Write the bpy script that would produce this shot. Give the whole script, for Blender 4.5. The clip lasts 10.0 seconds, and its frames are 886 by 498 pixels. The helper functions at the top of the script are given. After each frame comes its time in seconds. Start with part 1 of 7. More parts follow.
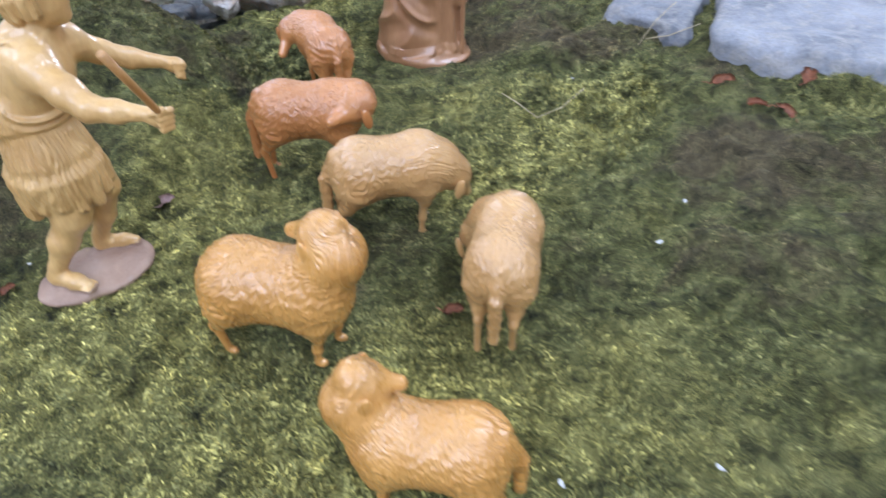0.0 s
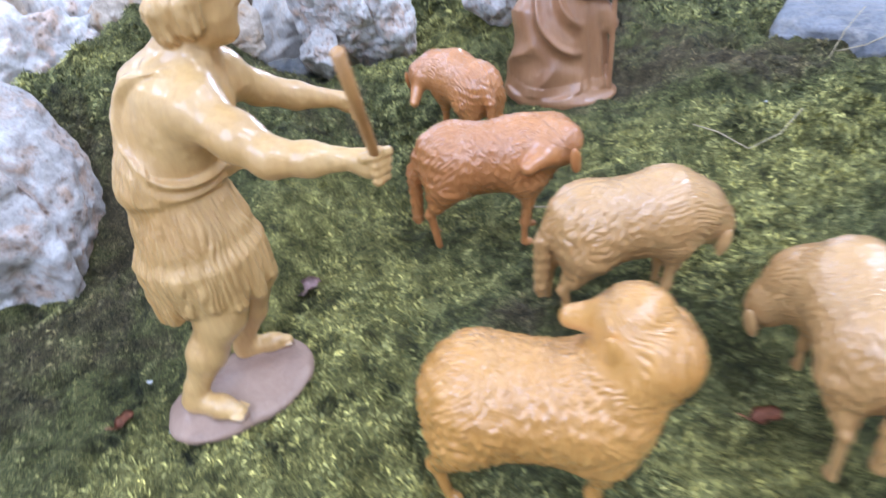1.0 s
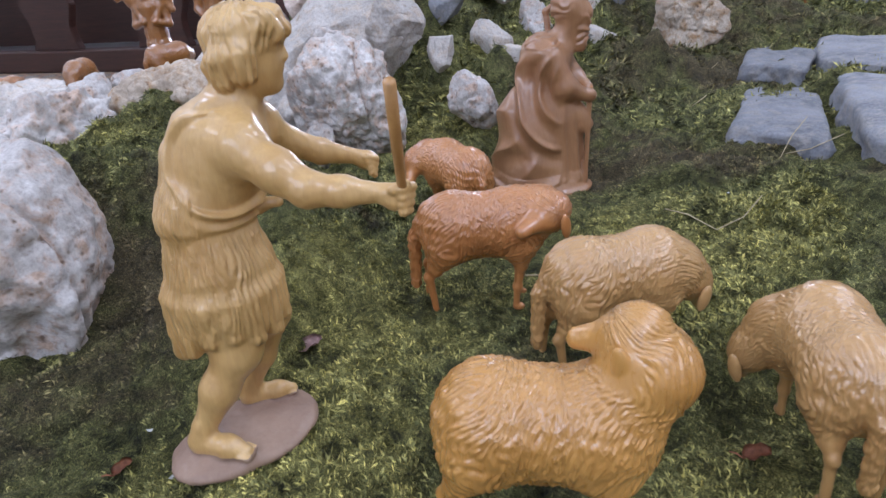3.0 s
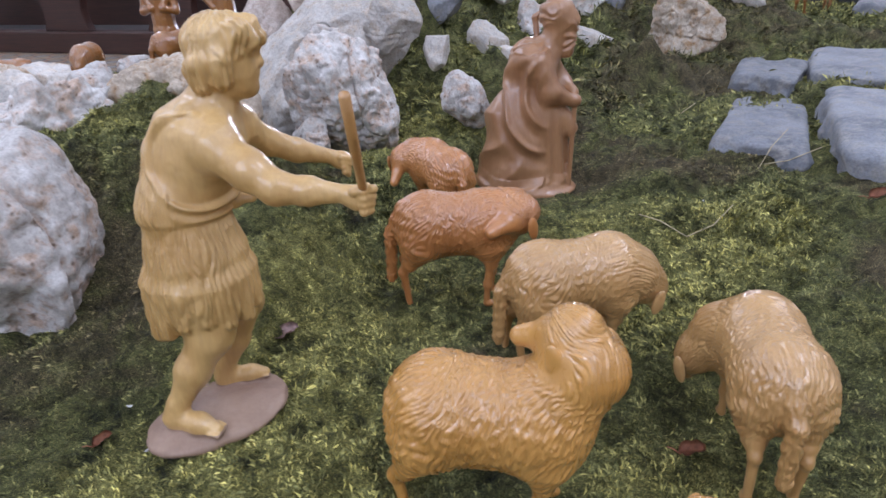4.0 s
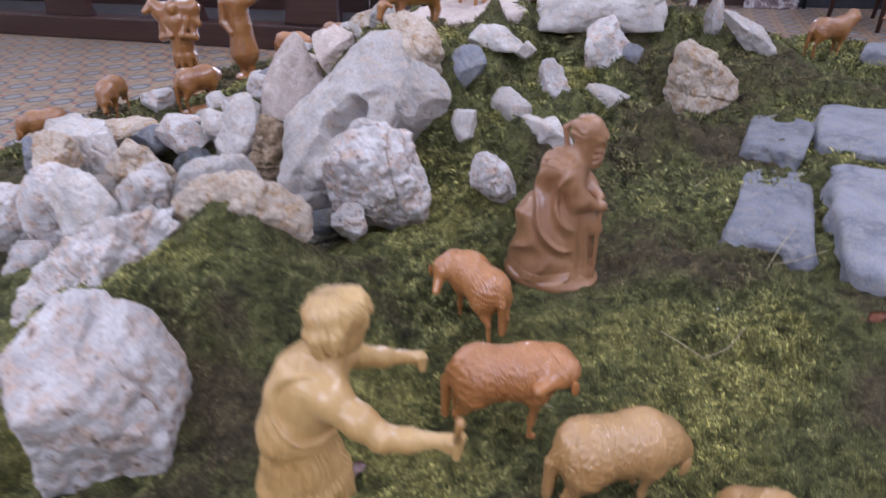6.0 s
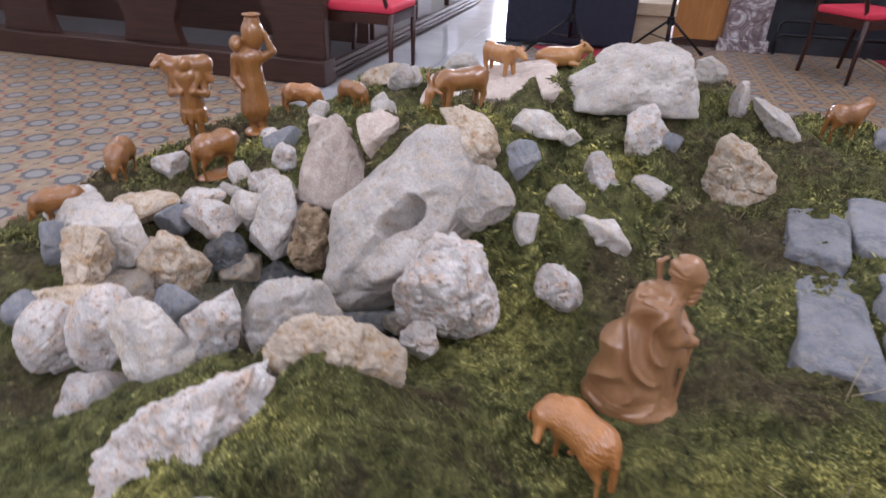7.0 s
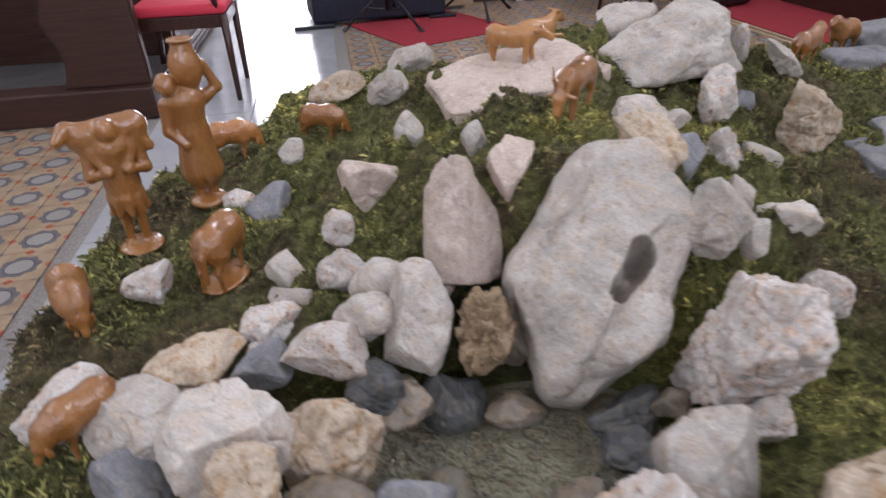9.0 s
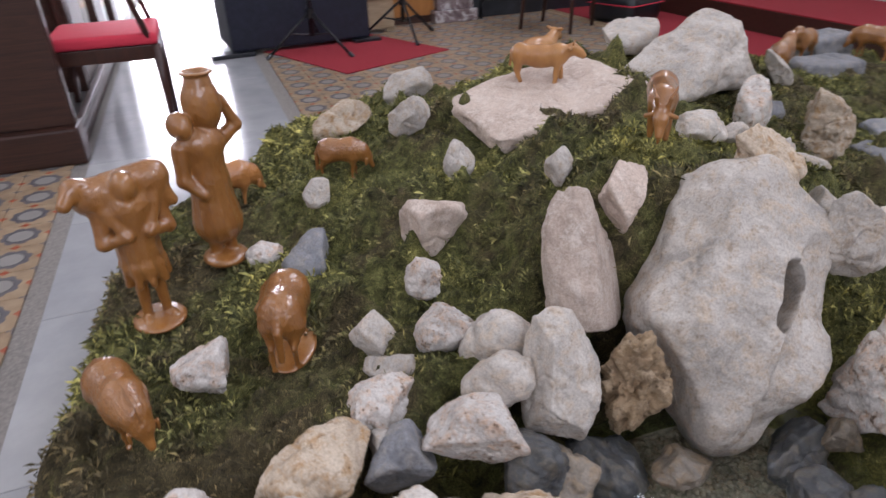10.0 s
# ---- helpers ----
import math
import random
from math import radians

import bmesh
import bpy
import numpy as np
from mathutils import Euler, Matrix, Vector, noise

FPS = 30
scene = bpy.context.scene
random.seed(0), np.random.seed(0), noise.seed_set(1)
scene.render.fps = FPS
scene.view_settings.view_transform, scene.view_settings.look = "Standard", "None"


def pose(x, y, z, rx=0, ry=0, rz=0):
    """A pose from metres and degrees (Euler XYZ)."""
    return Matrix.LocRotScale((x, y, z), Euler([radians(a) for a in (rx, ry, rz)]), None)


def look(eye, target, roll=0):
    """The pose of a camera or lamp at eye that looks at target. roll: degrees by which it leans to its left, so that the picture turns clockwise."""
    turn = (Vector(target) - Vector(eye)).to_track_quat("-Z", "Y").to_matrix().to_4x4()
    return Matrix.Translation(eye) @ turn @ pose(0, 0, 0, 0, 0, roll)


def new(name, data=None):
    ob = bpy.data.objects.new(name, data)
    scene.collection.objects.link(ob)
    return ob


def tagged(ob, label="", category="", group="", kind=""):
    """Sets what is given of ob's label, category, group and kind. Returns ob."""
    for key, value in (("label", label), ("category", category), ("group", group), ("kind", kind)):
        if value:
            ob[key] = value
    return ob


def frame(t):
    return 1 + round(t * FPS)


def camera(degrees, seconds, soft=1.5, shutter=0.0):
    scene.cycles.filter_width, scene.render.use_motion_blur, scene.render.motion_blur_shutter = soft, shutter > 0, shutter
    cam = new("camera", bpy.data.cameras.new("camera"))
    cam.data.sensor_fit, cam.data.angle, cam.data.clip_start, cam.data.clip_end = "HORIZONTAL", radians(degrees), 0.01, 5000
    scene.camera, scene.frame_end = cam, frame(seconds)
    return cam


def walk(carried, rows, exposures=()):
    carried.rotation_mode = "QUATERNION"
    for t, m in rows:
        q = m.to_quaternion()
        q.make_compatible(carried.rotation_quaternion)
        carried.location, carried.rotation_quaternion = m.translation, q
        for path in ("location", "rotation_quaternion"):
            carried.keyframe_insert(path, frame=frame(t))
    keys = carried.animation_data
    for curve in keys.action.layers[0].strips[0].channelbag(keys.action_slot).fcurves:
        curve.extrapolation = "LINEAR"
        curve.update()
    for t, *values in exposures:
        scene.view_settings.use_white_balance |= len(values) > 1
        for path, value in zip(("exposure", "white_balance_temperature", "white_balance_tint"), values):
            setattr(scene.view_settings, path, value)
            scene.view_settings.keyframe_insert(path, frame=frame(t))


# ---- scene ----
cam = camera(71.2, 10.0, shutter=0.45)
PATH = [
    (0, (0.482, 0.618, 0.698), (0.156, 2.074, -0.633), -1.5),
    (0.5, (0.386, 0.681, 0.688), (-0.033, 2.124, -0.632), -3.7),
    (1, (0.259, 0.732, 0.592), (-0.194, 2.3, -0.563), -7.7),
    (1.5, (0.199, 0.765, 0.51), (-0.281, 2.533, -0.291), -8.5),
    (2, (0.197, 0.739, 0.542), (-0.169, 2.57, -0.174), -4.5),
    (2.5, (0.217, 0.685, 0.569), (-0.157, 2.492, -0.203), -4.2),
    (2.7, (0.225, 0.677, 0.56), (-0.134, 2.471, -0.248), -4.5),
    (3.8, (0.268, 0.642, 0.591), (-0.111, 2.401, -0.282), -3.0),
    (4, (0.276, 0.645, 0.582), (-0.096, 2.41, -0.283), -2.4),
    (4.5, (0.295, 0.653, 0.58), (-0.049, 2.421, -0.291), -1.9),
    (5, (0.293, 0.646, 0.578), (-0.008, 2.413, -0.31), -1.0),
    (5.5, (0.254, 0.646, 0.649), (-0.043, 2.4, -0.263), -0.3),
    (6, (0.204, 0.667, 0.836), (-0.137, 2.374, -0.148), -1.5),
    (6.2, (0.165, 0.668, 0.921), (-0.142, 2.354, -0.111), 0.2),
    (7.3, (-0.173, 0.862, 1.022), (-0.232, 2.617, 0.064), 1.7),
    (7.5, (-0.248, 0.92, 1.031), (-0.186, 2.666, 0.058), 1.1),
    (8, (-0.445, 1.001, 1.021), (-0.324, 2.733, 0.028), 0.6),
    (8.5, (-0.679, 1.105, 1.004), (-0.28, 2.773, -0.024), -0.7),
    (9, (-0.864, 1.279, 0.982), (-0.317, 2.897, -0.06), -2.0),
    (9.5, (-1.007, 1.44, 0.985), (-0.393, 3.038, -0.05), -2.6),
    (10, (-1.147, 1.575, 0.956), (-0.283, 3.081, -0.035), -1.5),
]
EXPOSURES = [(0, 0.48, 5250, 20), (1, 0.62, 5000, 21), (1.5, 0.36, 5100, 21), (2, -0.10, 5350, 23), (4, -0.08, 5500, 24), (4.5, -0.02, 5550, 24), (5.5, 0.0, 5600, 26), (6.2, -0.18, 5500, 33), (7.3, -0.19, 6150, 26), (10, -0.41, 6250, 25)]
walk(cam, [(t, look(eye, target, roll)) for t, eye, target, roll in PATH], EXPOSURES)

# ---- axes of the room
ROOM_YAW = -9.5
ROOM = pose(0, 0, 0, 0, 0, ROOM_YAW)


def in_room(u, v, z=0.0, turn=0.0):
    """A pose in the room's own axes: u across, v along the aisle."""
    return ROOM @ pose(u, v, z, 0, 0, turn)


# ---------------------------------------------------------------- world and light
world = bpy.data.worlds.new("sky")
scene.world = world
world.use_nodes = True
wn = world.node_tree
sky = wn.nodes.new("ShaderNodeTexSky")
sky.sky_type = "NISHITA"
sky.sun_disc = False
sky.sun_elevation, sky.sun_rotation = radians(35), radians(60)
wn.links.new(sky.outputs[0], wn.nodes["Background"].inputs[0])
wn.nodes["Background"].inputs[1].default_value = 0.1


def window_light(name, m, width, height, power, colour):
    """Daylight that enters by one opening; those on the west and south sides are added fill."""
    lamp = bpy.data.lights.new(name, "AREA")
    lamp.shape, lamp.size, lamp.size_y = "RECTANGLE", width, height
    lamp.energy, lamp.color = power, colour
    ob = new(name, lamp)
    ob.matrix_world = m
    return ob


DAY = (0.84, 0.93, 1.0)
U_LEFT, U_RIGHT, V_BACK, V_FAR, CEIL = -7.0, 3.7, -4.0, 12.0, 9.2
WIN_V = (-2.0, 2.2, 6.4)
WIN_Z0, WIN_Z1, WIN_W = 4.9, 8.1, 1.5
for v in WIN_V:
    window_light("daylight", ROOM @ pose(U_RIGHT - 0.02, v, (WIN_Z0 + WIN_Z1) / 2, 0, 90, 0), 3.2, WIN_W, 215, DAY)
    # west windows are unseen, put in with their lamps as fill
    window_light("daylight", ROOM @ pose(U_LEFT + 0.02, v, (WIN_Z0 + WIN_Z1) / 2, 0, -90, 0), 3.2, WIN_W, 115, DAY)
# opening behind the camera is unseen too, added to light the near faces
window_light("daylight", ROOM @ pose(-1.0, V_BACK + 0.02, 4.4, 90, 0, 0), 3.4, 3.2, 190, DAY)
window_light("daylight", ROOM @ pose(-1.5, V_FAR - 0.02, 1.45, -90, 0, 0), 1.9, 2.7, 430, (0.93, 0.97, 1.0))

# ---------------------------------------------------------------- materials
def material(name):
    m = bpy.data.materials.new(name)
    m.use_nodes = True
    nt = m.node_tree
    b = nt.nodes["Principled BSDF"]

    def n(kind, **values):
        node = nt.nodes.new(kind)
        for k, v in values.items():
            node.inputs[k.replace("_", " ")].default_value = v
        return node

    return m, nt, b, n


def ramp(nt, fac, stops):
    r = nt.nodes.new("ShaderNodeValToRGB")
    while len(r.color_ramp.elements) < len(stops):
        r.color_ramp.elements.new(0.5)
    for e, (p, c) in zip(r.color_ramp.elements, stops):
        e.position, e.color = p, (*c, 1)
    nt.links.new(fac, r.inputs[0])
    return r.outputs[0]


def mix(nt, fac, a, b, mode="MIX"):
    x = nt.nodes.new("ShaderNodeMix")
    x.data_type, x.blend_type = "RGBA", mode
    for sock, val in ((x.inputs[0], fac), (x.inputs[6], a), (x.inputs[7], b)):
        if isinstance(val, (int, float)):
            sock.default_value = val
        elif isinstance(val, tuple):
            sock.default_value = (*val, 1)
        else:
            nt.links.new(val, sock)
    return x.outputs[2]


def math_node(nt, op, a, b=None, c=None):
    x = nt.nodes.new("ShaderNodeMath")
    x.operation = op
    for s, val in zip(x.inputs, (a, b, c)):
        if val is None:
            continue
        if isinstance(val, (int, float)):
            s.default_value = val
        else:
            nt.links.new(val, s)
    return x.outputs[0]


def coords(nt, kind="Object", scale=None):
    c = nt.nodes.new("ShaderNodeTexCoord").outputs[kind]
    if scale:
        mp = nt.nodes.new("ShaderNodeMapping")
        mp.inputs["Scale"].default_value = scale
        nt.links.new(c, mp.inputs[0])
        c = mp.outputs[0]
    return c


def noise_tex(nt, n, vec, scale, detail=6.0, rough=0.6, distort=0.0):
    t = n("ShaderNodeTexNoise", Scale=scale, Detail=detail, Roughness=rough, Distortion=distort)
    nt.links.new(vec, t.inputs["Vector"])
    return t.outputs[0]


def noise_colour(nt, n, vec, scale):
    t = n("ShaderNodeTexNoise", Scale=scale, Detail=2.0)
    nt.links.new(vec, t.inputs["Vector"])
    return t.outputs[1]


def bump(nt, b, height, strength, distance):
    bp = nt.nodes.new("ShaderNodeBump")
    bp.inputs["Strength"].default_value, bp.inputs["Distance"].default_value = strength, distance
    nt.links.new(height, bp.inputs["Height"])
    old = b.inputs["Normal"].links
    if old:
        nt.links.new(old[0].from_socket, bp.inputs["Normal"])
    nt.links.new(bp.outputs[0], b.inputs["Normal"])


def carved_wood(name, light, dark, rough=0.33, locks=None, coat=0.5, carve_depth=0.0028):
    """Lacquered carved limewood: streaky stain, darker in places."""
    m, nt, b, n = material(name)
    big = noise_tex(nt, n, coords(nt, "Object", (14, 14, 7)), 1.0, 4, 0.6)
    fine = noise_tex(nt, n, coords(nt, "Object", (260, 260, 40)), 1.0, 5, 0.65, 0.6)
    c = ramp(nt, big, [(0.3, dark), (0.68, light)])
    c2 = ramp(nt, fine, [(0.3, (0.72, 0.66, 0.6)), (0.65, (1, 1, 1))])
    nt.links.new(mix(nt, 0.4, c, c2, "MULTIPLY"), b.inputs["Base Color"])
    rr = n("ShaderNodeMapRange", To_Min=rough - 0.08, To_Max=rough + 0.12)
    nt.links.new(fine, rr.inputs[0])
    nt.links.new(rr.outputs[0], b.inputs["Roughness"])
    b.inputs["Coat Weight"].default_value = coat
    b.inputs["Coat Roughness"].default_value = 0.12
    bump(nt, b, fine, 0.35, 0.0006)
    if not locks:
        return m
    def strokes(name):
        lk = nt.nodes.new("ShaderNodeAttribute")
        lk.attribute_name = name
        sway = n("ShaderNodeTexNoise", Scale=70.0, Detail=1.0)
        nt.links.new(lk.outputs["Vector"], sway.inputs["Vector"])
        bend = nt.nodes.new("ShaderNodeVectorMath")
        bend.operation = "MULTIPLY_ADD"
        nt.links.new(sway.outputs["Color"], bend.inputs[0])
        bend.inputs[1].default_value = (0.007, 0.007, 0.004)
        nt.links.new(lk.outputs["Vector"], bend.inputs[2])
        mp = nt.nodes.new("ShaderNodeMapping")
        mp.inputs["Scale"].default_value = locks
        nt.links.new(bend.outputs[0], mp.inputs[0])
        return noise_tex(nt, n, mp.outputs[0], 1.0, 0.6, 0.4, 0.0)

    rear = nt.nodes.new("ShaderNodeAttribute")
    rear.attribute_name = "rear"
    ridge = mix(nt, rear.outputs["Fac"], strokes("lock"), strokes("rump"))
    at = nt.nodes.new("ShaderNodeAttribute")
    at.attribute_name = "wool"
    bump(nt, b, math_node(nt, "MULTIPLY", ridge, at.outputs["Fac"]), 1.0, carve_depth)
    return m


def limestone(name, light, mid, dark, stain, pits=0.35, rough=0.8):
    m, nt, b, n = material(name)
    v = coords(nt)
    big = noise_tex(nt, n, v, 9, 6, 0.62, 0.8)
    med = noise_tex(nt, n, v, 42, 7, 0.68, 0.4)
    fine = noise_tex(nt, n, v, 240, 5, 0.7)
    c = ramp(nt, big, [(0.30, dark), (0.47, mid), (0.63, light)])
    st = ramp(nt, med, [(0.47, (0, 0, 0)), (0.64, (1, 1, 1))])
    c = mix(nt, st, c, stain)
    sp = ramp(nt, fine, [(0.32, (0.62, 0.60, 0.58)), (0.58, (1, 1, 1))])
    c = mix(nt, 0.75, c, sp, "MULTIPLY")
    oi = nt.nodes.new("ShaderNodeObjectInfo")
    hv = n("ShaderNodeHueSaturation")
    mr = n("ShaderNodeMapRange", To_Min=0.80, To_Max=1.16)
    nt.links.new(oi.outputs["Random"], mr.inputs[0])
    nt.links.new(mr.outputs[0], hv.inputs["Value"])
    nt.links.new(c, hv.inputs["Color"])
    vo = n("ShaderNodeTexVoronoi", Scale=95.0)
    nt.links.new(v, vo.inputs["Vector"])
    pit = ramp(nt, vo.outputs["Distance"], [(0.08, (0.25, 0.2, 0.16)), (0.3, (1, 1, 1))])
    gate = ramp(nt, med, [(0.42, (0, 0, 0)), (0.58, (1, 1, 1))])
    g2 = mix(nt, pits, (0, 0, 0), gate)
    vo2 = n("ShaderNodeTexVoronoi", Scale=42.0)
    nt.links.new(mix(nt, 0.03, v, noise_colour(nt, n, v, 60)), vo2.inputs["Vector"])
    pit2 = ramp(nt, vo2.outputs["Distance"], [(0.14, (0.22, 0.17, 0.13)), (0.34, (1, 1, 1))])
    gate3 = ramp(nt, big, [(0.40, (0, 0, 0)), (0.52, (1, 1, 1))])
    pit = mix(nt, gate3, pit, mix(nt, 1.0, pit, pit2, "MULTIPLY"))
    nt.links.new(mix(nt, g2, hv.outputs[0], mix(nt, 1.0, hv.outputs[0], pit, "MULTIPLY")), b.inputs["Base Color"])
    b.inputs["Roughness"].default_value = rough
    bump(nt, b, big, 0.35, 0.02)
    bump(nt, b, med, 0.55, 0.008)
    bump(nt, b, fine, 0.4, 0.0015)
    return m


STONE_GREY = limestone("grey_limestone", (0.67, 0.62, 0.56), (0.54, 0.495, 0.445), (0.33, 0.305, 0.275), (0.56, 0.46, 0.36), 0.4)
STONE_BLUE = limestone("blue_grey_limestone", (0.34, 0.34, 0.36), (0.25, 0.255, 0.275), (0.14, 0.145, 0.16), (0.34, 0.32, 0.30), 0.15)
STONE_WHITE = limestone("white_limestone", (0.72, 0.68, 0.64), (0.60, 0.555, 0.51), (0.36, 0.325, 0.30), (0.58, 0.42, 0.31), 0.85)
STONE_TAN = limestone("tan_limestone", (0.68, 0.58, 0.46), (0.58, 0.475, 0.36), (0.33, 0.26, 0.195), (0.44, 0.27, 0.13), 0.7)
STONE_TUFA = limestone("brown_tufa", (0.48, 0.34, 0.20), (0.34, 0.23, 0.13), (0.10, 0.065, 0.04), (0.50, 0.38, 0.25), 0.9)
STONE_DARK = limestone("wet_dark_stone", (0.15, 0.16, 0.165), (0.09, 0.095, 0.10), (0.045, 0.048, 0.05), (0.17, 0.15, 0.12), 0.1, 0.45)
STONE_WET = limestone("wet_brown_stone", (0.33, 0.28, 0.22), (0.23, 0.195, 0.155), (0.10, 0.085, 0.07), (0.28, 0.20, 0.12), 0.2, 0.4)
STONE_PINK = limestone("pinkish_limestone", (0.66, 0.54, 0.45), (0.58, 0.46, 0.38), (0.40, 0.31, 0.25), (0.70, 0.60, 0.52), 0.1)
WOOD_BOY = carved_wood("pale_yellow_carved_wood", (0.68, 0.445, 0.175), (0.50, 0.285, 0.088), 0.36, locks=(300, 300, 60), coat=0.5, carve_depth=0.0022)
WOOD_SHEEP = carved_wood("honey_carved_wood", (0.66, 0.345, 0.088), (0.47, 0.222, 0.047), 0.27, locks=(520, 520, 150), coat=0.9, carve_depth=0.0011)
WOOD_SHEEP2 = carved_wood("pale_honey_carved_wood", (0.61, 0.365, 0.140), (0.44, 0.238, 0.078), 0.3, locks=(520, 520, 150), coat=0.9, carve_depth=0.0011)
WOOD_RED = carved_wood("reddish_carved_wood", (0.58, 0.255, 0.080), (0.40, 0.155, 0.042), 0.28, locks=(520, 520, 150), coat=0.9, carve_depth=0.0011)
WOOD_BROWN = carved_wood("brown_carved_wood", (0.41, 0.215, 0.10), (0.28, 0.13, 0.055), 0.36)
WOOD_AMBER = carved_wood("amber_carved_wood", (0.37, 0.16, 0.042), (0.24, 0.09, 0.02), 0.28, locks=(520, 520, 150), coat=0.9, carve_depth=0.0011)


def moss_material(name, shift):
    m, nt, b, n = material(name)
    v = coords(nt)
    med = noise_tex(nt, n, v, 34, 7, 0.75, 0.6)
    # darkest stop kept low so that the colour also carries shadow among the moss
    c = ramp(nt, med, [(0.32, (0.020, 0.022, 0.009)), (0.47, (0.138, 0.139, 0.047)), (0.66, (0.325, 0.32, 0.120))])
    brown = ramp(nt, med, [(0.3, (0.046, 0.036, 0.020)), (0.7, (0.25, 0.19, 0.105))])
    tone = nt.nodes.new("ShaderNodeAttribute")
    tone.attribute_name = "tone"
    wob = noise_tex(nt, n, v, 13, 5, 0.7, 0.8)
    t = math_node(nt, "ADD", tone.outputs["Fac"], math_node(nt, "MULTIPLY", math_node(nt, "SUBTRACT", wob, 0.52), 2.4))
    c = mix(nt, ramp(nt, math_node(nt, "MULTIPLY", t, -1.0), [(0.10, (0, 0, 0)), (0.75, (0.9, 0.9, 0.9))]), c, brown)
    c = mix(nt, ramp(nt, t, [(0.10, (0, 0, 0)), (0.8, (1, 1, 1))]), c, mix(nt, 1.0, c, (1.85, 1.72, 1.55), "MULTIPLY"))
    ge = nt.nodes.new("ShaderNodeNewGeometry")
    isl = ramp(nt, ge.outputs["Random Per Island"], [(0.0, (0.28, 0.30, 0.28)), (0.6, (0.90, 0.90, 0.90)), (1.0, (2.3, 2.15, 1.85))])
    c = mix(nt, 1.0 if shift else 0.0, c, isl, "MULTIPLY")
    nt.links.new(c, b.inputs["Base Color"])
    b.inputs["Roughness"].default_value = 0.75
    b.inputs["Specular IOR Level"].default_value = 0.25
    if not shift:
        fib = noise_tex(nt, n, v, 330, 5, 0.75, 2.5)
        # shade between fibres put into the colour: bump hollows darkened, crests brightened
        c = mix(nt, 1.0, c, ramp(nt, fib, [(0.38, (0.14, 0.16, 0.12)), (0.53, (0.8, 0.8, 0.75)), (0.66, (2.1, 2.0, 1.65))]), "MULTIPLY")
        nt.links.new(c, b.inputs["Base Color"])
        bump(nt, b, fib, 1.0, 0.006)
    return m


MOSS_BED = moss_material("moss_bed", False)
MOSS_FROND = moss_material("moss_frond", True)


def plain(name, colour, rough=0.5, metal=0.0, grain=60.0, vary=0.25, relief=0.001):
    """A painted, lacquered, woven or metal surface with slight mottling."""
    m, nt, b, n = material(name)
    f = noise_tex(nt, n, coords(nt), grain, 5, 0.65)
    lo = tuple(x * (1 - vary) for x in colour)
    hi = tuple(min(1, x * (1 + vary)) for x in colour)
    nt.links.new(ramp(nt, f, [(0.3, lo), (0.7, hi)]), b.inputs["Base Color"])
    b.inputs["Roughness"].default_value, b.inputs["Metallic"].default_value = rough, metal
    bump(nt, b, f, 0.3, relief)
    return m


def furniture_wood(name, light, dark, axis=(3, 60, 60), rough=0.35):
    m, nt, b, n = material(name)
    f = noise_tex(nt, n, coords(nt, "Object", axis), 1.0, 6, 0.65, 1.2)
    nt.links.new(ramp(nt, f, [(0.3, dark), (0.7, light)]), b.inputs["Base Color"])
    b.inputs["Roughness"].default_value = rough
    bump(nt, b, f, 0.25, 0.001)
    return m


PEW_WOOD = furniture_wood("dark_pew_wood", (0.062, 0.022, 0.013), (0.022, 0.008, 0.005), rough=0.45)
CHAIR_WOOD = furniture_wood("mahogany", (0.06, 0.018, 0.010), (0.022, 0.007, 0.005), (40, 40, 4), 0.3)
PALE_WOOD = furniture_wood("pale_plywood", (0.50, 0.38, 0.25), (0.36, 0.26, 0.16), (4, 30, 30), 0.5)
ORANGE_WOOD = furniture_wood("orange_veneer", (0.46, 0.20, 0.055), (0.33, 0.13, 0.03), (20, 20, 3), 0.35)
RED_CLOTH = plain("red_seat_cloth", (0.62, 0.035, 0.065), 0.75, 0, 400, 0.2)
RED_CARPET = plain("red_carpet", (0.30, 0.018, 0.028), 0.95, 0, 500, 0.3, 0.003)
NAVY_CLOTH = plain("black_blue_cloth", (0.008, 0.010, 0.024), 0.7, 0, 30, 0.4, 0.004)
BLACK_METAL = plain("black_metal", (0.012, 0.012, 0.014), 0.4, 0.3, 80, 0.3)
BLACK_PAINT = plain("black_panel", (0.012, 0.014, 0.018), 0.3, 0, 12, 0.5)
PLASTER = plain("wall_plaster", (0.72, 0.70, 0.65), 0.9, 0, 3.0, 0.05, 0.004)
DARK_WALL = plain("dark_stone_wall", (0.028, 0.032, 0.040), 0.35, 0, 4.0, 0.6, 0.003)
GROUT = plain("grout", (0.22, 0.20, 0.18), 0.9, 0, 120, 0.3)
DOOR_FRAME = furniture_wood("window_frame_wood", (0.2, 0.13, 0.08), (0.1, 0.06, 0.035))


def marble(name):
    m, nt, b, n = material(name)
    v = coords(nt)
    f = noise_tex(nt, n, v, 6, 8, 0.7, 2.5)
    c = ramp(nt, f, [(0.36, (0.12, 0.085, 0.09)), (0.5, (0.26, 0.20, 0.20)), (0.6, (0.62, 0.60, 0.60)), (0.66, (0.24, 0.17, 0.17))])
    nt.links.new(c, b.inputs["Base Color"])
    b.inputs["Roughness"].default_value = 0.25
    return m


MARBLE = marble("veined_purple_marble")


TILE, TILE_OFF = 0.17, (-0.035, 0.005)


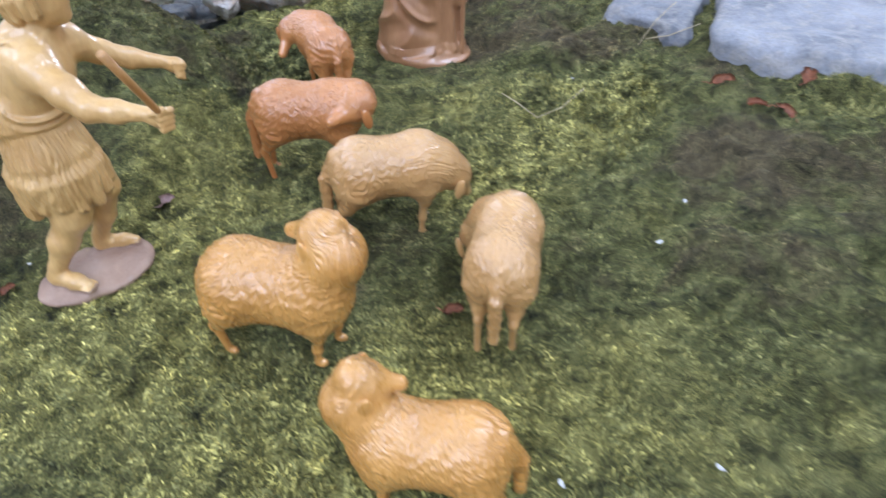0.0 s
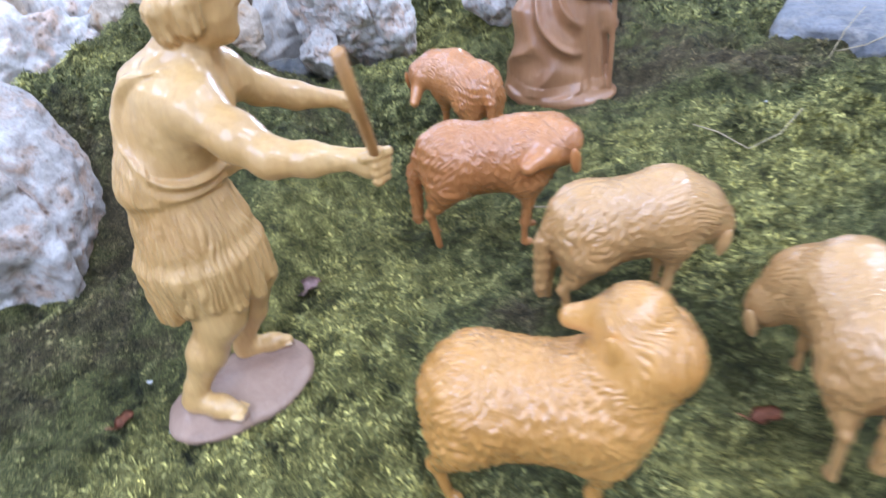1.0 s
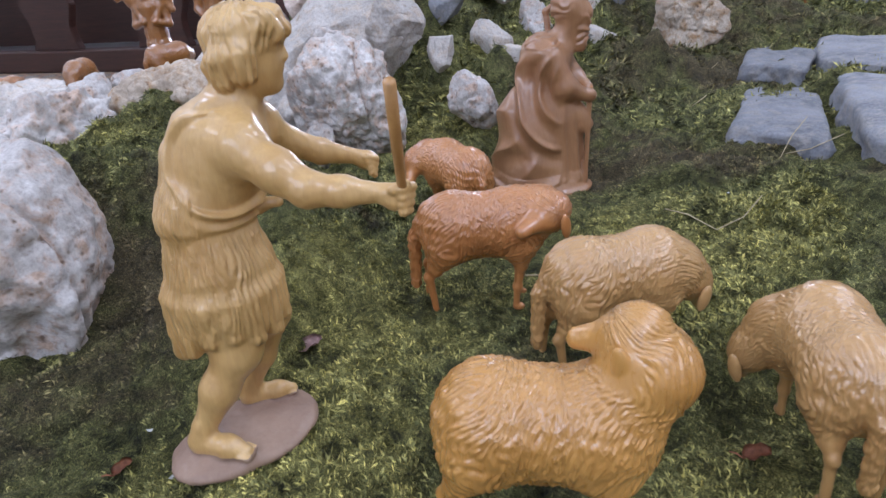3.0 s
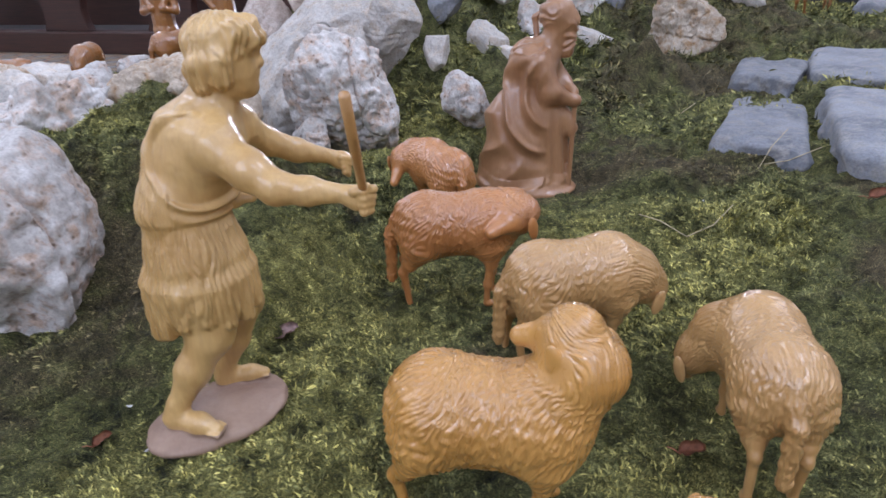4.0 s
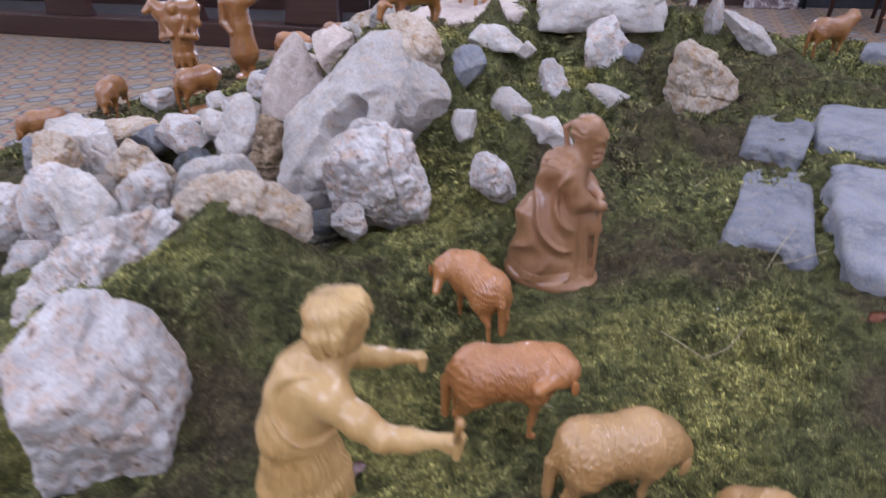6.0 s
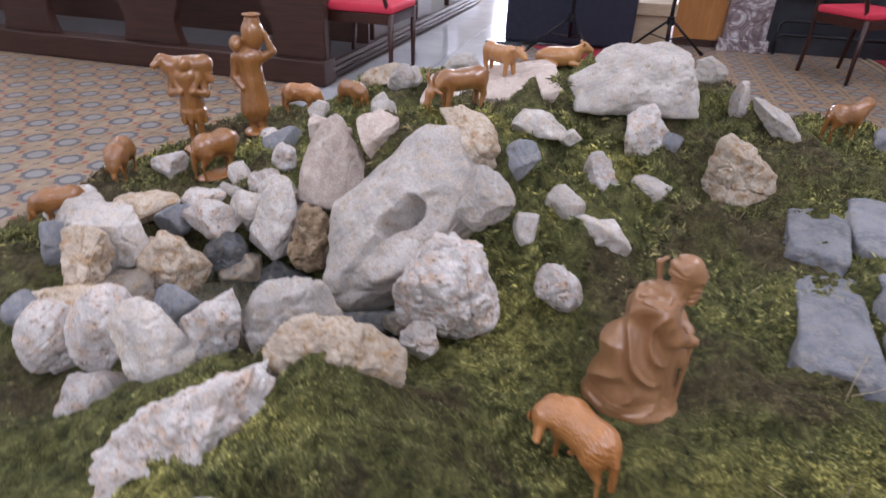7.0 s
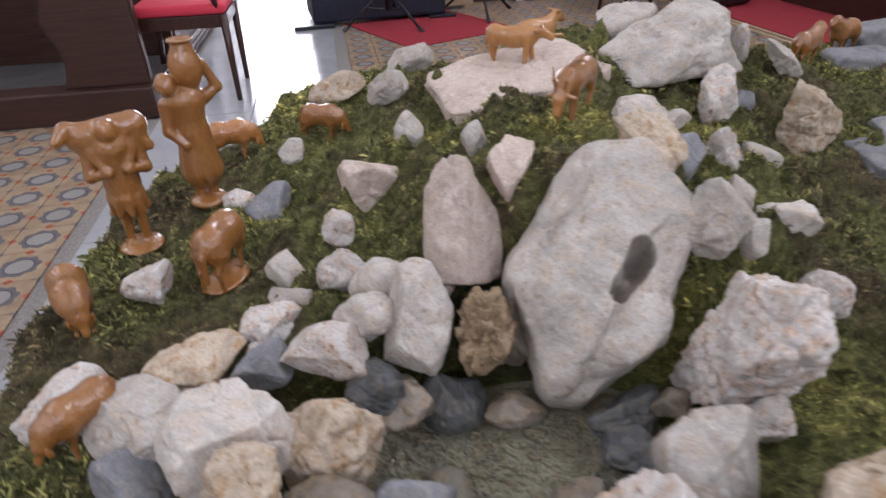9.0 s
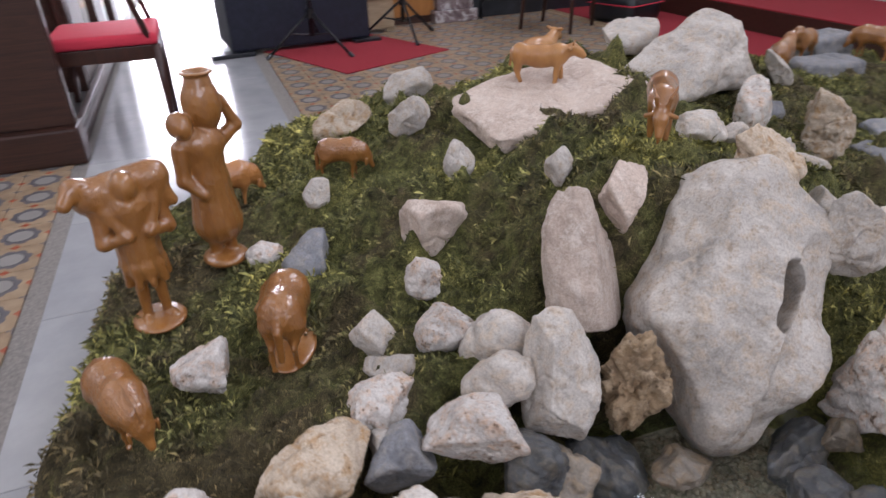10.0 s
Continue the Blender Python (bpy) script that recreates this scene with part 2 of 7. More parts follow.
def tile_material(name, glossy):
    """Printed cement tile: a grey ring with a pale middle at the centre, red squares at the edges' middles, buff corners with a small mark."""
    m, nt, b, n = material(name)
    geo = nt.nodes.new("ShaderNodeNewGeometry")
    mp = nt.nodes.new("ShaderNodeMapping")
    mp.vector_type = "TEXTURE"
    mp.inputs["Rotation"].default_value = (0, 0, radians(ROOM_YAW))
    nt.links.new(geo.outputs["Position"], mp.inputs[0])
    sep = nt.nodes.new("ShaderNodeSeparateXYZ")
    nt.links.new(mp.outputs[0], sep.inputs[0])

    def cell(axis):
        a = math_node(nt, "DIVIDE", math_node(nt, "SUBTRACT", sep.outputs[axis], TILE_OFF[axis]), TILE)
        a = math_node(nt, "ADD", a, 1000.5)
        return math_node(nt, "SUBTRACT", math_node(nt, "FRACT", a), 0.5)

    x, y = cell(0), cell(1)
    ax, ay = math_node(nt, "ABSOLUTE", x), math_node(nt, "ABSOLUTE", y)
    r = math_node(nt, "SQRT", math_node(nt, "ADD", math_node(nt, "MULTIPLY", x, x), math_node(nt, "MULTIPLY", y, y)))
    oct_ = math_node(nt, "MAXIMUM", math_node(nt, "MAXIMUM", ax, ay), math_node(nt, "MULTIPLY", math_node(nt, "ADD", ax, ay), 0.7071))
    edge = math_node(nt, "MAXIMUM", ax, ay)
    low = math_node(nt, "MINIMUM", ax, ay)
    wob = noise_tex(nt, n, geo.outputs["Position"], 14, 4, 0.6)
    buff = ramp(nt, wob, [(0.3, (0.27, 0.185, 0.115)), (0.7, (0.42, 0.31, 0.20))])
    star = math_node(nt, "LESS_THAN", oct_, math_node(nt, "ADD", 0.335, math_node(nt, "MULTIPLY", math_node(nt, "SINE", math_node(nt, "MULTIPLY", math_node(nt, "ARCTAN2", y, x), 8.0)), 0.022)))
    c = mix(nt, star, buff, (0.125, 0.117, 0.125))
    c = mix(nt, math_node(nt, "LESS_THAN", r, 0.255), c, (0.07, 0.066, 0.074))
    c = mix(nt, math_node(nt, "LESS_THAN", r, 0.228), c, (0.29, 0.275, 0.255))
    red = math_node(nt, "LESS_THAN", math_node(nt, "ADD", math_node(nt, "SUBTRACT", 0.5, edge), low), 0.095)
    c = mix(nt, red, c, (0.36, 0.085, 0.04))
    qx, qy = math_node(nt, "SUBTRACT", 0.5, ax), math_node(nt, "SUBTRACT", 0.5, ay)
    q = math_node(nt, "SQRT", math_node(nt, "ADD", math_node(nt, "MULTIPLY", qx, qx), math_node(nt, "MULTIPLY", qy, qy)))
    arms = math_node(nt, "COSINE", math_node(nt, "MULTIPLY", math_node(nt, "ARCTAN2", qy, qx), 4.0))
    mark = math_node(nt, "LESS_THAN", q, math_node(nt, "ADD", 0.06, math_node(nt, "MULTIPLY", arms, 0.04)))
    c = mix(nt, mark, c, (0.17, 0.15, 0.15))
    wear = noise_tex(nt, n, geo.outputs["Position"], 2.2, 6, 0.7)
    c = mix(nt, 0.6, c, ramp(nt, wear, [(0.3, (0.72, 0.7, 0.68)), (0.7, (1.05, 1.05, 1.05))]), "MULTIPLY")
    nt.links.new(c, b.inputs["Base Color"])
    b.inputs["Specular IOR Level"].default_value = 0.32
    rr = n("ShaderNodeMapRange", To_Min=0.30, To_Max=0.50)
    nt.links.new(wear, rr.inputs[0])
    nt.links.new(rr.outputs[0], b.inputs["Roughness"])
    bump(nt, b, wob, 0.1, 0.001)
    return m


TILE_PATTERN = tile_material("patterned_cement_tile", 0.3)


def pale_tile(name):
    m, nt, b, n = material(name)
    geo = nt.nodes.new("ShaderNodeNewGeometry")
    f = noise_tex(nt, n, geo.outputs["Position"], 3, 7, 0.7)
    oi = nt.nodes.new("ShaderNodeObjectInfo")
    c = ramp(nt, f, [(0.3, (0.33, 0.335, 0.345)), (0.7, (0.45, 0.45, 0.45))])
    tone = ramp(nt, oi.outputs["Random"], [(0, (0.86, 0.86, 0.88)), (1, (1, 1, 1))])
    nt.links.new(mix(nt, 1.0, c, tone, "MULTIPLY"), b.inputs["Base Color"])
    b.inputs["Roughness"].default_value = 0.16
    bump(nt, b, noise_tex(nt, n, geo.outputs["Position"], 9, 4, 0.5), 0.12, 0.004)
    return m


AISLE_TILE = pale_tile("pale_glossy_floor_tile")


def water_material():
    m, nt, b, n = material("clear_water")
    b.inputs["Base Color"].default_value = (0.80, 0.86, 0.84, 1)
    b.inputs["Roughness"].default_value = 0.01
    b.inputs["IOR"].default_value = 1.33
    b.inputs["Transmission Weight"].default_value = 1.0
    bump(nt, b, noise_tex(nt, n, coords(nt), 14, 3, 0.5), 0.12, 0.01)
    return m


WATER = water_material()

# ---------------------------------------------------------------- mesh tools
def mesh_of(name, verts, faces, mat, smooth=True):
    """A mesh from numpy vertices and equal-sized faces."""
    me = bpy.data.meshes.new(name)
    verts, faces = np.asarray(verts, np.float32), np.asarray(faces, np.int32)
    k = faces.shape[1]
    me.vertices.add(len(verts))
    me.vertices.foreach_set("co", verts.ravel())
    me.loops.add(faces.size)
    me.loops.foreach_set("vertex_index", faces.ravel())
    me.polygons.add(len(faces))
    me.polygons.foreach_set("loop_start", np.arange(0, faces.size, k, dtype=np.int32))
    me.polygons.foreach_set("use_smooth", np.full(len(faces), smooth))
    me.update(calc_edges=True)
    me.materials.append(mat)
    return me


def part(name, bm, mat, parent=None, label="", smooth=False):
    """One bmesh becomes one mesh object, under a thing or a part if one is given."""
    me = bpy.data.meshes.new(name)
    bm.to_mesh(me)
    bm.free()
    me.materials.append(mat)
    if smooth:
        me.polygons.foreach_set("use_smooth", np.full(len(me.polygons), True))
    ob = new(name, me)
    ob.parent = parent
    return tagged(ob, label)


def thing(name, m, label, category, group="", kind=""):
    ob = new(name)
    ob.matrix_world = m
    ob.empty_display_size = 0.05
    return tagged(ob, label, category, group, kind)


def bm_box(x0, x1, y0, y1, z0, z1, bevel=0.0, segments=2, bm=None):
    bm = bm or bmesh.new()
    r = bmesh.ops.create_cube(bm, size=1.0, matrix=Matrix.LocRotScale(((x0 + x1) / 2, (y0 + y1) / 2, (z0 + z1) / 2), None, (x1 - x0, y1 - y0, z1 - z0)))
    if bevel:
        es = list({e for v in r["verts"] for e in v.link_edges})
        bmesh.ops.bevel(bm, geom=es, offset=bevel, segments=segments, profile=0.6, affect="EDGES")
    return bm


def bm_tube(points, radii, sides=10, bm=None):
    """A round bar through points."""
    bm = bm or bmesh.new()
    rings = []
    for i, p in enumerate(points):
        p = Vector(p)
        a, c = Vector(points[max(i - 1, 0)]), Vector(points[min(i + 1, len(points) - 1)])
        q = (c - a).to_track_quat("Z", "Y")
        r = radii[i] if isinstance(radii, (list, tuple)) else radii
        rings.append([bm.verts.new(p + q @ Vector((r * math.cos(2 * math.pi * k / sides), r * math.sin(2 * math.pi * k / sides), 0))) for k in range(sides)])
    for a, c in zip(rings, rings[1:]):
        for k in range(sides):
            bm.faces.new((a[k], a[(k + 1) % sides], c[(k + 1) % sides], c[k]))
    bm.faces.new(rings[0][::-1])
    bm.faces.new(rings[-1])
    return bm


def bm_prism(outline, y0, y1, bevel=0.0):
    """An outline in x and z, drawn out from y0 to y1."""
    bm = bmesh.new()
    f = bm.faces.new([bm.verts.new((x, y0, z)) for x, z in outline])
    ext = bmesh.ops.extrude_face_region(bm, geom=[f])
    bmesh.ops.translate(bm, vec=(0, y1 - y0, 0), verts=[g for g in ext["geom"] if isinstance(g, bmesh.types.BMVert)])
    bmesh.ops.recalc_face_normals(bm, faces=bm.faces)
    if bevel:
        bmesh.ops.bevel(bm, geom=[e for e in bm.edges if e.calc_face_angle(0) > 0.6], offset=bevel, segments=2, affect="EDGES")
    return bm


# ---------------------------------------------------------------- noise on arrays
def lattice(i, j, k, seed):
    h = (i * 374761393 + j * 668265263 + k * 2147483647 + seed * 974634777) & 0xFFFFFFFF
    h = ((h ^ (h >> 13)) * 1274126177) & 0xFFFFFFFF
    return ((h ^ (h >> 16)) & 0xFFFF) / 32767.5 - 1.0


def vnoise(p, seed=0):
    """Smooth noise of -1 to 1 at each row of p."""
    p = np.asarray(p, float)
    b = np.floor(p).astype(np.int64)
    f = p - b
    f = f * f * f * (f * (f * 6 - 15) + 10)
    out = np.zeros(len(p))
    for dx in (0, 1):
        for dy in (0, 1):
            for dz in (0, 1):
                w = np.where(dx, f[:, 0], 1 - f[:, 0]) * np.where(dy, f[:, 1], 1 - f[:, 1]) * np.where(dz, f[:, 2], 1 - f[:, 2])
                out += w * lattice(b[:, 0] + dx, b[:, 1] + dy, b[:, 2] + dz, seed)
    return out


def fbm(p, octaves=4, seed=0, gain=0.5):
    total, amp = np.zeros(len(p)), 1.0
    for o in range(octaves):
        total += amp * vnoise(np.asarray(p) * 2.03**o + 17.3 * o, seed + o)
        amp *= gain
    return total


def turned(p, rx, ry, rz):
    return np.asarray(p) @ np.array(Euler([radians(a) for a in (rx, ry, rz)]).to_matrix()).T


# ---------------------------------------------------------------- carved figures: blended solids
def cone(a, b, ra, rb, k=0.01, tag=0):
    return ("cone", np.array(a, float), np.array(b, float), ra, rb, k, tag)


def egg(c, r, turn=(0, 0, 0), k=0.01, tag=0):
    return ("egg", np.array(c, float), np.array(r, float), np.array(Euler([radians(t) for t in turn]).to_matrix()), None, k, tag)


def distance(prim, p):
    """Distance from the points p to one solid."""
    kind, a, b, ra, rb, _, _ = prim
    if kind == "cone":
        ab = b - a
        q = p - a
        t = np.clip(q @ (ab / max(ab @ ab, 1e-12)), 0, 1)
        q -= t[:, None] * ab
        return np.sqrt(np.einsum("ij,ij->i", q, q)) - (ra + (rb - ra) * t)
    q = ((p - a) @ ra) / b
    n0 = np.sqrt(np.einsum("ij,ij->i", q, q))
    q /= b
    return n0 * (n0 - 1) / (np.sqrt(np.einsum("ij,ij->i", q, q)) + 1e-9)


def solid(prims, p, near):
    """Distance to the blended solids, and to those of tag 1 and of tag 0 apart; near: the points of p that each solid can reach."""
    d, both = np.full(len(p), 9.0), [np.full(len(p), 9.0), np.full(len(p), 9.0)]
    for prim, at in zip(prims, near):
        if len(at) == 0:
            continue
        k, tag = prim[5], prim[6]
        e, old = distance(prim, p[at]), d[at]
        both[tag][at] = np.minimum(both[tag][at], e)
        h = np.clip(0.5 + 0.5 * (old - e) / k, 0, 1)
        d[at] = old * (1 - h) + e * h - k * h * (1 - h)
    return d, both[1], both[0]


def reach(prims, p, margin):
    """For each solid the points where it is the nearest or not further than the margin from that."""
    each = [distance(prim, p) for prim in prims]
    least = np.min(each, axis=0)
    return [np.nonzero(e < least + margin + 1.5 * prim[5])[0] for e, prim in zip(each, prims)], least


def upright_flow(p):
    """Locks that hang down round an upright figure."""
    return np.stack([np.arctan2(p[:, 1], p[:, 0]) * 0.05, np.hypot(p[:, 0], p[:, 1]) * 0.3, p[:, 2]], -1)


def carve(name, prims, step, mat, relief=None, plinth=None, flow=upright_flow):
    """The skin of blended solids as one mesh, by surface nets. relief(p, n, w): a height along the normal; w: 1 on wool or hair."""
    lo = np.min([np.minimum(q[1] - np.max(q[2] if q[0] == "egg" else q[3]), (q[1] - np.max(q[2])) if q[0] == "egg" else q[2] - q[4]) for q in prims], axis=0) - 3 * step
    hi = np.max([np.maximum(q[1] + np.max(q[2] if q[0] == "egg" else q[3]), (q[1] + np.max(q[2])) if q[0] == "egg" else q[2] + q[4]) for q in prims], axis=0) + 3 * step
    size = 6
    blocks = np.ceil((hi - lo) / step / size).astype(int) + 1
    n = blocks * size
    d = np.full(n, 1.0, np.float32)
    middle = np.stack(np.meshgrid(*[np.arange(m) for m in blocks], indexing="ij"), -1).reshape(-1, 3)
    mids = lo + step * (middle * size + (size - 1) / 2)
    _, far = reach(prims, mids, 0.0)
    inner = np.stack(np.meshgrid(*[np.arange(size)] * 3, indexing="ij"), -1).reshape(-1, 3)
    for at in middle[far < -1.8 * size * step]:
        d[at[0] * size:(at[0] + 1) * size, at[1] * size:(at[1] + 1) * size, at[2] * size:(at[2] + 1) * size] = -1.0
    some = np.abs(far) <= 1.8 * size * step + 0.004
    near = (middle[some][:, None] * size + inner).reshape(-1, 3)
    blocks_near, _ = reach(prims, mids[some], 2.2 * size * step)
    per = np.arange(size**3)
    d[tuple(near.T)] = solid(prims, lo + step * near, [(at[:, None] * size**3 + per).ravel() for at in blocks_near])[0]
    inside = d < 0
    c = n - 1
    corner = [(i, j, k) for i in (0, 1) for j in (0, 1) for k in (0, 1)]
    filled = np.zeros(c, np.int8)
    for o in corner:
        filled += inside[o[0]:o[0] + c[0], o[1]:o[1] + c[1], o[2]:o[2] + c[2]]
    cell = np.stack(np.nonzero((filled > 0) & (filled < 8)), -1)
    ids = np.full(c, -1, np.int32)
    ids[tuple(cell.T)] = np.arange(len(cell))
    total, count = np.zeros((len(cell), 3)), np.zeros(len(cell))
    for a in corner:
        for axis in range(3):
            if a[axis]:
                continue
            b = tuple(1 if i == axis else a[i] for i in range(3))
            da, db = d[tuple((cell + a).T)], d[tuple((cell + b).T)]
            cross = (da < 0) != (db < 0)
            t = np.where(cross, da / np.where(cross, da - db, 1), 0)
            for i in range(3):
                total[:, i] += np.where(cross, a[i] + (t if i == axis else 0), 0)
            count += cross
    verts = lo + step * (cell + total / count[:, None])
    faces = []
    for axis in range(3):
        u, v = (axis + 1) % 3, (axis + 2) % 3
        a = [slice(1, c[i]) for i in range(3)]
        a[axis] = slice(0, c[axis])
        b = list(a)
        b[axis] = slice(1, c[axis] + 1)
        s0, s1 = inside[tuple(a)], inside[tuple(b)]
        pos = np.stack(np.nonzero(s0 != s1), -1)
        flip = s1[tuple(pos.T)]
        pos = pos + [0 if i == axis else 1 for i in range(3)]
        quad = []
        for du, dv in ((0, 0), (-1, 0), (-1, -1), (0, -1)):
            q = pos.copy()
            q[:, u] += du
            q[:, v] += dv
            quad.append(ids[tuple(q.T)])
        quad = np.stack(quad, -1)
        quad[flip] = quad[flip][:, ::-1]
        faces.append(quad)
    faces = np.concatenate(faces)
    e = step * 0.5
    near, _ = reach(prims, verts, 0.012)
    for turn in range(2):
        g = np.stack([solid(prims, verts + e * np.eye(3)[i], near)[0] - solid(prims, verts - e * np.eye(3)[i], near)[0] for i in range(3)], -1)
        g /= np.linalg.norm(g, axis=1)[:, None] + 1e-9
        if turn == 0:
            verts = verts - g * np.clip(solid(prims, verts, near)[0], -e, e)[:, None]
    w = np.zeros(len(verts))
    if relief:
        _, wool, bare = solid(prims, verts, near)
        w = np.clip((bare - wool) / 0.005 + 0.05, 0, 1)
        verts = verts + g * relief(verts, g, w)[:, None]
    q = verts[faces[:, :4]]
    vol = np.einsum("ij,ij->i", np.cross(q[:, 1] - q[:, 0], q[:, 2] - q[:, 0]), q[:, 0] - verts.mean(0)).sum()
    if vol < 0:
        faces = faces[:, ::-1]
    me = mesh_of(name, verts, faces, mat)
    me.attributes.new("wool", "FLOAT", "POINT").data.foreach_set("value", w.astype(np.float32))
    lock = flow(verts)
    lock, rump, rear = lock if isinstance(lock, tuple) else (lock, lock, np.zeros(len(verts)))
    me.attributes.new("lock", "FLOAT_VECTOR", "POINT").data.foreach_set("vector", lock.astype(np.float32).ravel())
    me.attributes.new("rump", "FLOAT_VECTOR", "POINT").data.foreach_set("vector", rump.astype(np.float32).ravel())
    me.attributes.new("rear", "FLOAT", "POINT").data.foreach_set("value", rear.astype(np.float32))
    if plinth:
        me.materials.append(plinth[1])
        me.polygons.foreach_set("material_index", (verts[faces].mean(1)[:, 2] < plinth[0]).astype(np.int32))
    return me


def locks(q, seed, wide, long):
    """Short wavy tufts side by side: q[:, 0] runs across them and q[:, 2] along them; 0 in the grooves, 1 on the crests."""
    sway = vnoise(np.stack([q[:, 0] / (4 * wide), 0 * q[:, 0], q[:, 2] / long], -1), seed)
    fork = vnoise(np.stack([q[:, 0] / (1.6 * wide), 0 * q[:, 0] + 5, q[:, 2] / (1.3 * long)], -1), seed + 1)
    across = q[:, 0] / wide + 0.9 * sway + 0.55 * fork
    crest = np.abs(np.sin(math.pi * across)) ** 0.75
    end = 0.5 + 0.5 * np.sin(2 * math.pi * q[:, 2] / long + 5.5 * vnoise(np.stack([np.floor(across) * 3.7, 0 * across, q[:, 2] / (3 * long)], -1), seed + 2))
    return crest * (0.45 + 0.55 * end)


def wool(p, w, flow, seed=0, size=1.0):
    """Carved wavy tufts of fleece that run down the flanks."""
    lock, rump, rear = flow(p)
    h = locks(lock, seed, 0.0037 * size, 0.0115 * size) * (1 - rear) + locks(rump, seed + 7, 0.0038 * size, 0.0125 * size) * rear
    return w * size * (0.0023 * (h - 0.5) + 0.0005 * vnoise(p * 60 / size, seed + 4)) + 0.0002 * vnoise(p * 200, seed + 3)


# ---------------------------------------------------------------- the mossy mound
MARKS_FRONT = [
    (-0.30, 0.50, 0.20), (0.40, 0.50, 0.20), (1.00, 0.50, 0.20), (-0.02, 1.05, 0.203), (0.24, 0.98, 0.187), (0.45, 1.0, 0.195), (0.42, 0.85, 0.178),
    (0.20, 1.28, 0.205), (0.32, 1.18, 0.205), (0.10, 1.47, 0.212), (0.21, 1.73, 0.188), (0.66, 1.55, 0.215), (0.85, 1.35, 0.225),
    (0.62, 1.85, 0.225), (-0.18, 1.22, 0.225), (-0.47, 1.37, 0.37), (-0.36, 1.375, 0.468), (-0.28, 1.38, 0.452), (-0.18, 1.41, 0.35), (-0.08, 1.50, 0.23), (-0.60, 1.30, 0.27), (-0.53, 1.38, 0.31), (1.30, 1.2, 0.22),
    (0.54, 1.72, 0.238), (0.54, 1.95, 0.24), (0.72, 1.70, 0.246), (0.78, 1.58, 0.255), (0.77, 1.98, 0.258), (0.63, 2.25, 0.27), (0.84, 2.22, 0.28), (0.70, 2.12, 0.272), (0.95, 2.10, 0.275), (1.08, 1.6, 0.262), (1.0, 1.5, 0.25), (0.80, 2.46, 0.29), (1.25, 2.3, 0.28), (1.12, 1.85, 0.272),
    (0.42, 2.05, 0.245), (0.75, 2.25, 0.255), (0.07, 1.90, 0.245), (1.40, 2.0, 0.25), (-0.15, 1.72, 0.245), (-0.42, 1.13, 0.23),
]
MARKS_BACK = [
    (-0.95, 1.62, 0.24), (-1.15, 1.90, 0.25), (-1.15, 2.40, 0.245), (-0.95, 2.47, 0.255), (-1.14, 2.72, 0.235), (-0.97, 2.86, 0.262),
    (-0.90, 3.13, 0.262), (-0.82, 2.65, 0.285), (-0.72, 2.38, 0.29), (-0.64, 2.94, 0.345), (-0.60, 2.50, 0.36), (-0.45, 2.65, 0.42),
    (-0.45, 2.95, 0.43), (-0.56, 3.15, 0.40), (-0.28, 3.25, 0.41), (-0.35, 2.38, 0.48), (-0.20, 2.37, 0.535), (-0.22, 2.62, 0.475), (-0.05, 2.62, 0.50), (-0.10, 2.85, 0.495),
    (0.15, 2.95, 0.50), (0.05, 2.42, 0.475), (0.30, 2.72, 0.50), (0.33, 2.48, 0.43), (0.18, 2.30, 0.37), (0.02, 2.18, 0.38),
    (0.33, 2.33, 0.31), (0.58, 2.43, 0.33), (0.72, 2.75, 0.42), (0.50, 2.90, 0.48), (1.03, 2.91, 0.36), (1.40, 2.95, 0.34),
]
MARKS_POOL = [(-0.62, 1.90, 0.10), (-0.50, 1.85, 0.10), (-0.75, 1.88, 0.10), (-0.66, 2.00, 0.11), (-0.40, 1.80, 0.12), (-0.30, 1.86, 0.14), (-0.62, 1.78, 0.13), (-0.50, 2.02, 0.14)]
MARKS = np.array(MARKS_FRONT + MARKS_BACK + MARKS_POOL)
EDGE = np.array([(-0.75, 0.42), (1.75, 0.42), (1.75, 3.22), (0.95, 3.22), (0.40, 3.18), (0.10, 3.30), (-0.30, 3.42), (-0.70, 3.38), (-1.02, 3.25), (-1.22, 2.90), (-1.34, 2.45), (-1.36, 1.75), (-1.05, 1.30)])
WATER_Z = 0.185


def smooth_height(x, y):
    """The mound's height by distance-weighted marks."""
    d2 = (x[:, None] - MARKS[:, 0]) ** 2 + (y[:, None] - MARKS[:, 1]) ** 2
    w = np.exp(-d2 / (2 * 0.10**2)) + 1e-3 / (d2 + 0.02) ** 1.5 * 0.02
    return (w * MARKS[:, 2]).sum(1) / w.sum(1)


def edge_distance(x, y):
    """How far inside the mound's outline (outside: minus)."""
    best, inside = np.full(len(x), 9.0), np.zeros(len(x), bool)
    p = np.stack([x, y], -1)
    for a, b in zip(EDGE, np.roll(EDGE, -1, 0)):
        ab = b - a
        t = np.clip((p - a) @ ab / (ab @ ab), 0, 1)
        best = np.minimum(best, np.linalg.norm(p - a - t[:, None] * ab, axis=1))
        cross = ((a[1] > y) != (b[1] > y)) & (x < (b[0] - a[0]) * (y - a[1]) / (b[1] - a[1] + 1e-12) + a[0])
        inside ^= cross
    return np.where(inside, best, -best)


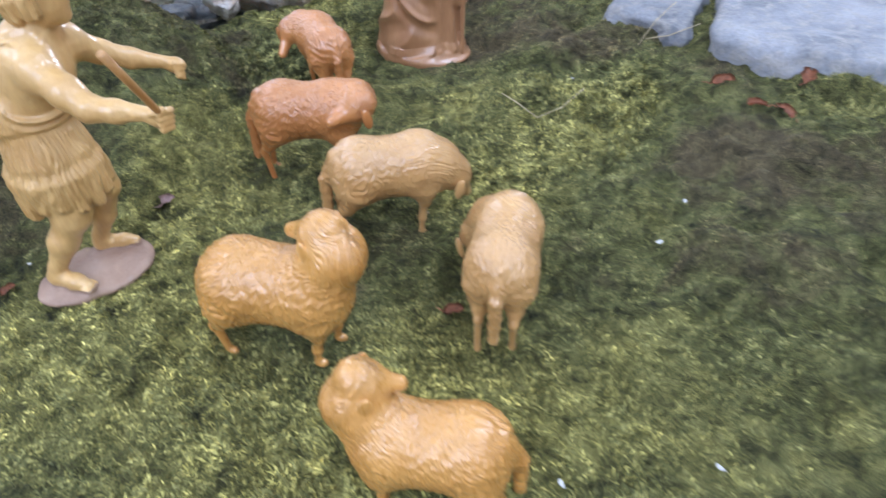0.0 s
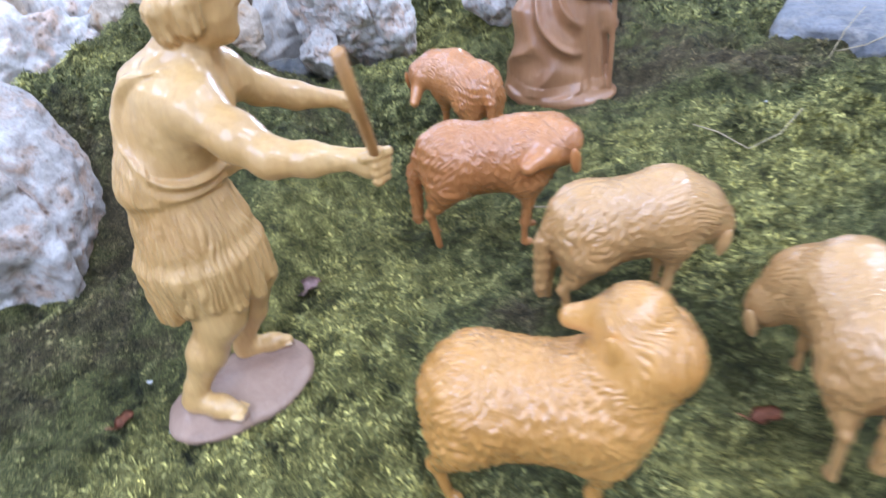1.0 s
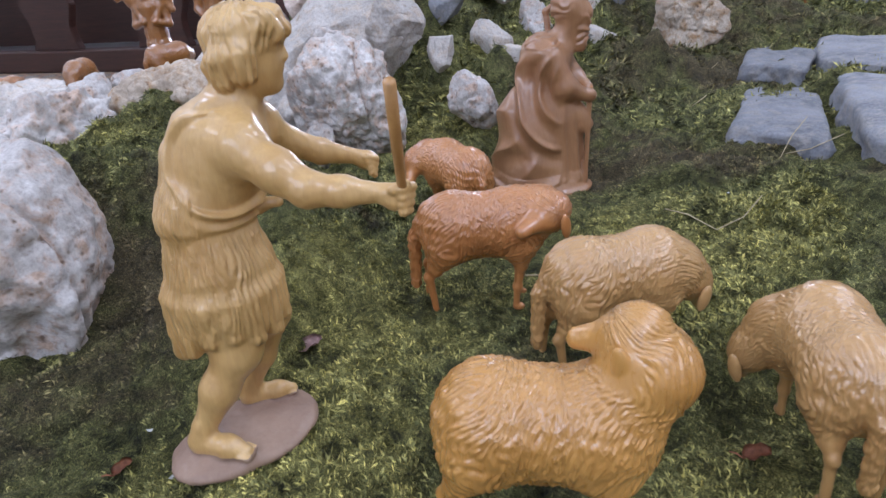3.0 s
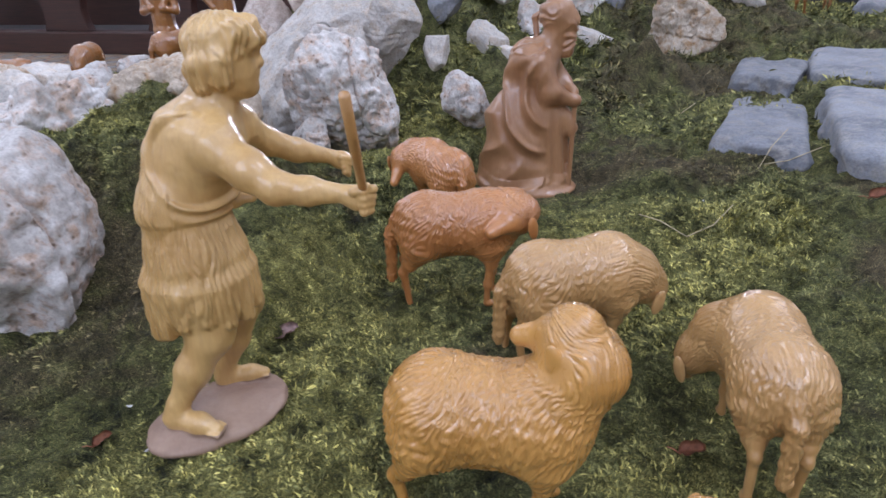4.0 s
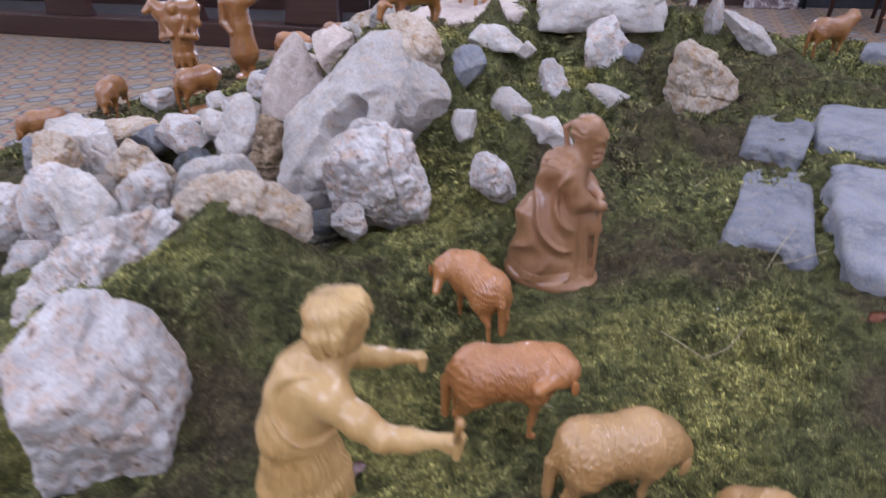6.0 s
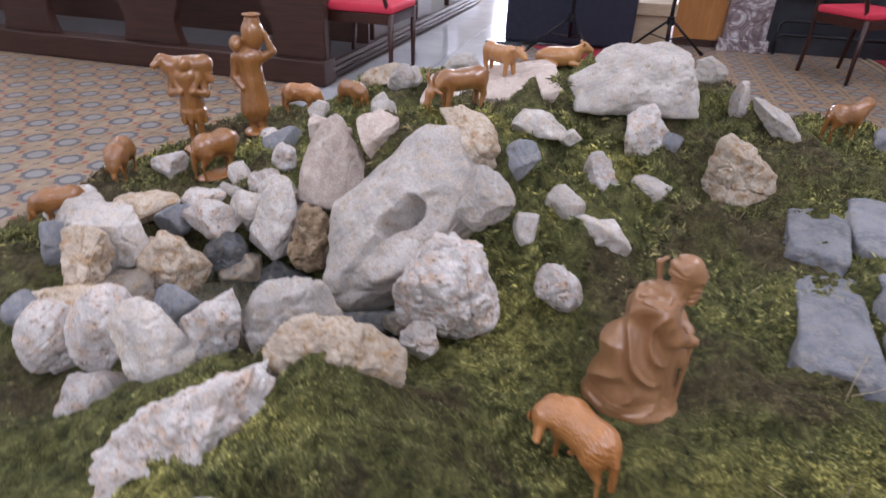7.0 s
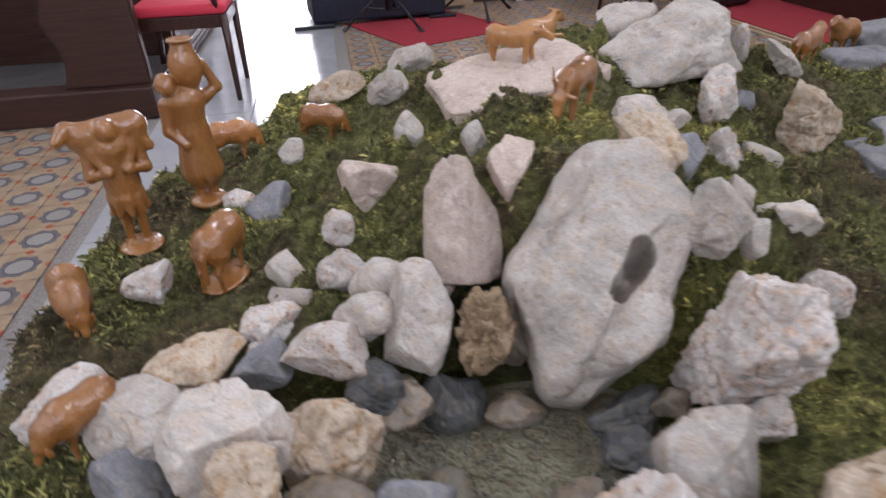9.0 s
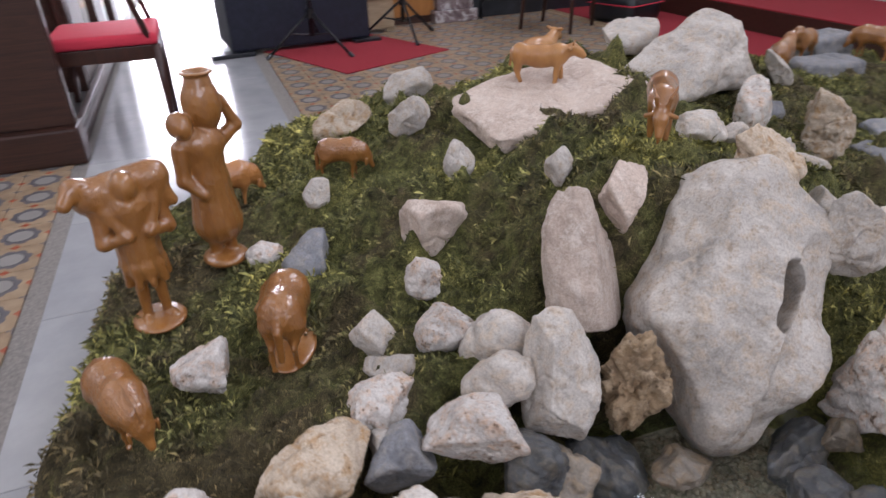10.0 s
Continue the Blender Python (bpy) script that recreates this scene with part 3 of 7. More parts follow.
def mound_height(x, y, fine=True):
    h = smooth_height(x, y)
    e = edge_distance(x, y) + 0.02 * vnoise(np.stack([x * 9, y * 9, 0 * x], -1), 3)
    p = np.stack([x, y, 0 * x], -1)
    pool = np.clip((h - 0.15) / 0.07, 0, 1)
    lumps = 0.013 * fbm(p * 10, 3, 11) * np.clip((h - 0.16) / 0.13, 0.45, 2.1) + 0.013 * np.abs(vnoise(p * 34, 21)) + (0.005 * vnoise(p * 90, 23) if fine else 0) + 0.020 * np.clip((y - 2.0) / 0.25, 0, 1) * (np.abs(vnoise(p * 20, 27)) - 0.3)
    lumps += 0.009 * np.clip(2.2 * fbm(p * 15, 2, 71), -1, 1) * np.clip((2.0 - y) / 0.1, 0, 1)
    h = h + pool * (lumps - 0.0105)
    for cx, cy, r, up in CUSHIONS:
        near = np.abs(y - cy) < 3 * r
        h[near] += up * np.exp(-((x[near] - cx) ** 2 + (y[near] - cy) ** 2) / (r * r))
    fall = np.clip((e + 0.07) / 0.09, 0, 1)
    return np.where(fall < 1, -0.01 + (h + 0.01) * np.sqrt(np.clip(fall, 0, 1)), h), e


def moss_cushions():
    """Places of the thick moss cushions on the back slope, clear of the figures."""
    rng = np.random.default_rng(17)
    clear = np.array([(-1.135, 2.735), (-0.969, 2.862), (-0.945, 2.478), (-1.225, 2.425), (-0.89, 3.12), (-0.64, 2.955), (-0.09, 2.865), (-0.195, 2.375), (-0.135, 2.8), (1.03, 2.91), (0.09, 3.12)])
    out = []
    while len(out) < 90:
        x, y = rng.uniform(-1.2, 0.85), rng.uniform(2.08, 3.25)
        if np.hypot(clear[:, 0] - x, clear[:, 1] - y).min() > 0.13:
            out.append((x, y, rng.uniform(0.020, 0.045), rng.uniform(0.025, 0.065)))
    return np.array(out)


CUSHIONS = moss_cushions()


# real tints, plus patches that lift sheep shadows and dim the less lit sides
MOSS_PATCHES = [(0.52, 1.46, 0.12, 0.45), (0.40, 1.29, 0.08, 0.8), (0.42, 1.17, 0.07, 0.7), (0.13, 1.00, 0.12, 0.7), (0.56, 1.05, 0.12, 0.6), (0.37, 0.98, 0.09, 0.9), (0.34, 1.08, 0.06, 0.5), (-0.05, 0.88, 0.14, 0.5), (0.28, 0.82, 0.12, 0.6), (-0.32, 1.40, 0.10, 0.5),
                (0.10, 1.17, 0.09, 0.4), (0.31, 1.50, 0.08, 0.5), (0.0, 1.30, 0.08, 0.4), (0.68, 1.38, 0.12, -0.8), (0.47, 0.97, 0.10, 0.4), (0.74, 1.62, 0.10, -0.7), (0.40, 1.72, 0.10, -0.5), (-0.21, 1.20, 0.08, -0.6),
                (-0.12, 0.74, 0.10, -0.6), (0.74, 1.20, 0.10, -0.5), (0.30, 2.05, 0.20, -0.5), (0.52, 2.20, 0.20, -0.4), (-0.05, 1.44, 0.07, -0.5), (-0.95, 2.55, 0.25, -0.3), (-0.20, 2.42, 0.10, 0.7), (0.86, 1.42, 0.16, -0.7), (0.58, 1.74, 0.10, -0.5), (-1.15, 1.95, 0.25, -0.5), (-1.18, 2.40, 0.20, -0.4), (0.1, 2.6, 0.15, -0.4), (0.75, 2.6, 0.25, -0.5)]


def moss_tone(x, y):
    """Where the moss is more yellow-green (plus) or browner (minus): its own tint and painted differences of light."""
    t = np.where(y < 2.0, 0.62, 0.75) * fbm(np.stack([x * 4.5, y * 4.5, 0 * x], -1), 3, 61)
    for px, py, r, s in MOSS_PATCHES:
        t += s * np.exp(-((x - px) ** 2 + (y - py) ** 2) / (2 * (0.7 * r) ** 2))
    return t


def ground_z(x, y):
    """The height on which a thing stands."""
    return float(mound_height(np.array([x]), np.array([y]), False)[0][0])


MOUND_GRID = {}


def mound_surface(x, y):
    """The height of the mound's mesh under many points."""
    z, fx, fy = MOUND_GRID["z"], (x + 1.46) / MOUND_GRID["step"], (y - 0.32) / MOUND_GRID["step"]
    i, j = np.clip(fx.astype(int), 0, z.shape[0] - 2), np.clip(fy.astype(int), 0, z.shape[1] - 2)
    a, b = np.clip(fx - i, 0, 1), np.clip(fy - j, 0, 1)
    return (1 - a) * ((1 - b) * z[i, j] + b * z[i, j + 1]) + a * ((1 - b) * z[i + 1, j] + b * z[i + 1, j + 1])


def mound():
    step = 0.009
    gx, gy = np.arange(-1.46, 1.85, step), np.arange(0.32, 3.54, step)
    x, y = [a.ravel() for a in np.meshgrid(gx, gy, indexing="ij")]
    z, e = mound_height(x, y)
    ok = (e > -0.085).reshape(len(gx), len(gy))
    idx = np.arange(len(x)).reshape(len(gx), len(gy))
    keep = ok[:-1, :-1] & ok[1:, :-1] & ok[1:, 1:] & ok[:-1, 1:]
    faces = np.stack([idx[:-1, :-1][keep], idx[1:, :-1][keep], idx[1:, 1:][keep], idx[:-1, 1:][keep]], -1)
    used = np.unique(faces)
    back = np.full(len(x), -1)
    back[used] = np.arange(len(used))
    MOUND_GRID.update(step=step, z=z.reshape(len(gx), len(gy)))
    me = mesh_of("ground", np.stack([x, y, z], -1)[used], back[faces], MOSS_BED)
    me.attributes.new("tone", "FLOAT", "POINT").data.foreach_set("value", moss_tone(x[used], y[used]).astype(np.float32))
    return tagged(new("ground", me), "uneven mound of green and brown moss on the tiled floor", "ground", kind="structure")


def moss_fronds(clumps, seed):
    """Feathery moss: clumps of short leaves that lean out from the middle of each clump."""
    rng = np.random.default_rng(seed)
    far = int(clumps * 0.36)
    x = np.concatenate([rng.uniform(-1.44, 1.75, far), rng.uniform(-0.55, 1.0, clumps - far)])
    y = np.concatenate([rng.uniform(0.42, 3.5, far), rng.uniform(0.62, 1.95, clumps - far)])
    bed = smooth_height(x, y)
    e = edge_distance(x, y)
    ok = (e > -0.06) & (bed > 0.165)
    x, y = x[ok], y[ok]
    p = np.stack([x, y, 0 * x], -1)
    patch = fbm(p * 5.5, 2, 40)
    per = 9
    leaf_tone = moss_tone(x, y)
    size = np.clip(1 + 0.45 * patch + 0.30 * np.clip(leaf_tone, -1, 1) + 0.25 * rng.normal(size=len(x)), 0.4, 2.0) * np.where(y < 1.5, 0.78, np.where(y < 1.95, 0.90, 2.3))
    cx, cy, cs = np.repeat(x, per), np.repeat(y, per), np.repeat(size, per)
    m = len(cx)
    yaw = rng.uniform(0, 2 * math.pi, m)
    out = rng.uniform(0, 1, m) ** 0.6
    lx, ly = cx + 0.0050 * cs * out * np.cos(yaw), cy + 0.0050 * cs * out * np.sin(yaw)
    z = mound_surface(lx, ly)
    length = rng.uniform(0.0040, 0.0100, m) * cs
    width = rng.uniform(0.0006, 0.0013, m) * cs
    lean = 0.25 + 1.05 * out + rng.normal(size=m) * 0.18
    yaw = yaw + rng.normal(size=m) * 0.5
    way = np.stack([np.cos(yaw) * np.sin(lean), np.sin(yaw) * np.sin(lean), np.cos(lean)], -1)
    side = np.stack([-np.sin(yaw), np.cos(yaw), np.zeros(m)], -1)
    base = np.stack([lx, ly, z - 0.001], -1)
    mid = base + way * (length * 0.5)[:, None]
    tip = base + way * length[:, None] - np.array([0, 0, 1]) * (length * 0.25 * np.clip(lean, 0, 1.3))[:, None]
    w = width[:, None]
    verts = np.stack([base + side * w * 0.5, mid - side * w, tip], 1).reshape(-1, 3)
    faces = np.arange(3 * m).reshape(-1, 3)
    me = mesh_of("moss", verts, faces, MOSS_FROND, False)
    me.attributes.new("tone", "FLOAT", "POINT").data.foreach_set("value", np.repeat(leaf_tone, 3 * per).astype(np.float32))
    return tagged(new("moss", me), "short feathery green moss leaves covering the mound", "moss", kind="stuff")


# ---------------------------------------------------------------- rocks
def ball(level):
    bm = bmesh.new()
    bmesh.ops.create_icosphere(bm, subdivisions=level, radius=1.0)
    v = np.array([q.co[:] for q in bm.verts])
    f = np.array([[q.index for q in g.verts] for g in bm.faces])
    bm.free()
    return v / np.linalg.norm(v, axis=1)[:, None], f


BALLS = {4: ball(5), 5: ball(6), 6: ball(7)}
ROCK_COUNT = [0]


def slab(x, y, z, sx, sy, sz, turn=(0, 0, 0), stone=STONE_BLUE, seed=1, label="flat blue-grey paving slab sunk in moss"):
    """A flat, squared stone with worn edges; z is the middle of its top."""
    v, f = BALLS[4]
    r = (np.abs(v) ** 9).sum(1) ** (-1 / 9)
    p = v * r[:, None]
    rng = np.random.default_rng(seed)
    a = rng.uniform(-0.09, 0.09, 4)
    p[:, 0], p[:, 1] = p[:, 0] * (1 + a[0] * p[:, 1]) + a[1] * p[:, 1], p[:, 1] * (1 + a[2] * p[:, 0]) + a[3] * p[:, 0]
    p = p * np.array([sx, sy, sz]) / 2
    side = np.clip(1.6 - np.abs(v[:, 2]) * 2.2, 0, 1)
    p[:, :2] += v[:, :2] * (side * (0.014 * fbm(p * 16 + seed, 3, seed) + 0.004 * fbm(p * 70, 3, seed + 2)))[:, None]
    p[:, 2] += 0.0045 * fbm(p * 14 + seed, 3, seed + 5) + 0.0018 * fbm(p * 75, 3, seed + 6) - sz / 2
    ob = new("stone_slab", mesh_of("stone_slab", turned(p, *turn), f, stone))
    ob.location = (x, y, z)
    return tagged(ob, label, "stone slab")


def rock(x, y, z, sx, sy, sz, turn=(0, 0, 0), stone=STONE_GREY, seed=0, facets=11, rough=0.02, knobs=0.0, holes=0.0, level=4, flat=0.0, label="", cut=0.9):
    """A boulder of about sx by sy by sz metres round its middle: a ball cut by planes, then weathered."""
    ROCK_COUNT[0] += 1
    seed = seed or 100 + ROCK_COUNT[0]
    rng = np.random.default_rng(seed)
    v, f = BALLS[level]
    planes = rng.normal(size=(facets, 3))
    planes /= np.linalg.norm(planes, axis=1)[:, None]
    far = rng.uniform(0.58, cut, facets)
    if flat:
        planes = np.vstack([planes, [(0.06, 0.03, 1.0)]])
        planes[-1] /= np.linalg.norm(planes[-1])
        far = np.append(far, flat)
    c = np.maximum(v @ planes.T, 1e-3)
    r = np.minimum(far / c, 1.6)
    k = 62.0
    r = -np.log(np.exp(-k * r).sum(1) + math.exp(-k * 1.12)) / k
    r = r / (np.percentile(r, 92))
    p = v * r[:, None] * np.array([sx, sy, sz]) / 2
    size = (sx * sy * sz) ** (1 / 3)
    q = p / size
    d = rough * 2.0 * fbm(q * 2.1 + seed, 2, seed) + rough * 0.7 * fbm(q * 9, 4, seed + 3, 0.6) - rough * 0.8 * np.clip(np.abs(vnoise(q * 4.3 + 9, seed + 15)) - 0.25, 0, 1)
    crack = np.abs(vnoise(q * 3.1 + 5, seed + 8))
    d -= rough * 1.2 * np.clip(0.10 - crack, 0, 1) / 0.10
    if knobs:
        d += 0.6 * knobs * (np.abs(vnoise(q * 6.5, seed + 1)) + 0.8 * np.abs(vnoise(q * 14, seed + 2)) - 0.5)
    if holes:
        h = vnoise(q * 8.5, seed + 4)
        d -= holes * np.clip(h - 0.12, 0, 0.5) * 2 + holes * 0.7 * np.clip(vnoise(q * 17, seed + 6) - 0.2, 0, 1)
    if stone in (STONE_WHITE, STONE_TAN):
        d -= 0.012 * np.clip(vnoise(q * 13 + 3, seed + 11) - 0.18, 0, 0.5) + 0.010 * np.clip(vnoise(q * 26 + 7, seed + 12) - 0.15, 0, 0.5)
    p = p + v * (d * size)[:, None]
    p = p * np.array([sx, sy, sz]) / np.ptp(p, axis=0) * 1.04
    p -= (p.max(0) + p.min(0)) / 2
    me = mesh_of("rock", turned(p, *turn), f, stone)
    ob = new("rock", me)
    ob.location = (x, y, z)
    names = {STONE_GREY: "pale grey limestone", STONE_BLUE: "blue-grey stone", STONE_WHITE: "white weathered limestone", STONE_TAN: "tan pitted limestone",
             STONE_TUFA: "brown porous tufa", STONE_DARK: "wet dark grey stone", STONE_WET: "wet brown stone", STONE_PINK: "smooth pinkish limestone"}
    return tagged(ob, label or names[stone] + " lying in the moss mound", "rock")

mound()


def pool():
    n = 40
    bm = bmesh.new()
    ring = [bm.verts.new((-0.60 + 0.36 * math.cos(a), 1.90 + 0.20 * math.sin(a), WATER_Z)) for a in [2 * math.pi * i / n for i in range(n)]]
    bm.faces.new(ring)
    w = part("water", bm, WATER)
    w.visible_shadow = False
    tagged(w, "shallow clear pool of water among the rocks", "water", kind="structure")


pool()


def gravel():
    """Small pebbles on the bed of the pool."""
    rng = np.random.default_rng(8)
    v, f = ball(1)
    vs, fs = [], []
    for i in range(5200):
        a, r = rng.uniform(0, 2 * math.pi), math.sqrt(rng.uniform(0, 1))
        x, y = -0.60 + 0.31 * r * math.cos(a), 1.90 + 0.165 * r * math.sin(a)
        s = rng.uniform(0.0025, 0.0072)
        vs.append(turned(v * s * rng.uniform(0.6, 1.2, 3), *rng.uniform(0, 360, 3)) + (x, y, float(smooth_height(np.array([x]), np.array([y]))[0]) + 0.003))
        fs.append(f + i * len(v))
    me = mesh_of("gravel", np.concatenate(vs), np.concatenate(fs), PEBBLE)
    tagged(new("gravel", me), "beige and grey pebbles on the bed of the pool", "gravel", kind="stuff")


def pool_bed():
    """Pale silt between the pebbles, following the hollow of the mound."""
    verts, faces, rings, n = [], [], 10, 48
    for j in range(rings + 1):
        for i in range(n):
            a, r = 2 * math.pi * i / n, max(j / rings, 0.01)
            verts.append((-0.60 + 0.325 * r * math.cos(a), 1.90 + 0.175 * r * math.sin(a)))
    verts = np.array(verts)
    z = smooth_height(verts[:, 0], verts[:, 1]) + 0.0005
    bm = bmesh.new()
    bv = [bm.verts.new((x, y, h)) for (x, y), h in zip(verts, z)]
    for j in range(rings):
        for i in range(n):
            k = (i + 1) % n
            bm.faces.new((bv[j * n + i], bv[j * n + k], bv[j * n + n + k], bv[j * n + n + i]))
    bm.normal_update()
    if sum(face.normal.z for face in bm.faces) < 0:
        bmesh.ops.reverse_faces(bm, faces=bm.faces[:])
    tagged(part("pool_bed", bm, SILT), "pale greenish silt on the bed of the pool", "pool bed", kind="structure")


PEBBLE = limestone("pebble_stone", (0.46, 0.41, 0.28), (0.36, 0.32, 0.22), (0.17, 0.15, 0.11), (0.40, 0.29, 0.17), 0.1, 0.5)
SILT = limestone("pool_silt", (0.36, 0.33, 0.22), (0.28, 0.255, 0.17), (0.15, 0.135, 0.09), (0.30, 0.23, 0.13), 0.1, 0.7)
pool_bed()
gravel()


def big_rock():
    """The large pale slab-like block that leans on the mound, with a slot-like hollow in its face."""
    v, f = BALLS[6]
    sides = np.array([(-0.90, -0.436, 0.182), (-0.934, 0.358, 0.176), (-0.075, 0.997, 0.248), (0.731, 0.682, 0.195), (0.988, -0.152, 0.112), (0.749, -0.663, 0.132), (0.0, -1.0, 0.240), (-0.6, 0.8, 0.250)])
    planes = [(x, y, 0.10, d) for x, y, d in sides] + [(0.0, 0.0, 1.0, 0.075), (-0.30, -0.30, 0.9, 0.115), (0.30, 0.10, 0.95, 0.085), (0.0, 0.0, -1.0, 0.09), (-0.7, 0.3, 0.75, 0.135), (0.1, -0.75, 0.65, 0.165)]
    planes = np.array(planes)
    size = np.linalg.norm(planes[:, :3], axis=1)
    c = np.maximum(v @ (planes[:, :3] / size[:, None]).T, 1e-3)
    r = np.minimum(planes[:, 3] / c, 0.5)
    r = -np.log(np.exp(-130 * r).sum(1)) / 130
    p = v * r[:, None]
    front = np.clip(p[:, 2] / 0.03, 0, 1)
    a, b = np.array([0.004, -0.038]), np.array([0.036, 0.040])
    t = np.clip((p[:, :2] - a) @ (b - a) / ((b - a) @ (b - a)), 0, 1)
    off = np.linalg.norm(p[:, :2] - a - t[:, None] * (b - a), axis=1) + 0.006 * vnoise(p * 40, 23)
    dent = np.clip(1 - off / (0.019 + 0.007 * t), 0, 1) ** 0.45
    bay = np.clip(1 - np.linalg.norm((p[:, :2] - (0.09, -0.02)) / (0.07, 0.09), axis=1), 0, 1)
    cut = (p[:, 0] - 0.020) * 0.93 - (p[:, 1] - 0.0) * 0.36 + 0.005 * vnoise(p * 30, 29)
    strip = np.clip(cut / 0.010, 0, 1) * np.clip((0.115 - p[:, 1]) / 0.03, 0, 1)
    p[:, 2] -= front * (0.115 * dent + 0.02 * bay + 0.022 * strip)
    p += v * (0.011 * fbm(p * 9, 3, 4) + 0.0030 * fbm(p * 34, 4, 9, 0.5))[:, None]
    p[:, 2] += front * 0.004 * fbm(p * 18, 3, 14)
    w, long, n = (Vector(q).normalized() for q in ((0.864, -0.500, -0.060), (0.386, 0.58, 0.72), (-0.325, -0.644, 0.69)))
    m = np.array([w, long, n])
    ob = new("rock", mesh_of("rock", p @ m, f, STONE_GREY))
    ob.location = Vector((-0.31, 2.0, 0.40)) - 0.062 * n
    tagged(ob, "large pale limestone block with a deep slot in its face", "rock")


big_rock()

# rocks round the spring
rock(-0.168, 1.825, 0.333, 0.205, 0.19, 0.285, (8, -10, 20), STONE_WHITE, 31, 14, 0.03, 0.0, 0.02, 6, cut=1.0, label="round white limestone with dark pits")
rock(-0.205, 1.742, 0.262, 0.075, 0.07, 0.09, (0, 0, 10), STONE_WHITE, 0, 10, 0.03, 0.03, 0.03)
rock(-0.524, 2.066, 0.285, 0.115, 0.11, 0.175, (0, -8, 0), STONE_TUFA, 41, 12, 0.03, 0.02, 0.11, 5, label="brown tufa stone full of holes")
rock(-0.631, 2.12, 0.31, 0.12, 0.11, 0.20, (-12, 8, 10), STONE_GREY, 43, 9, 0.02, level=5)
rock(-0.802, 2.103, 0.30, 0.145, 0.115, 0.095, (-18, 5, -10), STONE_WHITE, 45, 12, 0.015, cut=1.0, level=5, label="flat oval white stone")
rock(-0.738, 2.051, 0.235, 0.105, 0.10, 0.10, (10, 20, 30), STONE_DARK, 46, 8, 0.03, label="dark grey angular stone at the water")
rock(-0.83, 1.955, 0.255, 0.18, 0.15, 0.19, (5, 15, 15), STONE_TAN, 47, 8, 0.03, level=5)
rock(-0.965, 1.965, 0.300, 0.185, 0.14, 0.14, (5, 12, 5), STONE_GREY, 48, 10, 0.02, level=5)
rock(-1.085, 2.035, 0.31, 0.10, 0.17, 0.14, (25, 25, 40), STONE_GREY, 49, 8, 0.02, level=5)
rock(-1.10, 1.955, 0.27, 0.09, 0.10, 0.13, (0, 0, 30), STONE_BLUE, 50, 8, 0.02)
rock(-1.02, 2.165, 0.270, 0.20, 0.11, 0.085, (12, -8, 12), STONE_TAN, 51, 8, 0.02, level=5)
rock(-1.215, 2.16, 0.275, 0.15, 0.10, 0.09, (0, -20, 30), STONE_WHITE, 52, 10, 0.03)
rock(-0.88, 2.248, 0.285, 0.115, 0.085, 0.07, (0, -12, 20), STONE_WHITE, 53, 12, 0.03, cut=1.0)
rock(-0.908, 2.14, 0.275, 0.105, 0.09, 0.085, (0, 0, 0), STONE_BLUE, 54, 9, 0.02)
rock(-0.905, 2.175, 0.262, 0.10, 0.06, 0.06, (0, 10, 40), STONE_GREY, 55, 9, 0.02)
rock(-0.719, 2.313, 0.305, 0.115, 0.09, 0.10, (0, 10, -15), STONE_WHITE, 56, 9, 0.03)
rock(-0.72, 2.165, 0.295, 0.10, 0.10, 0.13, (10, 10, 10), STONE_GREY, 57, 9, 0.02)
rock(-0.665, 2.235, 0.30, 0.12, 0.11, 0.14, (0, 0, 0), STONE_GREY, 58, 9, 0.03)
rock(-0.575, 2.20, 0.305, 0.085, 0.08, 0.10, (0, 0, 30), STONE_WHITE, 59, 10, 0.03)
rock(-0.497, 2.235, 0.42, 0.165, 0.11, 0.235, (-22, 14, 10), STONE_PINK, 60, 8, 0.015, level=5, label="long leaning grey-pink stone")
rock(-0.396, 2.265, 0.495, 0.115, 0.09, 0.125, (-10, 15, 20), STONE_PINK, 61, 8, 0.02)
rock(-0.611, 2.55, 0.375, 0.14, 0.12, 0.12, (0, 15, 30), STONE_PINK, 62, 12, 0.015, cut=1.0)
rock(-0.704, 2.417, 0.35, 0.075, 0.06, 0.075, (0, 30, 20), STONE_WHITE, 63, 9, 0.03, 0.04)
rock(-0.826, 2.381, 0.30, 0.085, 0.075, 0.085, (0, 25, 20), STONE_GREY, 64, 9, 0.02)
rock(-0.828, 2.31, 0.275, 0.085, 0.075, 0.075, (0, 0, 20), STONE_GREY, 65, 9, 0.02)
rock(-1.096, 2.464, 0.280, 0.105, 0.095, 0.095, (0, 10, 20), STONE_WHITE, 66, 12, 0.03, cut=1.0, label="white rounded stone beside the figures")
rock(-0.816, 2.714, 0.285, 0.13, 0.10, 0.09, (0, -22, 20), STONE_BLUE, 67, 8, 0.02)
rock(-0.897, 2.809, 0.275, 0.08, 0.07, 0.055, (0, 0, 20), STONE_WHITE, 68, 9, 0.03)
rock(-0.74, 2.873, 0.355, 0.075, 0.06, 0.075, (0, 0, 20), STONE_GREY, 69, 8, 0.02)
rock(-0.471, 2.673, 0.440, 0.065, 0.07, 0.095, (0, 15, 20), STONE_GREY, 70, 8, 0.02)
rock(-0.404, 2.418, 0.505, 0.06, 0.06, 0.075, (0, 0, 20), STONE_GREY, 71, 8, 0.02)
rock(-0.451, 2.939, 0.470, 0.09, 0.085, 0.11, (0, 10, 20), STONE_GREY, 72, 8, 0.02)
rock(-0.415, 2.965, 0.475, 0.06, 0.06, 0.07, (0, 10, 20), STONE_GREY, 0, 8, 0.02)
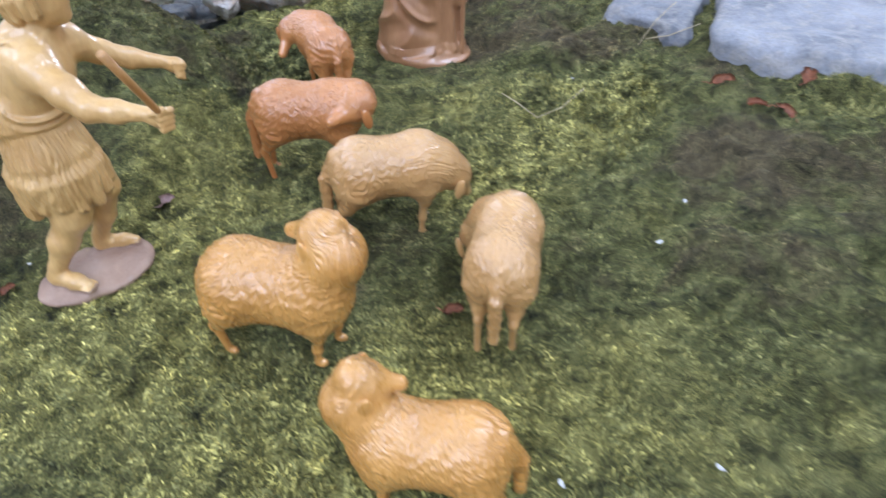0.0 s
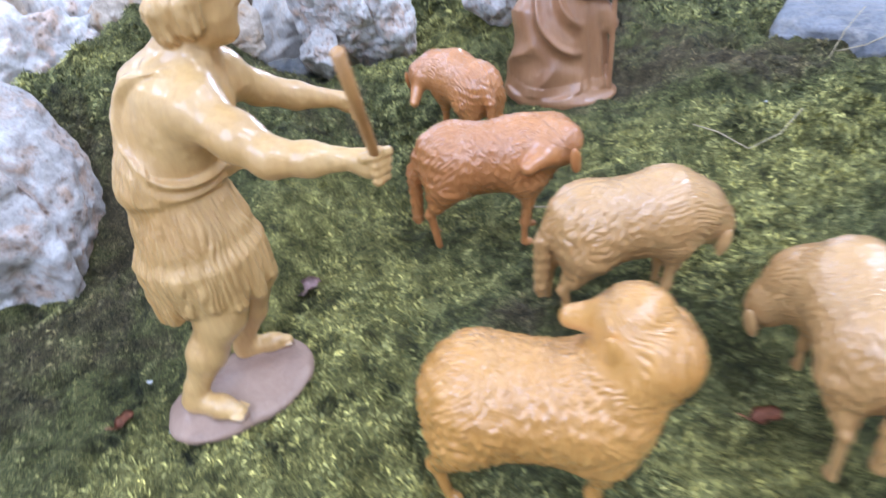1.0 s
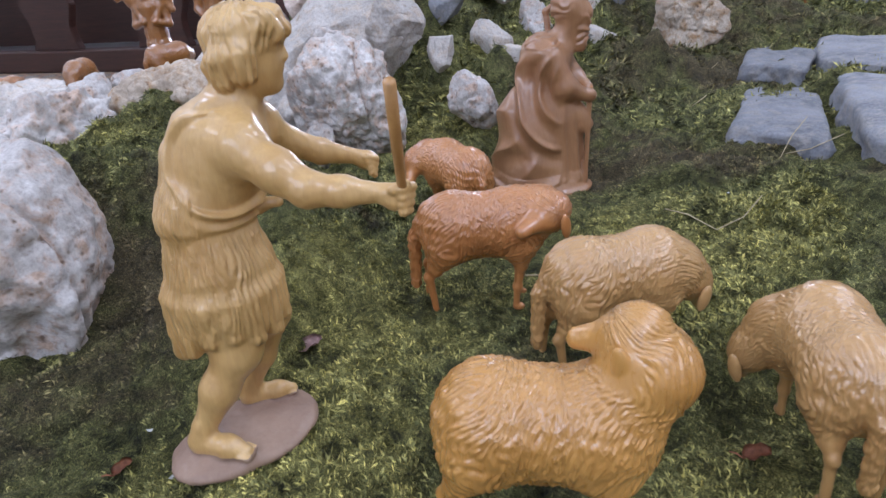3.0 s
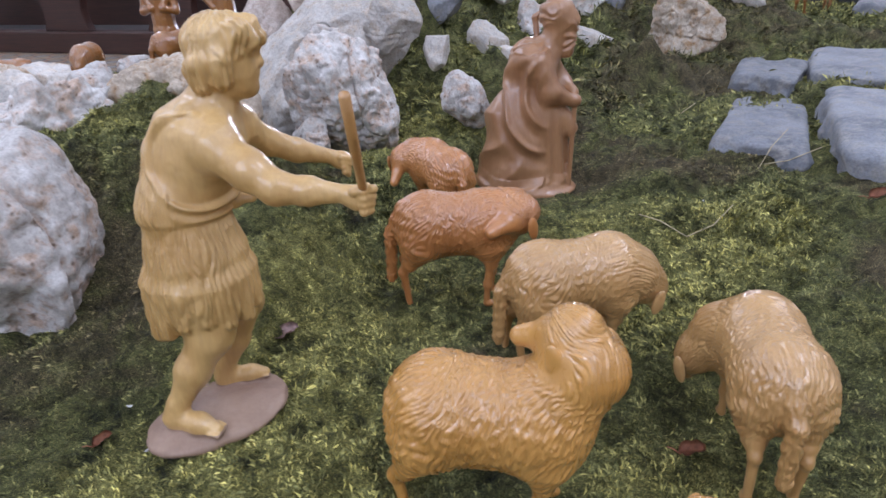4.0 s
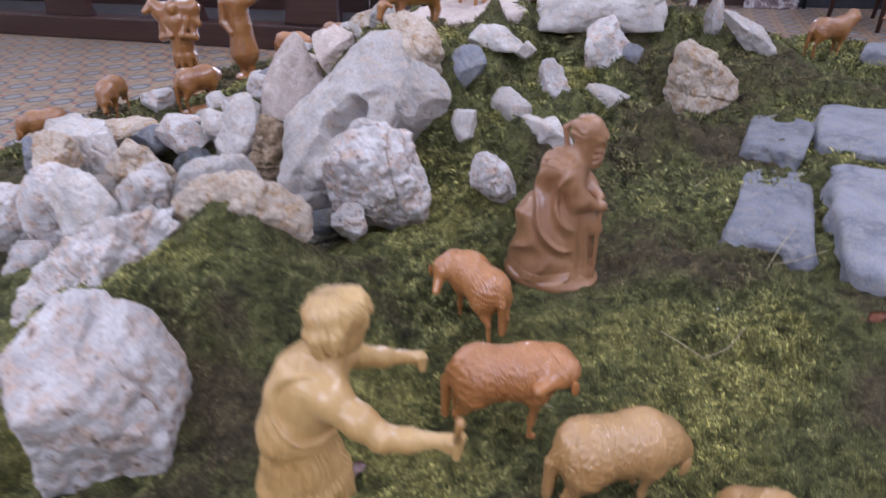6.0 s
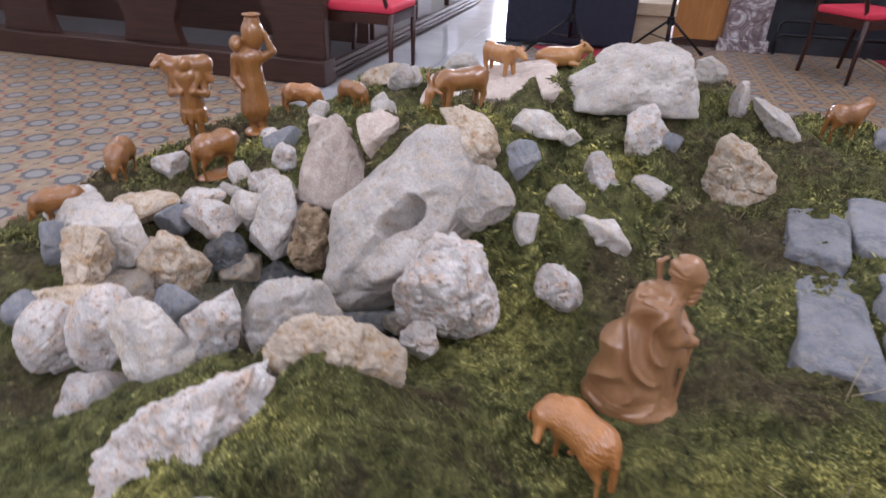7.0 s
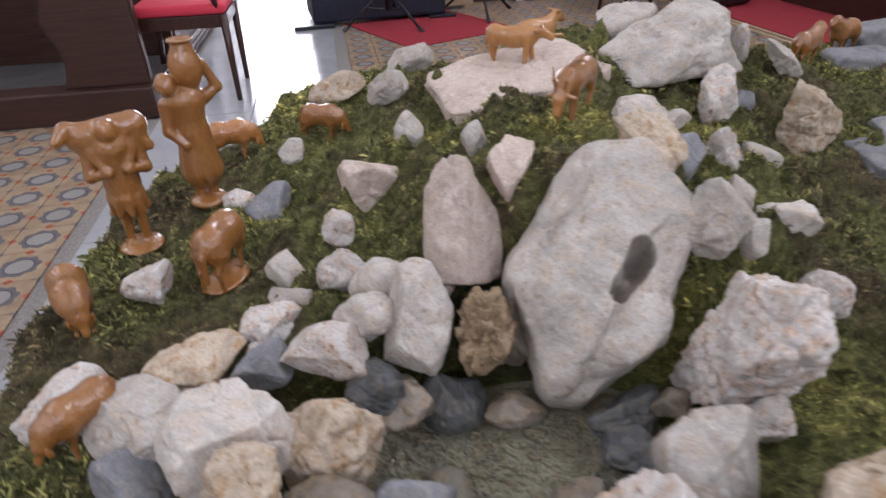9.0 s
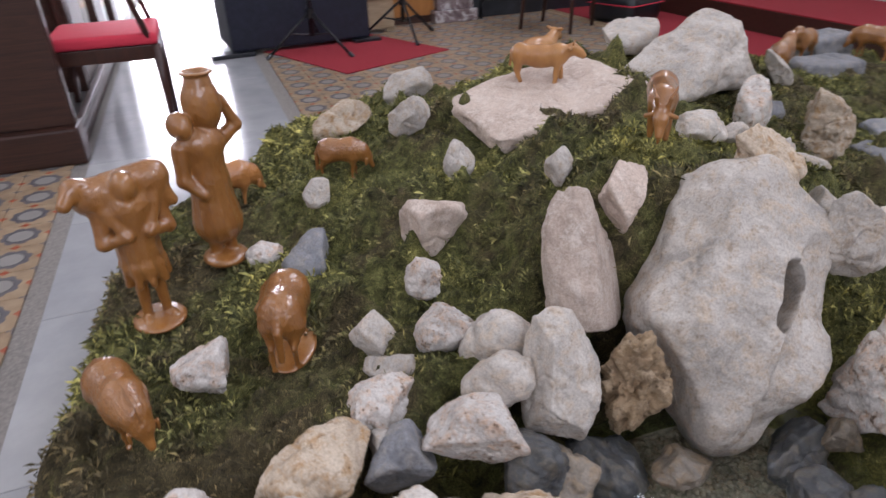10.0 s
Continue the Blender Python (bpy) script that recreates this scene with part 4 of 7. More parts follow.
rock(-0.556, 3.163, 0.420, 0.19, 0.12, 0.09, (0, -10, 10), STONE_TAN, 73, 10, 0.02)
rock(-0.281, 3.281, 0.440, 0.16, 0.12, 0.11, (0, -20, 10), STONE_GREY, 74, 10, 0.02)
# the flat slab under the cow and the peak
slab(-0.135, 2.795, 0.522, 0.44, 0.29, 0.05, (8, -9, -4), STONE_PINK, 75, "flat pinkish stone slab on top of the mound")
def peak():
    """A pale rock that rises to one blunt point."""
    v, f = BALLS[5]
    planes = np.array([(-0.72, -0.35, 0.62), (-0.35, -0.75, 0.45), (0.30, -0.80, 0.38), (0.80, -0.20, 0.40), (0.55, 0.6, 0.5), (-0.4, 0.8, 0.4), (0.1, -0.45, 0.85), (0, 0, -1.0), (-1, 0, -0.2), (1, 0, -0.2), (0, -1, -0.2), (0, 1, 0)])
    planes /= np.linalg.norm(planes, axis=1)[:, None]
    far = np.array([0.60, 0.66, 0.66, 0.72, 0.66, 0.62, 0.72, 0.5, 0.95, 0.95, 0.8, 0.8])
    r = np.minimum(far / np.maximum(v @ planes.T, 1e-3), 2)
    r = -np.log(np.exp(-24 * r).sum(1)) / 24
    p = v * r[:, None]
    p[:, 0] += 0.35 * np.clip(p[:, 2], 0, 1)
    p += v * (0.05 * fbm(v * 2.2, 3, 5) + 0.018 * fbm(v * 9, 4, 6))[:, None]
    p = p * np.array([0.40, 0.26, 0.20]) / np.ptp(p, axis=0)
    ob = new("rock", mesh_of("rock", p, f, STONE_GREY))
    ob.location = (0.305, 2.72, 0.552)
    tagged(ob, "pale angular rock forming the mound's peak", "rock")


peak()
rock(0.30, 2.95, 0.575, 0.24, 0.14, 0.09, (0, -8, 10), STONE_GREY, 77, 10, 0.02)
rock(0.555, 2.86, 0.575, 0.11, 0.10, 0.09, (0, 12, 10), STONE_GREY, 78, 10, 0.02)
rock(0.323, 2.52, 0.465, 0.135, 0.09, 0.16, (0, 10, 10), STONE_WHITE, 79, 8, 0.025)
rock(0.385, 2.50, 0.425, 0.06, 0.05, 0.10, (0, 10, 10), STONE_BLUE, 80, 7, 0.02)
rock(0.576, 2.454, 0.385, 0.185, 0.13, 0.20, (0, 8, 5), STONE_TAN, 81, 9, 0.03, 0.01, level=5)
rock(0.017, 2.432, 0.498, 0.15, 0.09, 0.07, (0, 6, 0), STONE_GREY, 82, 9, 0.02)
rock(0.10, 2.41, 0.475, 0.06, 0.05, 0.05, (0, 0, 0), STONE_GREY, 0, 9, 0.02)
rock(-0.15, 2.16, 0.535, 0.115, 0.10, 0.19, (-10, -35, 0), STONE_TAN, 83, 9, 0.03, 0.015, level=5)
rock(-0.030, 2.21, 0.475, 0.085, 0.08, 0.10, (0, 20, 0), STONE_BLUE, 84, 8, 0.02)
rock(-0.102, 2.01, 0.455, 0.125, 0.10, 0.14, (0, 5, 0), STONE_GREY, 85, 9, 0.02, level=5)
rock(0.18, 2.315, 0.405, 0.085, 0.07, 0.135, (0, -18, 0), STONE_WHITE, 86, 9, 0.03, 0.05, 0.03)
rock(0.325, 2.35, 0.340, 0.125, 0.11, 0.14, (0, -10, 0), STONE_GREY, 87, 9, 0.02)
rock(0.087, 2.165, 0.375, 0.095, 0.08, 0.13, (0, -12, 0), STONE_GREY, 88, 9, 0.02)
rock(0.173, 2.11, 0.335, 0.145, 0.10, 0.11, (0, 18, 0), STONE_GREY, 89, 9, 0.02)
rock(-0.01, 2.02, 0.383, 0.055, 0.055, 0.075, (0, 0, 0), STONE_GREY, 90, 9, 0.02)
rock(0.068, 1.917, 0.302, 0.100, 0.10, 0.130, (0, -8, 0), STONE_WHITE, 91, 13, 0.03, 0.02, cut=1.0, level=5)
rock(0.66, 2.83, 0.49, 0.06, 0.06, 0.13, (0, 0, 0), STONE_WHITE, 92, 8, 0.02)
rock(0.76, 2.74, 0.45, 0.075, 0.065, 0.25, (0, -52, 12), STONE_GREY, 93, 9, 0.03)
# the stone path on the right
slab(0.668, 1.97, 0.266, 0.148, 0.40, 0.08, (0, 1, -18), seed=3)
slab(0.756, 2.31, 0.304, 0.150, 0.28, 0.06, (0, 1, -20), seed=4)
slab(0.775, 1.83, 0.222, 0.075, 0.05, 0.03, (0, 0, -8), seed=5)
slab(0.930, 1.86, 0.290, 0.36, 0.50, 0.12, (1, 1, -16), seed=6, label="broad blue-grey paving slab sunk in moss")
slab(1.045, 2.335, 0.310, 0.36, 0.36, 0.08, (2, 0, -14), seed=7, label="broad blue-grey paving slab sunk in moss")
slab(1.285, 2.88, 0.395, 0.30, 0.13, 0.14, (4, 2, -10), seed=8, label="squared blue-grey block at the mound's edge")
slab(1.52, 3.06, 0.43, 0.22, 0.15, 0.16, (0, -6, -12), seed=9, label="squared blue-grey block at the mound's back")
slab(0.985, 1.28, 0.26, 0.13, 0.34, 0.14, (0, 0, -4), seed=10, label="long blue-grey block at the path's edge")
# the wall of rocks in front of the pool
rock(-0.420, 1.645, 0.312, 0.170, 0.14, 0.25, (6, 10, 10), STONE_GREY, 111, 8, 0.025, level=5)
rock(-0.305, 1.515, 0.366, 0.22, 0.12, 0.18, (0, 18, 8), STONE_TAN, 112, 12, 0.03, 0.03, 0.04, 5, cut=1.0)
rock(-0.545, 1.60, 0.365, 0.105, 0.10, 0.155, (0, 14, 5), STONE_WHITE, 113, 8, 0.025, level=5)
rock(-0.63, 1.555, 0.33, 0.14, 0.10, 0.20, (0, -18, 5), STONE_GREY, 114, 9, 0.02, level=5)
rock(-0.74, 1.60, 0.335, 0.115, 0.11, 0.17, (0, 3, 0), STONE_WHITE, 115, 9, 0.02, level=5)
rock(-0.87, 1.60, 0.29, 0.12, 0.11, 0.15, (0, -22, 5), STONE_WHITE, 116, 9, 0.025, level=5)
rock(-0.95, 1.83, 0.325, 0.115, 0.11, 0.14, (0, -10, 0), STONE_TAN, 117, 10, 0.03, 0.04, 0.03, 5)
rock(-0.855, 1.83, 0.255, 0.14, 0.10, 0.09, (0, 6, -12), STONE_WET, 118, 9, 0.03)
rock(-0.90, 1.725, 0.28, 0.19, 0.10, 0.09, (0, 4, -8), STONE_TAN, 119, 10, 0.03, 0.02)
rock(-0.99, 1.70, 0.26, 0.09, 0.08, 0.09, (0, 4, -8), STONE_BLUE, 120, 9, 0.02)
rock(-0.86, 1.66, 0.255, 0.07, 0.07, 0.07, (0, 4, -8), STONE_BLUE, 121, 9, 0.02)
rock(-0.745, 1.81, 0.225, 0.125, 0.10, 0.12, (0, 5, 15), STONE_BLUE, 122, 9, 0.02)
rock(-0.602, 2.03, 0.165, 0.13, 0.13, 0.10, (0, 0, 0), STONE_DARK, 123, 9, 0.03, label="dark stone under the water")
rock(-0.509, 1.965, 0.185, 0.11, 0.08, 0.055, (0, 8, -15), STONE_WET, 124, 9, 0.03)
rock(-0.335, 1.890, 0.178, 0.15, 0.09, 0.07, (0, -6, 10), STONE_DARK, 271, 9, 0.03, label="flat dark wet stone at the edge of the pool")
rock(-0.382, 1.822, 0.180, 0.10, 0.09, 0.07, (0, 0, 30), STONE_DARK, 272, 9, 0.03, label="rounded dark wet stone in the shallow pool")
rock(-0.268, 1.866, 0.208, 0.075, 0.06, 0.055, (0, 10, -20), STONE_WET, 273, 9, 0.03)
rock(-0.36, 1.76, 0.19, 0.10, 0.08, 0.06, (0, 0, 30), STONE_DARK, 126, 9, 0.03)
rock(-0.68, 1.87, 0.135, 0.12, 0.10, 0.06, (0, 0, 30), STONE_WET, 127, 9, 0.03)
rock(-0.44, 2.10, 0.24, 0.14, 0.10, 0.16, (0, 0, 30), STONE_WET, 128, 9, 0.03)
rock(-0.70, 2.04, 0.19, 0.11, 0.12, 0.10, (0, 0, 30), STONE_WET, 129, 9, 0.03)
rock(-0.54, 1.70, 0.24, 0.12, 0.10, 0.12, (0, 0, 30), STONE_WET, 130, 9, 0.03)
# white knobbly rocks beside the boy
rock(-0.478, 1.360, 0.340, 0.29, 0.14, 0.15, (0, -30, 24), STONE_WHITE, 131, 12, 0.03, 0.07, 0.03, 5, cut=1.0)
rock(-0.535, 1.30, 0.255, 0.14, 0.13, 0.18, (0, -20, 12), STONE_WHITE, 132, 12, 0.03, 0.07, 0.03, 5, cut=1.0)
rock(-0.322, 1.170, 0.253, 0.208, 0.20, 0.335, (10, -7, 14), STONE_WHITE, 236, 10, 0.022, 0.0, 0.012, 6, cut=0.98, label="tall white weathered rock with ochre stains")
rock(-0.72, 1.50, 0.25, 0.12, 0.11, 0.12, (0, 0, 12), STONE_WHITE, 134, 9, 0.03, 0.03)
rock(-0.05, 0.80, 0.205, 0.07, 0.06, 0.05, (0, 0, 12), STONE_BLUE, 135, 8, 0.02)

# ---------------------------------------------------------------- carved figures
def stand(me, name, x, y, z, yaw, label, category, group="", size=1.0):
    ob = new(name, me)
    ob.matrix_world = pose(x, y, z, 0, 0, yaw) @ Matrix.Scale(size, 4)
    return tagged(ob, label, category, group)


def sheep_prims(length, neck, head, nose, ears=1.0, tail=True, stride=0.03, leg=0.41, base=False):
    """Solids of a standing sheep that faces +x, feet at z 0. neck, head, nose: points in body lengths; leg: the belly's height."""
    L = length
    s = lambda *p: tuple(L * q for q in p)
    k = 0.07 * L
    mid = leg + 0.275
    P = [
        cone(s(-0.22, 0, mid), s(0.20, 0, mid), 0.268 * L, 0.262 * L, k, 1),
        egg(s(-0.26, 0, mid), s(0.265, 0.27, 0.285), (0, 0, 0), k, 1),
        egg(s(0.23, 0, mid), s(0.265, 0.25, 0.285), (0, 8, 0), k, 1),
        egg(s(0.30, 0, mid - 0.10), s(0.17, 0.18, 0.19), (0, 0, 0), k, 1),
    ]
    for side in (1, -1):
        hind, fore = -0.455 - side * stride, 0.275 + side * stride
        P += [
            cone(s(-0.33, side * 0.13, mid - 0.14), s(-0.40, side * 0.135, leg * 0.98), 0.155 * L, 0.072 * L, k, 1),
            cone(s(-0.40, side * 0.135, leg * 1.02), s(-0.465, side * 0.135, leg * 0.80), 0.060 * L, 0.037 * L, 0.03 * L),
            egg(s(-0.468, side * 0.135, leg * 0.80), s(0.042, 0.034, 0.050), (0, 20, 0), 0.02 * L),
            cone(s(-0.462, side * 0.135, leg * 0.78), s(hind, side * 0.135, 0.05), 0.034 * L, 0.026 * L, 0.02 * L),
            egg(s(hind + 0.018, side * 0.135, 0.022), s(0.052, 0.034, 0.034), (0, 0, 0), 0.02 * L),
            cone(s(0.27, side * 0.12, leg + 0.10), s(0.275, side * 0.12, leg * 0.88), 0.12 * L, 0.058 * L, k, 1),
            cone(s(0.275, side * 0.12, leg * 0.92), s(fore, side * 0.12, leg * 0.46), 0.046 * L, 0.033 * L, 0.02 * L),
            egg(s(fore, side * 0.12, leg * 0.46), s(0.040, 0.036, 0.046), (0, 0, 0), 0.02 * L),
            cone(s(fore, side * 0.12, leg * 0.46), s(fore - 0.012, side * 0.12, 0.05), 0.031 * L, 0.025 * L, 0.02 * L),
            egg(s(fore + 0.008, side * 0.12, 0.022), s(0.050, 0.034, 0.034), (0, 0, 0), 0.02 * L),
        ]
    if tail:
        P += [cone(s(-0.44, 0, mid + 0.17), s(-0.555, 0, mid - 0.06), 0.050 * L, 0.054 * L, 0.05 * L, 1), cone(s(-0.555, 0, mid - 0.06), s(-0.575, 0, 0.25), 0.054 * L, 0.042 * L, 0.012 * L, 1)]
    n, h, m = (np.array(s(*q)) for q in (neck, head, nose))
    P += [cone(s(0.27, 0, mid + 0.04), n, 0.215 * L, 0.155 * L, 0.09 * L, 1), cone(n, h, 0.154 * L, 0.134 * L, 0.15 * L, 1)]
    way = (m - h) / np.linalg.norm(m - h)
    P += [cone(h, h + way * 0.07 * L, 0.100 * L, 0.088 * L, 0.03 * L), cone(h + way * 0.07 * L, m, 0.086 * L, 0.052 * L, 0.03 * L)]
    P += [egg(h - way * 0.045 * L + np.array([0, 0, 0.022 * L]), s(0.126, 0.126, 0.122), (0, 0, 0), 0.03 * L, 1)]
    facing = math.degrees(math.atan2(way[1], way[0]))
    across = np.cross(way, (0, 0, 1.0))
    across = across / (np.linalg.norm(across) + 1e-6)
    for side in (1, -1):
        ear = h + across * side * 0.165 * L - np.array([0, 0, 0.060 * L * ears]) - way * 0.005 * L
        P += [egg(ear, s(0.046, 0.024, 0.105), (side * 4, 12, facing), 0.004 * L)]
        P += [egg(h + way * 0.085 * L + across * side * 0.076 * L + np.array([0, 0, 0.040 * L]), s(0.030, 0.018, 0.016), (0, 0, facing), 0.004 * L)]
    if base:
        P += [egg(s(0, 0, 0.0), s(0.52, 0.30, 0.06), (0, 0, 0), 0.02 * L)]
    return P


def body_flow(points, slant=0.3):
    """Locks that run down the flanks: the place along the spine and round it."""
    pts = [np.array(q, float) for q in points]

    def flow(p):
        total, out, run, side = np.zeros(len(p)), np.zeros((len(p), 3)), 0.0, np.array([0, 1.0, 0])
        neck, along = np.zeros(len(p)), np.zeros((len(p), 3))
        for step, (a, b) in enumerate(zip(pts, pts[1:]), 1):
            long = np.linalg.norm(b - a)
            t = (b - a) / long
            side = side - t * (side @ t)
            side /= np.linalg.norm(side)
            up = np.cross(t, side)
            k = np.clip((p - a) @ t / long, 0, 1)
            r = p - a - k[:, None] * (b - a)
            d = np.linalg.norm(r, axis=1)
            arc = np.abs(np.arctan2(r @ side, r @ up)) * 0.036
            near = np.exp(-d / 0.0035)
            total += near
            out += near[:, None] * np.stack([run + k * long + slant * arc, 0.2 * d, arc], -1)
            if len(pts) - 2 <= step:
                neck += near
                along += near[:, None] * np.stack([arc + 0.02 * np.sign(r @ side), 0.2 * d, run + k * long], -1)
            run += long
        out = out / total[:, None]
        rear = np.clip((pts[1][0] - p[:, 0]) / 0.016, 0, 1)[:, None]
        share = np.clip(1.4 * neck / total - 0.2, 0, 1)
        rump = np.where(p[:, :1] < 0, np.stack([p[:, 1], 0.5 * p[:, 0], -p[:, 2]], -1), along / (neck + 1e-9)[:, None])
        return out, rump, np.maximum(rear[:, 0], share * (p[:, 0] > 0))

    return flow


def sheep(length, mat, seed, neck, head, nose, step=0.0012, leg=0.41, **more):
    spine = [length * np.array(q) for q in ((-0.40, 0, leg + 0.42), (-0.26, 0, leg + 0.29), (0.24, 0, leg + 0.27), neck, head)]
    flow = body_flow(spine)
    return carve("sheep_figurine", sheep_prims(length, neck, head, nose, leg=leg, **more), step, mat, lambda p, n, w: wool(p, w, flow, seed, length / 0.145), None, flow)


FLOCK = "flock round the boy"
stand(sheep(0.150, WOOD_SHEEP, 1, (0.445, 0, 0.94), (0.350, 0.05, 1.065), (0.135, 0.12, 1.000), leg=0.345, tail=False), "sheep_figurine", 0.231, 1.000, 0.184, 0, "honey-coloured carved wooden sheep looking back over its shoulder", "figurine", FLOCK)
stand(sheep(0.130, WOOD_SHEEP, 2, (0.46, -0.05, 0.95), (0.39, -0.09, 1.10), (0.19, -0.15, 1.03), leg=0.37), "sheep_figurine", 0.410, 0.872, 0.172, 184, "honey-coloured carved wooden sheep with its head turned back", "figurine", FLOCK)
stand(sheep(0.138, WOOD_RED, 3, (0.45, -0.02, 0.83), (0.50, -0.18, 0.85), (0.26, -0.32, 0.77), leg=0.45), "sheep_figurine", 0.158, 1.288, 0.200, 12, "reddish carved wooden sheep turning its head aside", "figurine", FLOCK)
stand(sheep(0.136, WOOD_SHEEP2, 4, (0.43, 0, 0.68), (0.585, 0, 0.53), (0.67, 0, 0.345), leg=0.42), "sheep_figurine", 0.292, 1.193, 0.197, 22, "pale carved wooden sheep grazing with lowered head", "figurine", FLOCK)
stand(sheep(0.130, WOOD_SHEEP2, 5, (0.44, 0.17, 0.60), (0.46, 0.31, 0.37), (0.49, 0.34, 0.20), leg=0.42), "sheep_figurine", 0.442, 1.086, 0.194, 90, "pale carved wooden sheep grazing with its head turned aside", "figurine", FLOCK)
stand(sheep(0.126, WOOD_RED, 6, (0.44, 0.12, 0.78), (0.46, 0.30, 0.72), (0.34, 0.46, 0.50), leg=0.43), "sheep_figurine", 0.093, 1.515, 0.203, 128, "reddish carved wooden sheep turning its head down", "figurine", FLOCK)


WOOD_BASE = carved_wood("mauve_brown_base_wood", (0.38, 0.255, 0.175), (0.25, 0.155, 0.105), 0.6, coat=0.1)


